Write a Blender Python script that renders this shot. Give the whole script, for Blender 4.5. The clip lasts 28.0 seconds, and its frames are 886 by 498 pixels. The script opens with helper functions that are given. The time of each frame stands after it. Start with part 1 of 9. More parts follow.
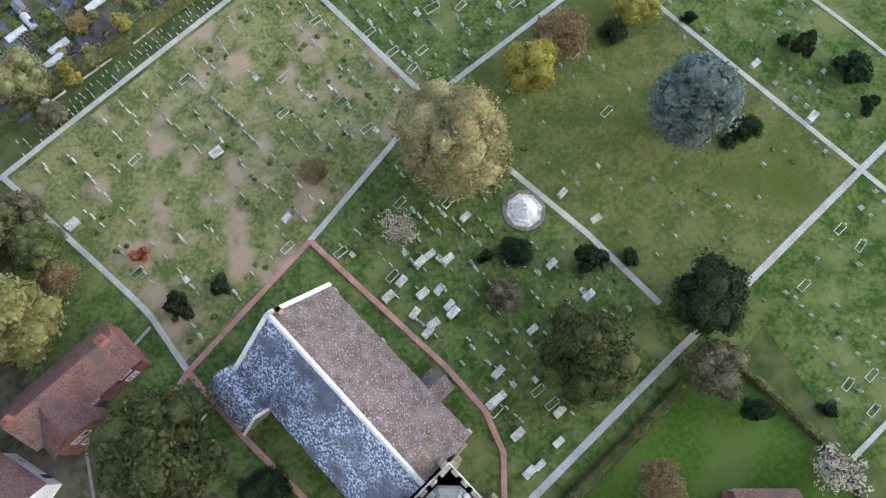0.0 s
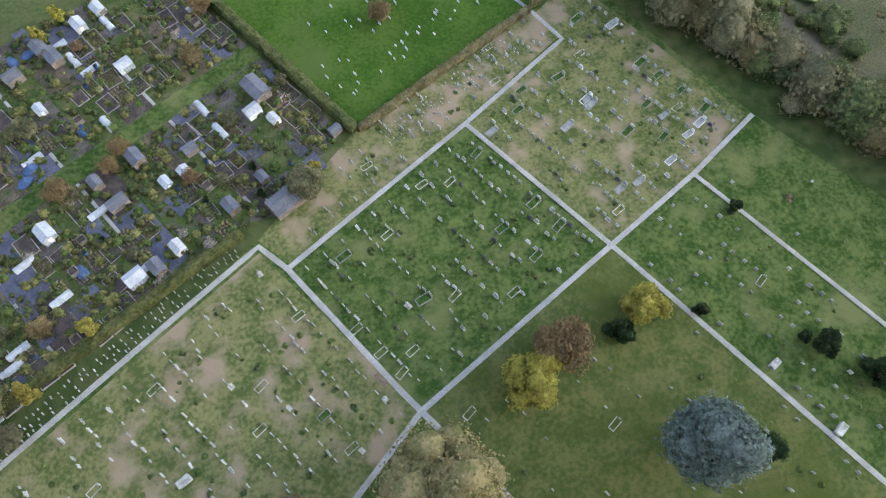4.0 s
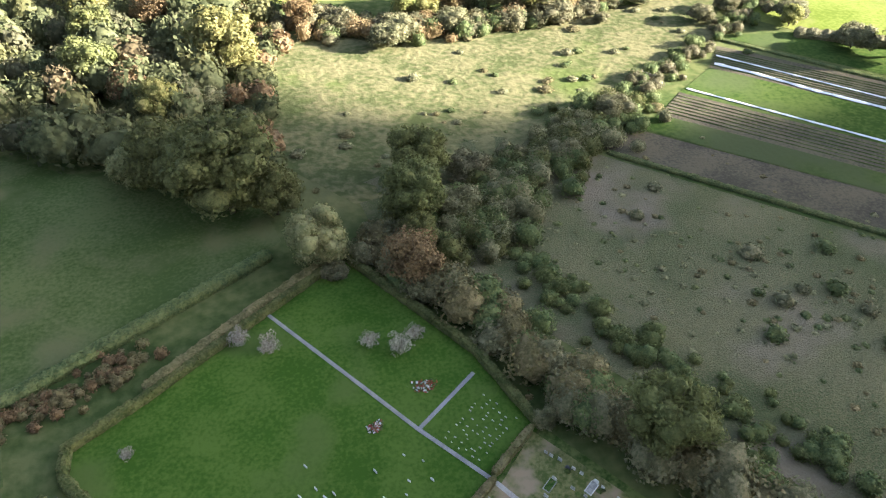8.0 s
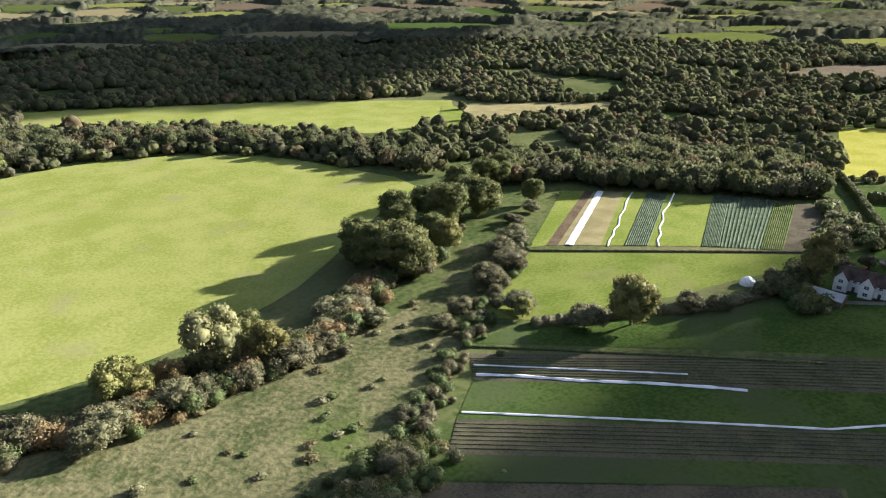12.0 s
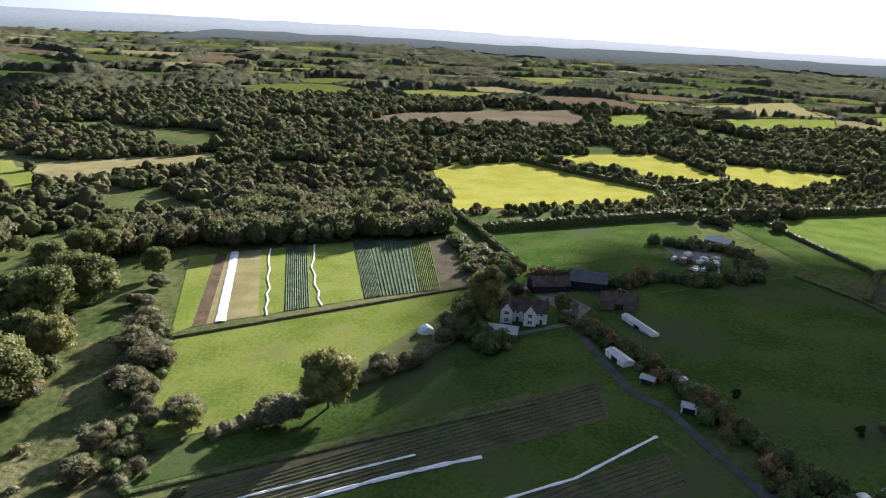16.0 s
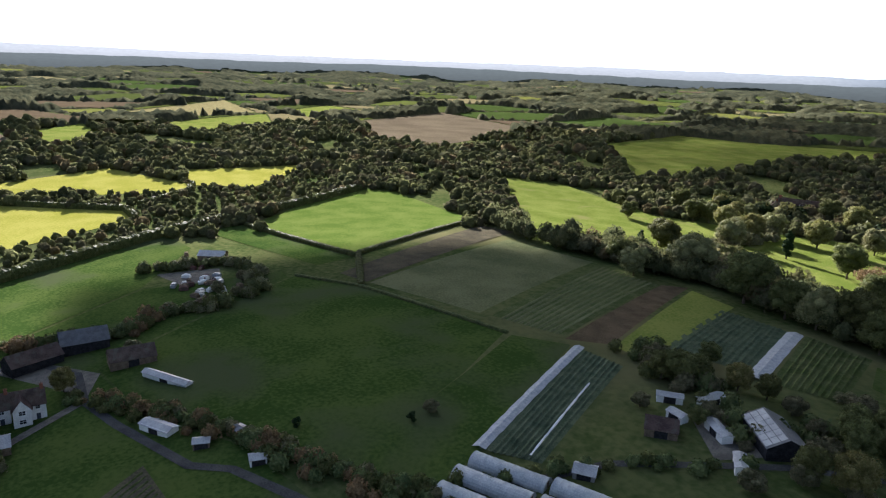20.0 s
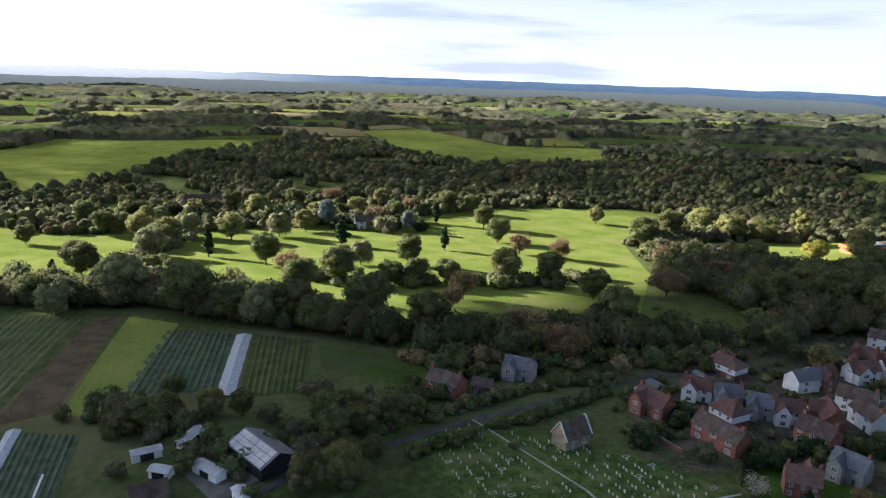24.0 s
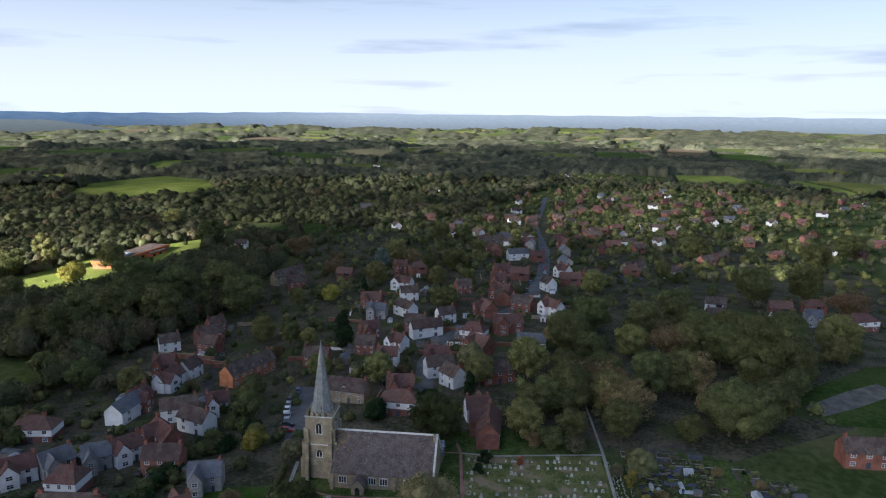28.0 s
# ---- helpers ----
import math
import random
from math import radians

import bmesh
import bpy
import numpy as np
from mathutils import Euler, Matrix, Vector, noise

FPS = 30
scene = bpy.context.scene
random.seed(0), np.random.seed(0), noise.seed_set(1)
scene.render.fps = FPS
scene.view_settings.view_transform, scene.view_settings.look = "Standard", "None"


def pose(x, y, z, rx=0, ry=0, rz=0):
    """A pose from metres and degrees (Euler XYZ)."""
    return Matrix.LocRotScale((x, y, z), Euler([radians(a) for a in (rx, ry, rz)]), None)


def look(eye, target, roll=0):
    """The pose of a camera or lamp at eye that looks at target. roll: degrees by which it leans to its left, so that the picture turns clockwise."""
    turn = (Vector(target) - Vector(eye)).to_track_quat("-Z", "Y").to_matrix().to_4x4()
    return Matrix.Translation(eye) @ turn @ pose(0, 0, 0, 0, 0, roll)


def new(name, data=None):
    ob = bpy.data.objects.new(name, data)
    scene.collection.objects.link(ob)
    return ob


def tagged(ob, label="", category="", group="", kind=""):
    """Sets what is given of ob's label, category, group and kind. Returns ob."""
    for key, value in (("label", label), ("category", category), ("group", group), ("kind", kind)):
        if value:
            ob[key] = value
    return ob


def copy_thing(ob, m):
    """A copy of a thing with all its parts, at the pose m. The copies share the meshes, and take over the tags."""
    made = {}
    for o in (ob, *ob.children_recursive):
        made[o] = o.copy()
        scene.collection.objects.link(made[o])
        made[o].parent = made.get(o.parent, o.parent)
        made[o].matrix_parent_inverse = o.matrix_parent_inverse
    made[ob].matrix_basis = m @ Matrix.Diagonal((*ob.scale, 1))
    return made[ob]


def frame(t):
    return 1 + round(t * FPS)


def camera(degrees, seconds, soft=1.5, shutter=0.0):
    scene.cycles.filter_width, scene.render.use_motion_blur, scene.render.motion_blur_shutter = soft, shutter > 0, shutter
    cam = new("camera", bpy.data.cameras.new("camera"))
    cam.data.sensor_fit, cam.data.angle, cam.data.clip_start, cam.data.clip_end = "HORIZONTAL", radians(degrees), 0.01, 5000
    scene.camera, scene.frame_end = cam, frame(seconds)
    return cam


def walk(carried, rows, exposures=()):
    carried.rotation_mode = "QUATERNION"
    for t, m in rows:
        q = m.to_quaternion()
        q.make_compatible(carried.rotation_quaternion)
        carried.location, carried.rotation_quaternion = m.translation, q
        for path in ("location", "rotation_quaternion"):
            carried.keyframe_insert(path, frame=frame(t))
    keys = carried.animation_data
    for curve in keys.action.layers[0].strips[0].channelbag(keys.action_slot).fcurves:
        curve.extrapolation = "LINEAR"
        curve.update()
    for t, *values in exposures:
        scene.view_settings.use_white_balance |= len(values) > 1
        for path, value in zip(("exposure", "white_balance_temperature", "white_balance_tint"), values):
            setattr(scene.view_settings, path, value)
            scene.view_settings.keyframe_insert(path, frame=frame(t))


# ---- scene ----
from mathutils.geometry import delaunay_2d_cdt

# ---------------------------------------------------------------- camera
cam = camera(65.35, 28.0, soft=1.2)
EXPOSURES = [(0.0, 4.18, 6300, 16), (5.0, 3.95, 6300, 16), (7.0, 3.98, 6200, 16), (8.0, 3.55, 6100, 16), (9.0, 3.08, 6000, 16), (11.0, 2.4, 5900, 16), (12.5, 2.18, 5850, 16), (16.0, 2.03, 5800, 16), (20.0, 2.1, 5800, 16), (21.5, 2.25, 5800, 16), (24.0, 2.4, 5750, 16), (28.0, 2.22, 5600, 16)]
PATH = [
    (0.0, look((-11.25, 4.48, 90.11), (-4.77, 32.36, -5.70), 0.31)),
    (0.5, look((-10.21, 8.23, 90.44), (-3.75, 36.25, -5.34), 0.18)),
    (1.0, look((-9.18, 12.14, 90.80), (-2.73, 40.13, -4.99), 0.18)),
    (1.5, look((-7.88, 16.21, 91.14), (-1.68, 44.06, -4.70), -0.26)),
    (2.0, look((-6.59, 20.33, 91.57), (-0.62, 48.06, -4.32), -0.65)),
    (2.5, look((-5.28, 24.62, 91.79), (0.88, 53.99, -3.60), -1.00)),
    (4.5, look((-1.46, 43.46, 93.54), (7.74, 82.15, 1.79), 0.51)),
    (5.0, look((-0.55, 47.81, 93.59), (9.62, 89.63, 3.33), 0.81)),
    (5.5, look((0.55, 52.07, 93.78), (11.68, 98.07, 5.70), 0.74)),
    (6.0, look((2.15, 56.58, 94.19), (14.08, 107.80, 9.13), 0.21)),
    (6.5, look((3.73, 60.89, 94.98), (16.75, 116.69, 13.02), -0.20)),
    (7.0, look((4.77, 66.04, 95.52), (20.86, 125.07, 16.43), -0.31)),
    (7.5, look((5.61, 70.75, 94.93), (26.21, 133.00, 19.43), 0.07)),
    (8.0, look((6.85, 75.07, 93.85), (31.98, 140.53, 22.55), 0.09)),
    (8.5, look((7.83, 79.53, 93.02), (37.79, 147.57, 26.13), 0.10)),
    (9.0, look((9.81, 84.51, 92.94), (44.86, 154.17, 30.35), -0.02)),
    (9.5, look((11.48, 89.09, 92.82), (52.05, 159.70, 34.79), -0.12)),
    (10.0, look((13.28, 93.49, 92.82), (59.26, 164.15, 39.03), -0.20)),
    (10.5, look((15.36, 97.94, 92.91), (66.41, 167.61, 42.51), -0.28)),
    (11.0, look((17.28, 102.27, 93.08), (73.83, 170.41, 46.60), -0.33)),
    (11.5, look((19.08, 106.25, 93.40), (81.21, 172.18, 51.06), -0.35)),
    (12.0, look((21.37, 110.29, 93.55), (88.27, 174.02, 55.32), -0.26)),
    (12.5, look((23.85, 115.53, 92.40), (95.55, 176.17, 58.02), -0.10)),
    (14.5, look((36.23, 140.13, 85.36), (123.32, 177.79, 53.77), 2.86)),
    (15.0, look((39.32, 143.53, 84.83), (129.35, 174.07, 53.82), 3.12)),
    (15.5, look((42.92, 145.77, 84.73), (135.28, 168.87, 54.15), 3.20)),
    (16.0, look((46.83, 147.87, 84.59), (140.97, 163.16, 54.54), 3.17)),
    (16.5, look((50.40, 149.75, 84.36), (145.68, 157.00, 54.88), 3.29)),
    (17.0, look((53.96, 151.26, 84.65), (149.64, 150.41, 55.58), 3.23)),
    (17.5, look((57.45, 152.84, 84.98), (152.82, 143.56, 56.37), 3.16)),
    (18.0, look((61.03, 153.82, 85.25), (155.24, 135.64, 57.09), 3.04)),
    (18.5, look((64.64, 154.47, 85.72), (156.74, 127.25, 57.88), 2.90)),
    (19.0, look((67.82, 155.01, 86.15), (156.81, 118.53, 58.78), 2.72)),
    (19.5, look((71.49, 155.42, 86.37), (156.18, 109.55, 59.49), 2.55)),
    (20.0, look((75.27, 155.30, 86.70), (154.62, 100.52, 60.17), 2.32)),
    (20.5, look((78.21, 154.79, 86.84), (151.90, 92.42, 60.77), 2.10)),
    (21.0, look((81.34, 153.78, 87.07), (148.19, 83.99, 61.36), 1.89)),
    (21.5, look((83.92, 152.91, 87.31), (143.06, 76.35, 62.03), 1.56)),
    (23.5, look((89.02, 147.30, 91.76), (112.48, 53.27, 67.10), 2.14)),
    (24.0, look((91.42, 144.58, 91.42), (104.28, 48.43, 67.13), 2.01)),
    (24.5, look((93.80, 142.11, 91.54), (95.48, 45.03, 67.58), 1.91)),
    (25.0, look((95.85, 140.04, 91.84), (85.60, 43.37, 68.37), 1.75)),
    (25.5, look((97.62, 137.20, 91.51), (75.25, 42.46, 68.61), 1.64)),
    (26.0, look((98.75, 134.28, 91.54), (64.51, 43.02, 69.19), 1.50)),
    (26.5, look((99.34, 131.70, 91.74), (53.30, 45.64, 69.99), 1.26)),
    (27.0, look((100.02, 129.35, 91.95), (42.62, 50.22, 70.89), 1.11)),
    (27.5, look((100.43, 126.83, 92.01), (32.43, 56.35, 71.76), 0.88)),
    (28.0, look((99.98, 124.60, 92.20), (22.65, 64.29, 72.65), 0.55)),
]
walk(cam, PATH, exposures=EXPOSURES)

# ---------------------------------------------------------------- sky and sun
SUN_AZ, SUN_EL = 108.0, 17.0
world = bpy.data.worlds.new("sky")
scene.world = world
world.use_nodes = True
wn, wl = world.node_tree.nodes, world.node_tree.links
sky = wn.new("ShaderNodeTexSky")
sky.sky_type, sky.sun_disc = "NISHITA", False
sky.sun_elevation, sky.sun_rotation = radians(SUN_EL), radians(SUN_AZ)
sky.air_density, sky.dust_density, sky.ozone_density = 1.0, 1.2, 2.0
# thin white cloud spread through the sky, thicker towards the horizon
way = wn.new("ShaderNodeTexCoord")
flat = wn.new("ShaderNodeMapping")
flat.inputs["Scale"].default_value = (1.2, 1.2, 9.0)
wl.new(way.outputs["Generated"], flat.inputs["Vector"])
puff = wn.new("ShaderNodeTexNoise")
puff.inputs["Scale"].default_value, puff.inputs["Detail"].default_value, puff.inputs["Roughness"].default_value = 2.2, 9, 0.6
wl.new(flat.outputs[0], puff.inputs["Vector"])
part_of = wn.new("ShaderNodeMapRange")
part_of.inputs[1].default_value, part_of.inputs[2].default_value, part_of.inputs[4].default_value = 0.42, 0.72, 0.4
wl.new(puff.outputs[0], part_of.inputs[0])
tint = wn.new("ShaderNodeMix")
tint.data_type = "RGBA"
grey = wn.new("ShaderNodeMapping")
grey.inputs["Scale"].default_value = (1.0, 1.0, 11.0)
wl.new(way.outputs["Generated"], grey.inputs["Vector"])
under = wn.new("ShaderNodeTexNoise")
under.inputs["Scale"].default_value, under.inputs["Detail"].default_value = 3.4, 8
wl.new(grey.outputs[0], under.inputs["Vector"])
shade = wn.new("ShaderNodeMapRange")
shade.inputs[1].default_value, shade.inputs[2].default_value = 0.54, 0.68
wl.new(under.outputs[0], shade.inputs[0])
base = wn.new("ShaderNodeMix")
base.data_type = "RGBA"
base.inputs["A"].default_value, base.inputs["B"].default_value = (8.0, 8.5, 8.9, 1), (5.6, 6.0, 6.6, 1)
wl.new(shade.outputs[0], base.inputs["Factor"])
wl.new(base.outputs["Result"], tint.inputs["B"])
level = wn.new("ShaderNodeSeparateXYZ")
wl.new(way.outputs["Generated"], level.inputs[0])
veil = wn.new("ShaderNodeMapRange")
veil.interpolation_type = "SMOOTHSTEP"
veil.inputs[1].default_value, veil.inputs[2].default_value, veil.inputs[3].default_value, veil.inputs[4].default_value = -0.02, 0.30, 1.0, 0.0
wl.new(level.outputs["Z"], veil.inputs[0])
most = wn.new("ShaderNodeMath")
most.operation = "MAXIMUM"
wl.new(part_of.outputs[0], most.inputs[0])
wl.new(veil.outputs[0], most.inputs[1])
wl.new(most.outputs[0], tint.inputs["Factor"])
wl.new(sky.outputs[0], tint.inputs["A"])
# the thin cloud is brighter the nearer it stands to the sun
near_sun = wn.new("ShaderNodeVectorMath")
near_sun.operation = "DOT_PRODUCT"
near_sun.inputs[1].default_value = (math.sin(radians(SUN_AZ)) * math.cos(radians(SUN_EL + 8)), math.cos(radians(SUN_AZ)) * math.cos(radians(SUN_EL + 8)), math.sin(radians(SUN_EL + 8)))
wl.new(way.outputs["Generated"], near_sun.inputs[0])
halo = wn.new("ShaderNodeMapRange")
halo.interpolation_type = "SMOOTHSTEP"
halo.inputs[1].default_value, halo.inputs[2].default_value, halo.inputs[3].default_value, halo.inputs[4].default_value = 0.45, 1.0, 1.0, 3.2
wl.new(near_sun.outputs["Value"], halo.inputs[0])
shine = wn.new("ShaderNodeVectorMath")
shine.operation = "SCALE"
wl.new(tint.outputs["Result"], shine.inputs[0])
wl.new(halo.outputs[0], shine.inputs["Scale"])
wl.new(shine.outputs[0], wn["Background"].inputs[0])
wn["Background"].inputs[1].default_value = 0.026
sun = new("sun", bpy.data.lights.new("sun", "SUN"))
sun.data.energy, sun.data.angle, sun.data.color = 5.0, radians(0.6), (1.0, 0.92, 0.78)
TO_SUN = Vector((math.sin(radians(SUN_AZ)) * math.cos(radians(SUN_EL)), math.cos(radians(SUN_AZ)) * math.cos(radians(SUN_EL)), math.sin(radians(SUN_EL))))
sun.matrix_world = look((0, 0, 600), tuple(Vector((0, 0, 600)) - TO_SUN))


# ---------------------------------------------------------------- unseen clouds that shade the ground
cm = bpy.data.materials.new("cloud")
cm.use_nodes = True
cm.node_tree.nodes["Principled BSDF"].inputs["Base Color"].default_value = (0.85, 0.86, 0.88, 1)
cm.node_tree.nodes["Principled BSDF"].inputs["Roughness"].default_value = 1.0
thin = cm.node_tree.nodes.new("ShaderNodeBsdfTransparent")
some = cm.node_tree.nodes.new("ShaderNodeMixShader")
some.inputs[0].default_value = 0.28
cm.node_tree.links.new(cm.node_tree.nodes["Principled BSDF"].outputs[0], some.inputs[1])
cm.node_tree.links.new(thin.outputs[0], some.inputs[2])
cm.node_tree.links.new(some.outputs[0], cm.node_tree.nodes["Material Output"].inputs[0])


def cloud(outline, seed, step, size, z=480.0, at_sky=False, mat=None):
    """A flat cumulus sheet: many rounded puffs with a level base, joined; added out of view so that its shade falls on
    the outline given on the ground.
    """
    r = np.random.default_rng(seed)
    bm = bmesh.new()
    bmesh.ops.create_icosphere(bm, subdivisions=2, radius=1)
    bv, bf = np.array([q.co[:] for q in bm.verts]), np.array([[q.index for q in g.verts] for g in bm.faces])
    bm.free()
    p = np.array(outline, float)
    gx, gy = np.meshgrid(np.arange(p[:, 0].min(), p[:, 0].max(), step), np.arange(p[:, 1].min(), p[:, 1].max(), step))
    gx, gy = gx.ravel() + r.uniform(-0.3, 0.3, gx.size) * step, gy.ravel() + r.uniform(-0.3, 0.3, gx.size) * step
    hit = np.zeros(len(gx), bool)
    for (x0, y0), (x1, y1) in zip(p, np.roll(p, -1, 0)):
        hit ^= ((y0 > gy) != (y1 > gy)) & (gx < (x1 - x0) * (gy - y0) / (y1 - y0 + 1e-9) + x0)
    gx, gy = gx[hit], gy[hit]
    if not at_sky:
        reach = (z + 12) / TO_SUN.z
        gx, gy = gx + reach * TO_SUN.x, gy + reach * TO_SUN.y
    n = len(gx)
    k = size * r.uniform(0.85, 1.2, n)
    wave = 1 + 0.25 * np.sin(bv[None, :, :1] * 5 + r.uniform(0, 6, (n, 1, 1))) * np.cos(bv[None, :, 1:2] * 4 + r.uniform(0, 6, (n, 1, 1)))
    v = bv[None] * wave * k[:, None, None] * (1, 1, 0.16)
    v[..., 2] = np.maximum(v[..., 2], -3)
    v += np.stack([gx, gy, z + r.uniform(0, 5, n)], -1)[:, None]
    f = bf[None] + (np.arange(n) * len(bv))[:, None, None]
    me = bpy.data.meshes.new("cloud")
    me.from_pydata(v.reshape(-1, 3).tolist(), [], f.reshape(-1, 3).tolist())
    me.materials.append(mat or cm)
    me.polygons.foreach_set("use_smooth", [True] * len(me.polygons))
    return tagged(new("cloud", me), "unseen flat cloud sheet placed to shade the ground", "cloud", kind="structure")


# thinner unseen sheet, lets part of the sun onto village and far woods
part_shade_cloud = cm.copy()
part_shade_cloud.name = "thin_cloud"
for q in part_shade_cloud.node_tree.nodes:
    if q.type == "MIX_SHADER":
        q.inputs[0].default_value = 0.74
# outlines are the ground to shade; the gaps leave sunny fields lit
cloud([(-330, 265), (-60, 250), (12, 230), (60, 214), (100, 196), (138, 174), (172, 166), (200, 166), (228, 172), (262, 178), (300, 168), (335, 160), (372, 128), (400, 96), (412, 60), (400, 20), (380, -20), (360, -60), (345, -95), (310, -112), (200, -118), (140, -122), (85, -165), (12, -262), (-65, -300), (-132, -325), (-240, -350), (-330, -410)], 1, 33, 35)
cloud([(-290, 230), (-1000, 330), (-1900, 500), (-1900, -1000), (-700, -620), (-380, -470), (-300, -330)], 6, 80, 80, mat=part_shade_cloud)
cloud([(-420, -480), (-150, -430), (0, -530), (117, -550), (253, -530), (340, -500), (520, -400), (700, -430), (1000, -800), (1050, -1500), (600, -1900), (-600, -2100), (-1800, -1900), (-1700, -900), (-700, -640)], 2, 90, 85, mat=part_shade_cloud)
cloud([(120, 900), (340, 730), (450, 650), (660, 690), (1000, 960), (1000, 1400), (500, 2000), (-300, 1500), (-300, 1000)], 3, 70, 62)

# ---------------------------------------------------------------- lie of the land
HILLS = [(-260, -260, 14.6), (-260, -80, 10.5), (-260, 100, 9.1), (-260, 280, 7.0), (-260, 440, 0.6), (-80, -260, 1.4), (-80, -80, -1.1), (-80, 100, 14.8), (-80, 280, 4.1), (-80, 440, 0.3), (100, -260, 1.0), (100, -80, 8.5), (100, 100, 8.8), (100, 280, -7.5), (100, 440, -1.3), (280, -260, -2.6), (280, -80, 9.9), (280, 100, 4.6), (280, 280, 3.4), (280, 440, 1.7), (460, -260, -3.0), (460, -80, 3.9), (460, 100, -0.3), (460, 280, -2.4), (460, 440, -1.8)]


def height(x, y):
    """The ground's height in metres over the plan."""
    x, y = np.asarray(x, float), np.asarray(y, float)
    z = np.full(np.broadcast(x, y).shape, -26.0)
    for a, b, w in HILLS:
        z = z + w * np.exp(-((x - a) ** 2 + (y - b) ** 2) / (2 * 140.0 ** 2))
    r = np.hypot(x, y)
    far = np.clip((r - 1300) / 2200, 0, 1)
    return z + far * (14 * np.sin(x / 410 + 1) * np.cos(y / 530) + 9 * np.sin((x + y) / 240))


def hz(x, y):
    return float(height(x, y))


# ---------------------------------------------------------------- materials
def material(name, low, high, scale=0.3, fine=3.0, rough=0.9, bump=0.3, spot=None, spot_scale=0.05, spot_size=0.5,
             vary=0.0, metal=0.0, translucent=0.0, stretch=None, relief=0.05, spec=0.0, spot_mask=None):
    """A procedural surface: two colours mixed by noise at two scales, patches of a third one, grain in relief."""
    m = bpy.data.materials.new(name)
    m.use_nodes = True
    n, l = m.node_tree.nodes, m.node_tree.links
    b = n["Principled BSDF"]
    geo = n.new("ShaderNodeNewGeometry")
    where = geo.outputs["Position"]
    if stretch:
        mp = n.new("ShaderNodeMapping")
        mp.inputs["Rotation"].default_value = (0, 0, radians(stretch[0]))
        mp.inputs["Scale"].default_value = (1, stretch[1], 1)
        l.new(where, mp.inputs["Vector"])
        where = mp.outputs[0]
    n1 = n.new("ShaderNodeTexNoise")
    n1.inputs["Scale"].default_value, n1.inputs["Detail"].default_value = scale, 6
    n2 = n.new("ShaderNodeTexNoise")
    n2.inputs["Scale"].default_value, n2.inputs["Detail"].default_value = fine, 4
    l.new(where, n1.inputs["Vector"])
    l.new(where, n2.inputs["Vector"])
    add = n.new("ShaderNodeMath")
    add.operation = "ADD"
    l.new(n1.outputs[0], add.inputs[0])
    l.new(n2.outputs[0], add.inputs[1])
    ramp = n.new("ShaderNodeMapRange")
    ramp.inputs[1].default_value, ramp.inputs[2].default_value = 0.83, 1.17
    l.new(add.outputs[0], ramp.inputs[0])
    mix = n.new("ShaderNodeMix")
    mix.data_type = "RGBA"
    mix.inputs["A"].default_value, mix.inputs["B"].default_value = (*low, 1), (*high, 1)
    l.new(ramp.outputs[0], mix.inputs["Factor"])
    out = mix.outputs["Result"]
    if spot:
        n3 = n.new("ShaderNodeTexNoise")
        n3.inputs["Scale"].default_value, n3.inputs["Detail"].default_value = spot_scale, 5
        l.new(geo.outputs["Position"], n3.inputs["Vector"])
        r3 = n.new("ShaderNodeMapRange")
        r3.inputs[1].default_value, r3.inputs[2].default_value = spot_size, spot_size + 0.14
        l.new(n3.outputs[0], r3.inputs[0])
        mx = n.new("ShaderNodeMix")
        mx.data_type = "RGBA"
        mx.inputs["B"].default_value = (*spot, 1)
        much = r3.outputs[0]
        if spot_mask:
            n4 = n.new("ShaderNodeTexNoise")
            n4.inputs["Scale"].default_value = spot_mask[0]
            l.new(geo.outputs["Position"], n4.inputs["Vector"])
            r4 = n.new("ShaderNodeMapRange")
            r4.inputs[1].default_value, r4.inputs[2].default_value = spot_mask[1], spot_mask[1] + 0.15
            l.new(n4.outputs[0], r4.inputs[0])
            mm = n.new("ShaderNodeMath")
            mm.operation = "MULTIPLY"
            l.new(much, mm.inputs[0])
            l.new(r4.outputs[0], mm.inputs[1])
            much = mm.outputs[0]
        l.new(much, mx.inputs["Factor"])
        l.new(out, mx.inputs["A"])
        out = mx.outputs["Result"]
    if vary:
        info = n.new("ShaderNodeObjectInfo")
        isl = n.new("ShaderNodeMath")
        isl.operation = "ADD"
        l.new(info.outputs["Random"], isl.inputs[0])
        l.new(geo.outputs["Random Per Island"], isl.inputs[1])
        rr = n.new("ShaderNodeMapRange")
        rr.inputs[2].default_value = 2.0
        rr.inputs[3].default_value, rr.inputs[4].default_value = 1 - vary, 1 + vary
        l.new(isl.outputs[0], rr.inputs[0])
        hsv = n.new("ShaderNodeHueSaturation")
        l.new(rr.outputs[0], hsv.inputs["Value"])
        hu = n.new("ShaderNodeMapRange")
        hu.inputs[3].default_value, hu.inputs[4].default_value = 0.5 - vary * 0.05, 0.5 + vary * 0.05
        l.new(info.outputs["Random"], hu.inputs[0])
        l.new(hu.outputs[0], hsv.inputs["Hue"])
        l.new(out, hsv.inputs["Color"])
        out = hsv.outputs[0]
    l.new(out, b.inputs["Base Color"])
    b.inputs["Roughness"].default_value, b.inputs["Metallic"].default_value = rough, metal
    b.inputs["Specular IOR Level"].default_value = spec
    if bump:
        bp = n.new("ShaderNodeBump")
        bp.inputs["Strength"].default_value, bp.inputs["Distance"].default_value = bump, relief
        l.new(add.outputs[0], bp.inputs["Height"])
        l.new(bp.outputs[0], b.inputs["Normal"])
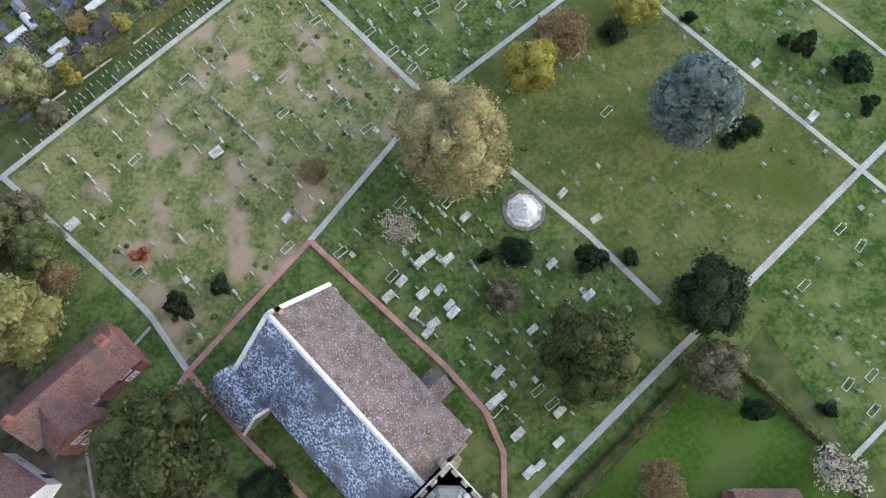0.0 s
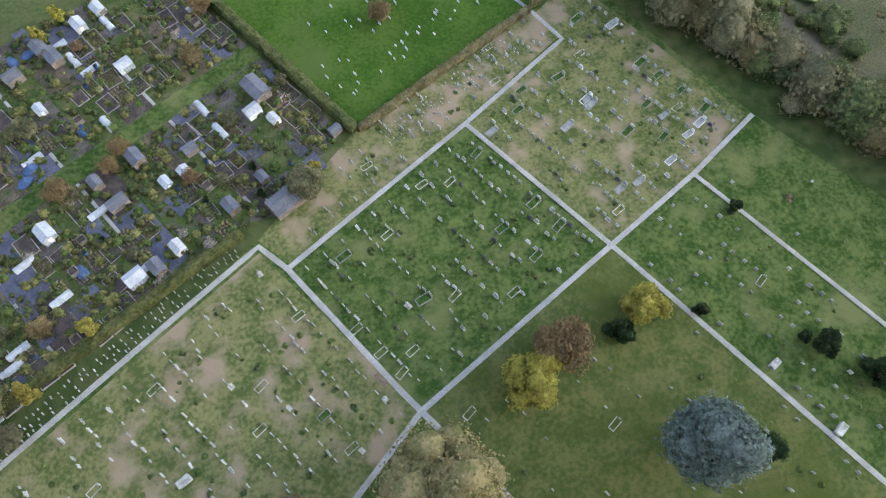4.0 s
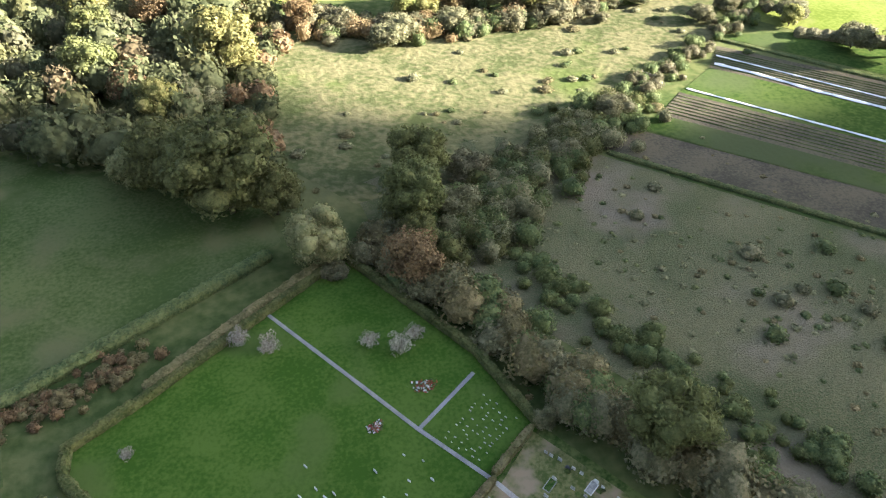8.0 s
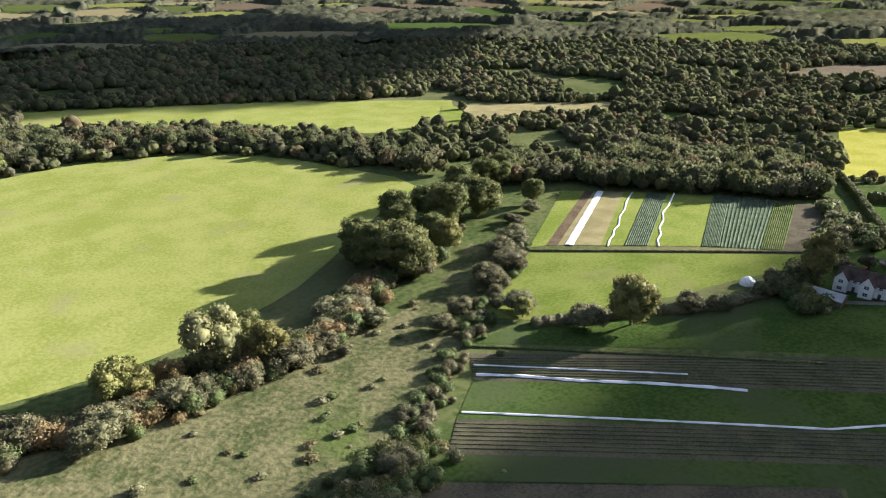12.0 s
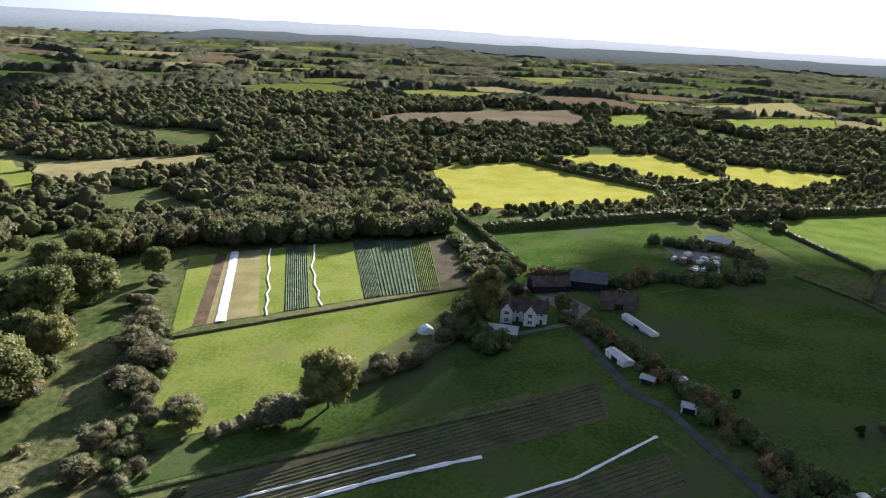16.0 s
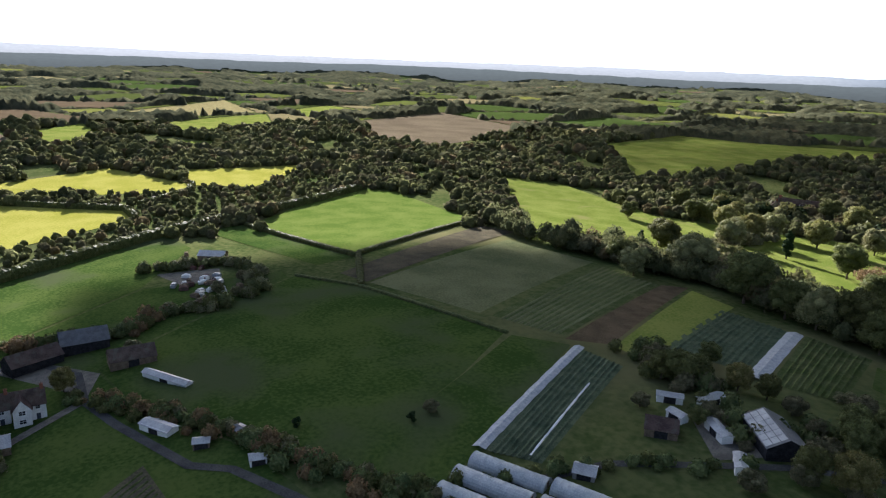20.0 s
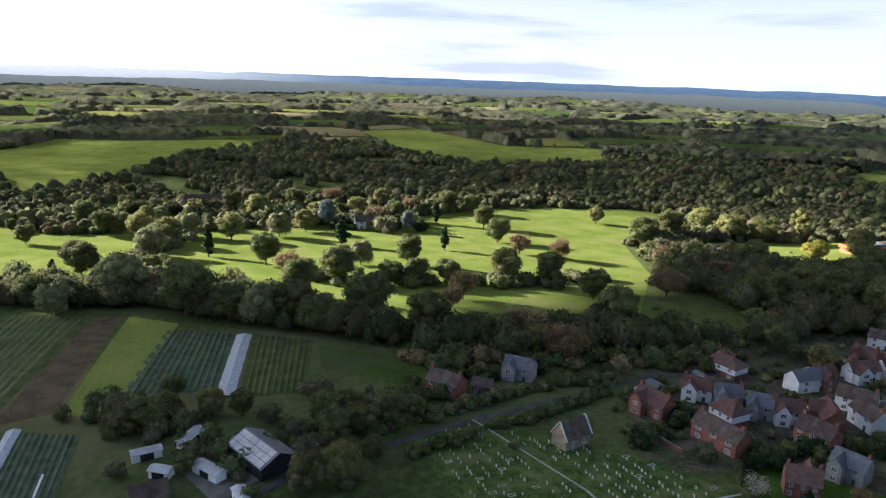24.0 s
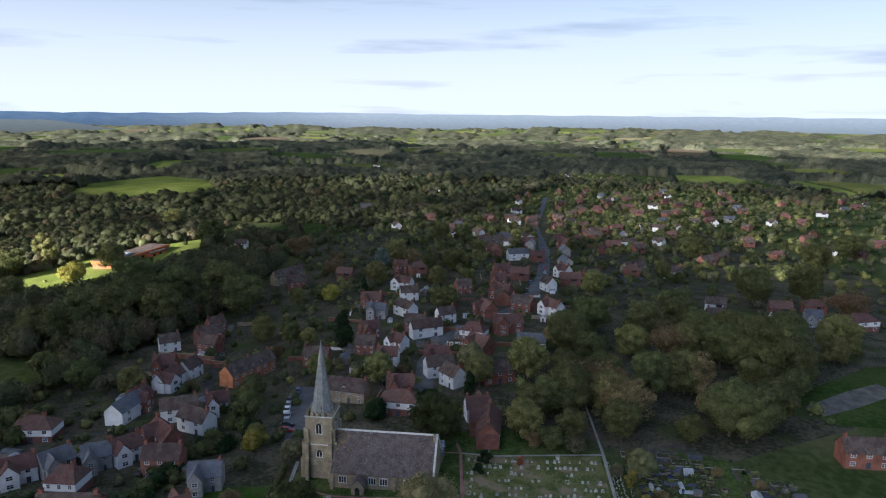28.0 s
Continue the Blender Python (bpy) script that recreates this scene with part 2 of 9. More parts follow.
    if translucent:
        tr = n.new("ShaderNodeBsdfTranslucent")
        l.new(out, tr.inputs["Color"])
        ms = n.new("ShaderNodeMixShader")
        ms.inputs[0].default_value = translucent
        l.new(b.outputs[0], ms.inputs[1])
        l.new(tr.outputs[0], ms.inputs[2])
        l.new(ms.outputs[0], n["Material Output"].inputs[0])
    return m


M = {}
M["ground"] = material("rough_grass", (0.042, 0.064, 0.02), (0.098, 0.110, 0.042), 0.02, 0.4, bump=0.6, relief=0.4, spot=(0.13, 0.125, 0.06), spot_scale=0.007, spot_size=0.53)
# kept pale for sunlit fields: part of the sunlight is in this colour
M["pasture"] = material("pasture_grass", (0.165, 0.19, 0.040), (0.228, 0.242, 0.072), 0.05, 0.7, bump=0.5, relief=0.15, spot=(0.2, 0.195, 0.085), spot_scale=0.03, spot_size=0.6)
# brighter and yellower, sun through the grass put into the colour
M["backlit_grass"] = material("backlit_yellow_ley", (0.235, 0.235, 0.040), (0.310, 0.295, 0.070), 0.05, 0.7, bump=0.4, relief=0.15)
M["paddock"] = material("grazed_paddock", (0.048, 0.074, 0.022), (0.092, 0.112, 0.042), 0.06, 1.4, bump=0.6, relief=0.12, spot=(0.10, 0.108, 0.048), spot_scale=0.05, spot_size=0.54)
M["meadow"] = material("meadow_grass", (0.118, 0.155, 0.028), (0.19, 0.21, 0.055), 0.05, 0.9, bump=0.5, relief=0.15)
# meadow grass turned down in colour to stand in for cloud shade
M["dim_meadow"] = material("dimmed_meadow_grass", (0.098, 0.132, 0.024), (0.160, 0.184, 0.046), 0.05, 0.9, bump=0.5, relief=0.15, spot=(0.165, 0.165, 0.06), spot_scale=0.04, spot_size=0.58)
# between meadow and dark pasture: half shade put into the colour
M["half_shade_grass"] = material("half_shaded_pasture", (0.075, 0.118, 0.022), (0.125, 0.160, 0.040), 0.05, 0.9, bump=0.5, relief=0.15)
M["lawn"] = material("mown_lawn", (0.034, 0.076, 0.012), (0.066, 0.113, 0.022), 0.12, 1.6, bump=0.5, spot=(0.070, 0.105, 0.028), spot_scale=0.06, spot_size=0.56)
# grass of the shaded fields, the shade darkened into its base colour
M["shade_grass"] = material("shade_darkened_pasture", (0.034, 0.062, 0.015), (0.07, 0.098, 0.026), 0.05, 0.8, bump=0.5, relief=0.12, spot=(0.06, 0.075, 0.034), spot_scale=0.025, spot_size=0.52)
M["dryturf"] = material("worn_turf", (0.072, 0.098, 0.028), (0.175, 0.168, 0.072), 0.30, 1.8, bump=0.8, spot=(0.250, 0.195, 0.128), spot_scale=0.20, spot_size=0.50)
M["turf"] = material("churchyard_turf", (0.034, 0.066, 0.015), (0.100, 0.128, 0.040), 0.35, 1.6, bump=0.8, spot=(0.13, 0.145, 0.055), spot_scale=0.12, spot_size=0.55)
M["parkturf"] = material("shaded_turf", (0.055, 0.08, 0.021), (0.112, 0.12, 0.042), 0.25, 1.6, bump=0.7, spot=(0.06, 0.08, 0.02), spot_scale=0.05, spot_size=0.55)
M["rough"] = material("rough_pasture", (0.066, 0.080, 0.036), (0.128, 0.122, 0.068), 0.035, 3.2, bump=1.0, relief=0.35, spot=(0.150, 0.130, 0.092), spot_scale=0.045, spot_size=0.53)
M["gardens"] = material("garden_ground", (0.042, 0.048, 0.027), (0.12, 0.105, 0.075), 0.12, 0.9, bump=0.8, relief=0.2, spot=(0.065, 0.085, 0.028), spot_scale=0.07, spot_size=0.54)
M["palecrop"] = material("pale_seedling_crop", (0.085, 0.10, 0.048), (0.145, 0.15, 0.08), 0.05, 1.2, bump=0.6, relief=0.1)
M["wetmeadow"] = material("wet_meadow", (0.06, 0.072, 0.028), (0.142, 0.132, 0.066), 0.06, 0.5, bump=0.8, relief=0.5, spot=(0.08, 0.105, 0.03), spot_scale=0.035, spot_size=0.58)
M["water"] = material("dark_pond_water", (0.012, 0.016, 0.014), (0.02, 0.026, 0.022), 0.3, 2.0, rough=0.06, bump=0.05, spec=0.5)
M["soil"] = material("bare_soil", (0.075, 0.055, 0.035), (0.13, 0.10, 0.065), 0.15, 2.0, bump=0.7, relief=0.1)
M["tilled"] = material("tilled_tan_soil", (0.06, 0.055, 0.04), (0.105, 0.092, 0.062), 0.1, 1.5, bump=0.7, relief=0.12)
M["stubble"] = material("stubble", (0.17, 0.15, 0.07), (0.25, 0.22, 0.11), 0.1, 1.5, bump=0.6, relief=0.1)
M["ploughed"] = material("ploughed_field", (0.105, 0.086, 0.060), (0.155, 0.127, 0.088), 0.02, 0.5, bump=0.5, relief=0.2)
M["crop"] = material("leafy_crop", (0.050, 0.072, 0.044), (0.105, 0.128, 0.080), 0.3, 3.0, bump=0.8, relief=0.2)
M["cropgreen"] = material("green_crop", (0.048, 0.07, 0.022), (0.102, 0.115, 0.05), 0.2, 2.0, bump=0.8, relief=0.2)
M["fleece"] = material("white_crop_fleece", (0.62, 0.64, 0.66), (0.82, 0.82, 0.82), 0.5, 4.0, rough=0.6, bump=0.6)
M["net"] = material("grey_crop_net", (0.30, 0.32, 0.34), (0.46, 0.47, 0.48), 0.8, 4.0, rough=0.7, bump=0.6)
M["path"] = material("pale_path_asphalt", (0.25, 0.245, 0.225), (0.36, 0.35, 0.325), 0.4, 5.0, bump=0.2, spot=(0.27, 0.27, 0.24), spot_scale=0.3, spot_size=0.6)
M["greypath"] = material("grey_path_asphalt", (0.17, 0.17, 0.18), (0.25, 0.25, 0.25), 0.4, 5.0, bump=0.2)
M["redpath"] = material("red_path_paving", (0.25, 0.13, 0.11), (0.36, 0.20, 0.17), 0.5, 6.0, bump=0.3)
M["asphalt"] = material("worn_asphalt", (0.10, 0.10, 0.105), (0.17, 0.17, 0.17), 0.2, 3.0, bump=0.2)
M["lane_asphalt"] = material("dark_lane_asphalt", (0.05, 0.05, 0.052), (0.09, 0.088, 0.085), 0.2, 3.0, bump=0.2)
M["track"] = material("gravel_track", (0.1, 0.095, 0.085), (0.19, 0.175, 0.15), 0.3, 3.0, bump=0.4)
M["bark"] = material("bark", (0.07, 0.055, 0.04), (0.15, 0.12, 0.09), 1.0, 8.0, bump=0.8)
M["stone"] = material("grey_sandstone", (0.20, 0.162, 0.108), (0.34, 0.282, 0.195), 0.5, 4.0, bump=0.6, relief=0.03, spot=(0.36, 0.30, 0.16), spot_scale=0.5, spot_size=0.58)
M["headstone"] = material("weathered_headstone", (0.24, 0.24, 0.21), (0.48, 0.47, 0.42), 1.2, 6.0, bump=0.5, vary=0.3)
M["marble"] = material("pale_marble", (0.42, 0.42, 0.40), (0.62, 0.62, 0.60), 1.0, 6.0, rough=0.5, bump=0.2)


def leaves(name, low, high, vary=0.25):
    return material(name, low, high, 0.5, 2.5, rough=0.65, bump=0.0, vary=vary, translucent=0.35, spec=0.06)


M["oak"] = leaves("oak_leaves", (0.088, 0.102, 0.036), (0.165, 0.170, 0.064))
M["holm"] = leaves("holm_oak_leaves", (0.042, 0.056, 0.018), (0.098, 0.104, 0.038))
M["olive"] = leaves("turning_leaves", (0.15, 0.155, 0.05), (0.255, 0.235, 0.09))
M["beech"] = leaves("beech_leaves", (0.17, 0.175, 0.065), (0.34, 0.29, 0.14), 0.3)
M["yellow"] = leaves("yellow_leaves", (0.22, 0.205, 0.042), (0.37, 0.325, 0.07))
M["autumn"] = leaves("russet_leaves", (0.16, 0.118, 0.058), (0.27, 0.195, 0.098))
M["red"] = leaves("red_leaves", (0.235, 0.060, 0.039), (0.336, 0.105, 0.063))
M["yew"] = leaves("yew_needles", (0.016, 0.034, 0.013), (0.040, 0.062, 0.024))
M["cedar"] = leaves("blue_cedar_needles", (0.085, 0.12, 0.1), (0.175, 0.21, 0.19))
M["willow"] = leaves("willow_leaves", (0.155, 0.165, 0.072), (0.26, 0.25, 0.115))
M["pale"] = leaves("pale_twigs", (0.27, 0.245, 0.2), (0.45, 0.405, 0.34))
M["scrub"] = leaves("scrub_leaves", (0.105, 0.108, 0.055), (0.205, 0.188, 0.105))
M["bramble"] = leaves("bramble_leaves", (0.07, 0.1, 0.038), (0.145, 0.165, 0.065))
M["hedge"] = leaves("hedge_leaves", (0.066, 0.082, 0.027), (0.132, 0.138, 0.052))
# wood leaves, lightened and greyed in colour to stand in for distance haze
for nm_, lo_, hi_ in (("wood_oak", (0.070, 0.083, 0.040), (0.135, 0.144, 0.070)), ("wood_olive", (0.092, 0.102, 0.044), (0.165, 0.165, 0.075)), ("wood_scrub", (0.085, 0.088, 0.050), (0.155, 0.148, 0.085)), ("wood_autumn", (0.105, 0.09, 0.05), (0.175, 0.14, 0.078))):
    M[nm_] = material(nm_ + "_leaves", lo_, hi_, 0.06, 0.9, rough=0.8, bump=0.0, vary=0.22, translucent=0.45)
# far canopy, its colour also raised where haze would pale it
M["canopy"] = material("far_canopy_leaves", (0.055, 0.062, 0.040), (0.118, 0.118, 0.070), 0.02, 0.12, bump=0.0, translucent=0.3, spot=(0.11, 0.105, 0.06), spot_scale=0.008, spot_size=0.6)
M["hedge_dry"] = leaves("dry_hedge_leaves", (0.118, 0.112, 0.047), (0.218, 0.188, 0.095))

# ---------------------------------------------------------------- building tools
def mesh_ob(name, verts, faces, mat, parent=None, smooth=False):
    me = bpy.data.meshes.new(name)
    me.from_pydata([tuple(v) for v in verts], [], [tuple(f) for f in faces])
    me.materials.append(M[mat] if isinstance(mat, str) else mat)
    if smooth:
        me.polygons.foreach_set("use_smooth", [True] * len(me.polygons))
    me.update()
    ob = new(name, me)
    ob.parent = parent
    return ob


def part(name, bm, mat, parent=None, label="", smooth=False):
    """Links a bmesh as one mesh object under a thing or a part."""
    me = bpy.data.meshes.new(name)
    bm.to_mesh(me)
    bm.free()
    me.materials.append(M[mat] if isinstance(mat, str) else mat)
    if smooth:
        me.polygons.foreach_set("use_smooth", [True] * len(me.polygons))
    ob = new(name, me)
    ob.parent = parent
    if label:
        ob["label"] = label
    return ob


def box(bm, x0, x1, y0, y1, z0, z1, bevel=0.0):
    m = Matrix.LocRotScale(((x0 + x1) / 2, (y0 + y1) / 2, (z0 + z1) / 2), None, (x1 - x0, y1 - y0, z1 - z0))
    v = bmesh.ops.create_cube(bm, size=1, matrix=m)["verts"]
    if bevel:
        e = list({e for q in v for e in q.link_edges})
        bmesh.ops.bevel(bm, geom=e, offset=bevel, segments=1, affect="EDGES")
    return bm


def boxes(*rows, bevel=0.0):
    bm = bmesh.new()
    for r in rows:
        box(bm, *r, bevel=bevel)
    return bm


def prism(bm, outline, y0, y1):
    """An outline in x and z, drawn out along y."""
    a = [bm.verts.new((x, y0, z)) for x, z in outline]
    b = [bm.verts.new((x, y1, z)) for x, z in outline]
    n = len(outline)
    bm.faces.new(a[::-1])
    bm.faces.new(b)
    for i in range(n):
        bm.faces.new((a[i], a[(i + 1) % n], b[(i + 1) % n], b[i]))
    bmesh.ops.recalc_face_normals(bm, faces=bm.faces)
    return bm


def tube(bm, a, b, r0, r1, sides=6):
    a, b = Vector(a), Vector(b)
    q = (b - a).to_track_quat("Z", "Y")
    ra = [bm.verts.new(a + q @ Vector((r0 * math.cos(k * math.tau / sides), r0 * math.sin(k * math.tau / sides), 0))) for k in range(sides)]
    rb = [bm.verts.new(b + q @ Vector((r1 * math.cos(k * math.tau / sides), r1 * math.sin(k * math.tau / sides), 0))) for k in range(sides)]
    for k in range(sides):
        bm.faces.new((ra[k], ra[(k + 1) % sides], rb[(k + 1) % sides], rb[k]))
    bm.faces.new(rb)
    return bm


def inside(px, py, poly):
    px, py = np.asarray(px, float), np.asarray(py, float)
    r = np.zeros(px.shape, bool)
    for i in range(len(poly)):
        (x0, y0), (x1, y1) = poly[i], poly[i - 1]
        if y0 == y1:
            continue
        r ^= ((y0 > py) != (y1 > py)) & (px < (x1 - x0) * (py - y0) / (y1 - y0) + x0)
    return r


FIELDS = []


def softened(poly, turns=2):
    """The outline with its corners cut round."""
    for _ in range(turns):
        poly = [q for i in range(len(poly)) for q in
                ((0.82 * poly[i][0] + 0.18 * poly[(i + 1) % len(poly)][0], 0.82 * poly[i][1] + 0.18 * poly[(i + 1) % len(poly)][1]),
                 (0.18 * poly[i][0] + 0.82 * poly[(i + 1) % len(poly)][0], 0.18 * poly[i][1] + 0.82 * poly[(i + 1) % len(poly)][1]))]
    return poly


def field(name, poly, mat, label, step=8.0, lift=0.10, round_off=0, keep_clear=True, category="field"):
    """A field, lying on the ground."""
    if keep_clear:
        FIELDS.append(poly)
    if round_off:
        poly = softened(poly, round_off)
    xs, ys = [p[0] for p in poly], [p[1] for p in poly]
    edge = []
    for i in range(len(poly)):
        a, b = Vector(poly[i]), Vector(poly[(i + 1) % len(poly)])
        n = max(1, int((b - a).length / step))
        edge += [a.lerp(b, k / n) for k in range(n)]
    gx, gy = np.meshgrid(np.arange(min(xs) + step / 2, max(xs), step), np.arange(min(ys) + step / 2, max(ys), step))
    ok = inside(gx, gy, poly)
    pts = edge + [Vector((a, b)) for a, b in zip(gx[ok], gy[ok])]
    n = len(edge)
    co, _, fa, *_ = delaunay_2d_cdt(pts, [(i, (i + 1) % n) for i in range(n)], [], 1, 1e-3)
    z = height([c[0] for c in co], [c[1] for c in co]) + lift
    ob = mesh_ob(name, [(c[0], c[1], h) for c, h in zip(co, z)], [f if (co[f[1]] - co[f[0]]).cross(co[f[2]] - co[f[0]]) > 0 else f[::-1] for f in fa], mat, smooth=True)
    return tagged(ob, label, category, kind="structure")


def densify(line, step):
    out = []
    for a, b in zip(line, line[1:]):
        n = max(1, int(math.dist(a, b) / step))
        out += [(a[0] + (b[0] - a[0]) * k / n, a[1] + (b[1] - a[1]) * k / n) for k in range(n)]
    return out + [line[-1]]


def sides_of(line, half, wobble=0.0):
    """Left and right points along a line."""
    out = []
    for i, p in enumerate(line):
        a, b = line[max(i - 1, 0)], line[min(i + 1, len(line) - 1)]
        d = math.dist(a, b) or 1
        nx, ny = -(b[1] - a[1]) / d, (b[0] - a[0]) / d
        w = half * (1 + wobble * math.sin(i * 1.7) * math.cos(i * 0.6))
        out.append(((p[0] + nx * w, p[1] + ny * w), (p[0] - nx * w, p[1] - ny * w)))
    return out


def ribbon(name, line, width, mat, label, step=2.0, lift=0.16, wobble=0.04, kind="structure", category="path", thick=0.0):
    """A path or strip of that width along a line on the ground."""
    v, f = [], []
    for (a, b) in sides_of(densify(line, step), width / 2, wobble):
        c = ((a[0] + b[0]) / 2, (a[1] + b[1]) / 2)
        v += [(*a, hz(*a) + lift), (*c, hz(*c) + lift + 0.03 + thick), (*b, hz(*b) + lift)]
    for i in range(len(v) // 3 - 1):
        k = 3 * i
        f += [(k, k + 1, k + 4, k + 3), (k + 1, k + 2, k + 5, k + 4)]
    f = [q[::-1] for q in f]
    return tagged(mesh_ob(name, v, f, mat), label, category, kind=kind)


rng = np.random.default_rng(7)


def quads(centres, normals, size, rng, aspect=0.7):
    """Leaf sprays: one small quad at each centre, facing about along its normal."""
    n = len(centres)
    up = rng.normal(size=(n, 3))
    a = np.cross(normals, up)
    a /= np.linalg.norm(a, axis=1, keepdims=True) + 1e-9
    b = np.cross(normals, a)
    b /= np.linalg.norm(b, axis=1, keepdims=True) + 1e-9
    s = (size * rng.uniform(0.6, 1.3, n))[:, None]
    v = np.stack([centres - a * s - b * s * aspect, centres + a * s - b * s * aspect * 0.6, centres + a * s * 0.8 + b * s * aspect, centres - a * s * 0.7 + b * s * aspect], 1)
    return v.reshape(-1, 3), np.arange(4 * n).reshape(-1, 4)


def ball(seed=0, sub=1, rough=0.25):
    bm = bmesh.new()
    bmesh.ops.create_icosphere(bm, subdivisions=sub, radius=1)
    r = np.random.default_rng(seed)
    off = Vector(r.uniform(-50, 50, 3))
    for q in bm.verts:
        q.co *= 1 + rough * 1.6 * noise.noise(q.co * 1.7 + off) + rough * r.uniform(-0.4, 0.4)
    v = np.array([q.co for q in bm.verts])
    f = np.array([[w.index for w in g.verts] for g in bm.faces])
    bm.free()
    return v, f


def raw_mesh(name, v, f, mat, parent=None):
    """A mesh from arrays; f has three or four corners a row."""
    me = bpy.data.meshes.new(name)
    k = f.shape[1]
    me.vertices.add(len(v))
    me.vertices.foreach_set("co", np.ascontiguousarray(v, np.float32).ravel())
    me.loops.add(f.size)
    me.loops.foreach_set("vertex_index", np.ascontiguousarray(f, np.int32).ravel())
    me.polygons.add(len(f))
    me.polygons.foreach_set("loop_start", np.arange(0, f.size, k, dtype=np.int32))
    me.polygons.foreach_set("loop_total", np.full(len(f), k, np.int32))
    me.materials.append(M[mat] if isinstance(mat, str) else mat)
    me.update(calc_edges=True)
    ob = new(name, me)
    ob.parent = parent
    return ob


# ---------------------------------------------------------------- trees
def tree(name, label, crown_mat, tall, wide, clear=0.2, lobes=22, sprays=2600, size=0.42, pointed=0.0, seed=0, thin=False, droop=0.0):
    """A tree: a tapered trunk with limbs, and a crown of leaf sprays on uneven lobes with gaps between them."""
    r = np.random.default_rng(seed)
    root = new(name)
    base = tall * clear
    c0, hh = (tall + base) / 2, (tall - base) / 2
    d = r.normal(size=(lobes, 3))
    d /= np.linalg.norm(d, axis=1, keepdims=True)
    rad = r.uniform(0.35, 0.78, lobes)[:, None]
    mid = d * rad * (wide, wide, hh)
    mid[:, 2] += c0
    if pointed:
        k = np.clip((mid[:, 2] - base) / (tall - base), 0, 1)
        mid[:, :2] *= (1 - pointed * k)[:, None]
    lr = r.uniform(0.22, 0.40, lobes) * wide
    if pointed:
        lr *= 1 - 0.6 * pointed * k
    bm = bmesh.new()
    th = max(0.12, tall * 0.022)
    tube(bm, (0, 0, -0.6), (0, 0, base + hh * 0.5), th * 1.25, th * 0.6, 8)
    tube(bm, (0, 0, base + hh * 0.5), (0.1, 0.1, tall * 0.9), th * 0.6, th * 0.12, 6)
    for m in mid[: (lobes if thin else lobes // 2 + 2)]:
        z = min(base * 0.7 + r.uniform(0, 0.5) * hh, m[2] - 0.1 * tall if not droop else m[2])
        tube(bm, (0, 0, max(z, base * 0.5)), tuple(m), th * 0.42, th * 0.08, 5)
    part("trunk", bm, "bark", root)
    vs, fs, n0 = [], [], 0
    per = sprays // lobes
    for m, q in zip(mid, lr):
        u = r.normal(size=(per, 3))
        u /= np.linalg.norm(u, axis=1, keepdims=True)
        c = m + u * q * (r.uniform(0.72, 1.12, (per, 1)) if thin else r.uniform(0.78, 1.16, (per, 1))) * (1, 1, 0.8)
        if droop:
            c[:, 2] -= droop * r.uniform(0, 1, per) * np.hypot(c[:, 0], c[:, 1])
        c[:, 2] = np.maximum(c[:, 2], 0.15)
        v, f = quads(c, u + r.normal(size=(per, 3)) * 0.5, size, r)
        vs.append(v)
        fs.append(f + n0)
        n0 += len(v)
        if not thin:
            bv, bf = ball(int(r.integers(1000)), 1, 0.2)
            v = m + bv * q * (0.82, 0.82, 0.66)
            tri = np.c_[bf, bf[:, :1]]
            vs.append(v)
            fs.append(bf + n0)
            n0 += len(v)
    quad = np.concatenate([f for f in fs if f.shape[1] == 4])
    me = bpy.data.meshes.new("crown")
    tri = [f for f in fs if f.shape[1] == 3]
    allv = np.concatenate(vs)
    loops = np.concatenate([quad.ravel()] + [t.ravel() for t in tri])
    nt = sum(len(t) for t in tri)
    me.vertices.add(len(allv))
    me.vertices.foreach_set("co", allv.astype(np.float32).ravel())
    me.loops.add(len(loops))
    me.loops.foreach_set("vertex_index", loops.astype(np.int32))
    me.polygons.add(len(quad) + nt)
    me.polygons.foreach_set("loop_start", np.r_[np.arange(len(quad)) * 4, 4 * len(quad) + 3 * np.arange(nt)].astype(np.int32))
    me.polygons.foreach_set("loop_total", np.r_[np.full(len(quad), 4), np.full(nt, 3)].astype(np.int32))
    me.materials.append(M[crown_mat])
    me.update(calc_edges=True)
    new("crown", me).parent = root
    return tagged(root, label, "tree")


def plant(proto, x, y, scale=1.0, label="", turn=None, sink=0.0, squash=1.0):
    """A copy of a tree on the ground at x, y."""
    ob = copy_thing(proto, Matrix.LocRotScale((x, y, hz(x, y) - sink), Euler((0, 0, rng.uniform(0, math.tau) if turn is None else turn)), (scale, scale, scale * squash)))
    ob.matrix_basis = Matrix.LocRotScale((x, y, hz(x, y) - sink), Euler((0, 0, rng.uniform(0, math.tau))), (scale, scale, scale * squash))
    if label:
        ob["label"] = label
    return ob


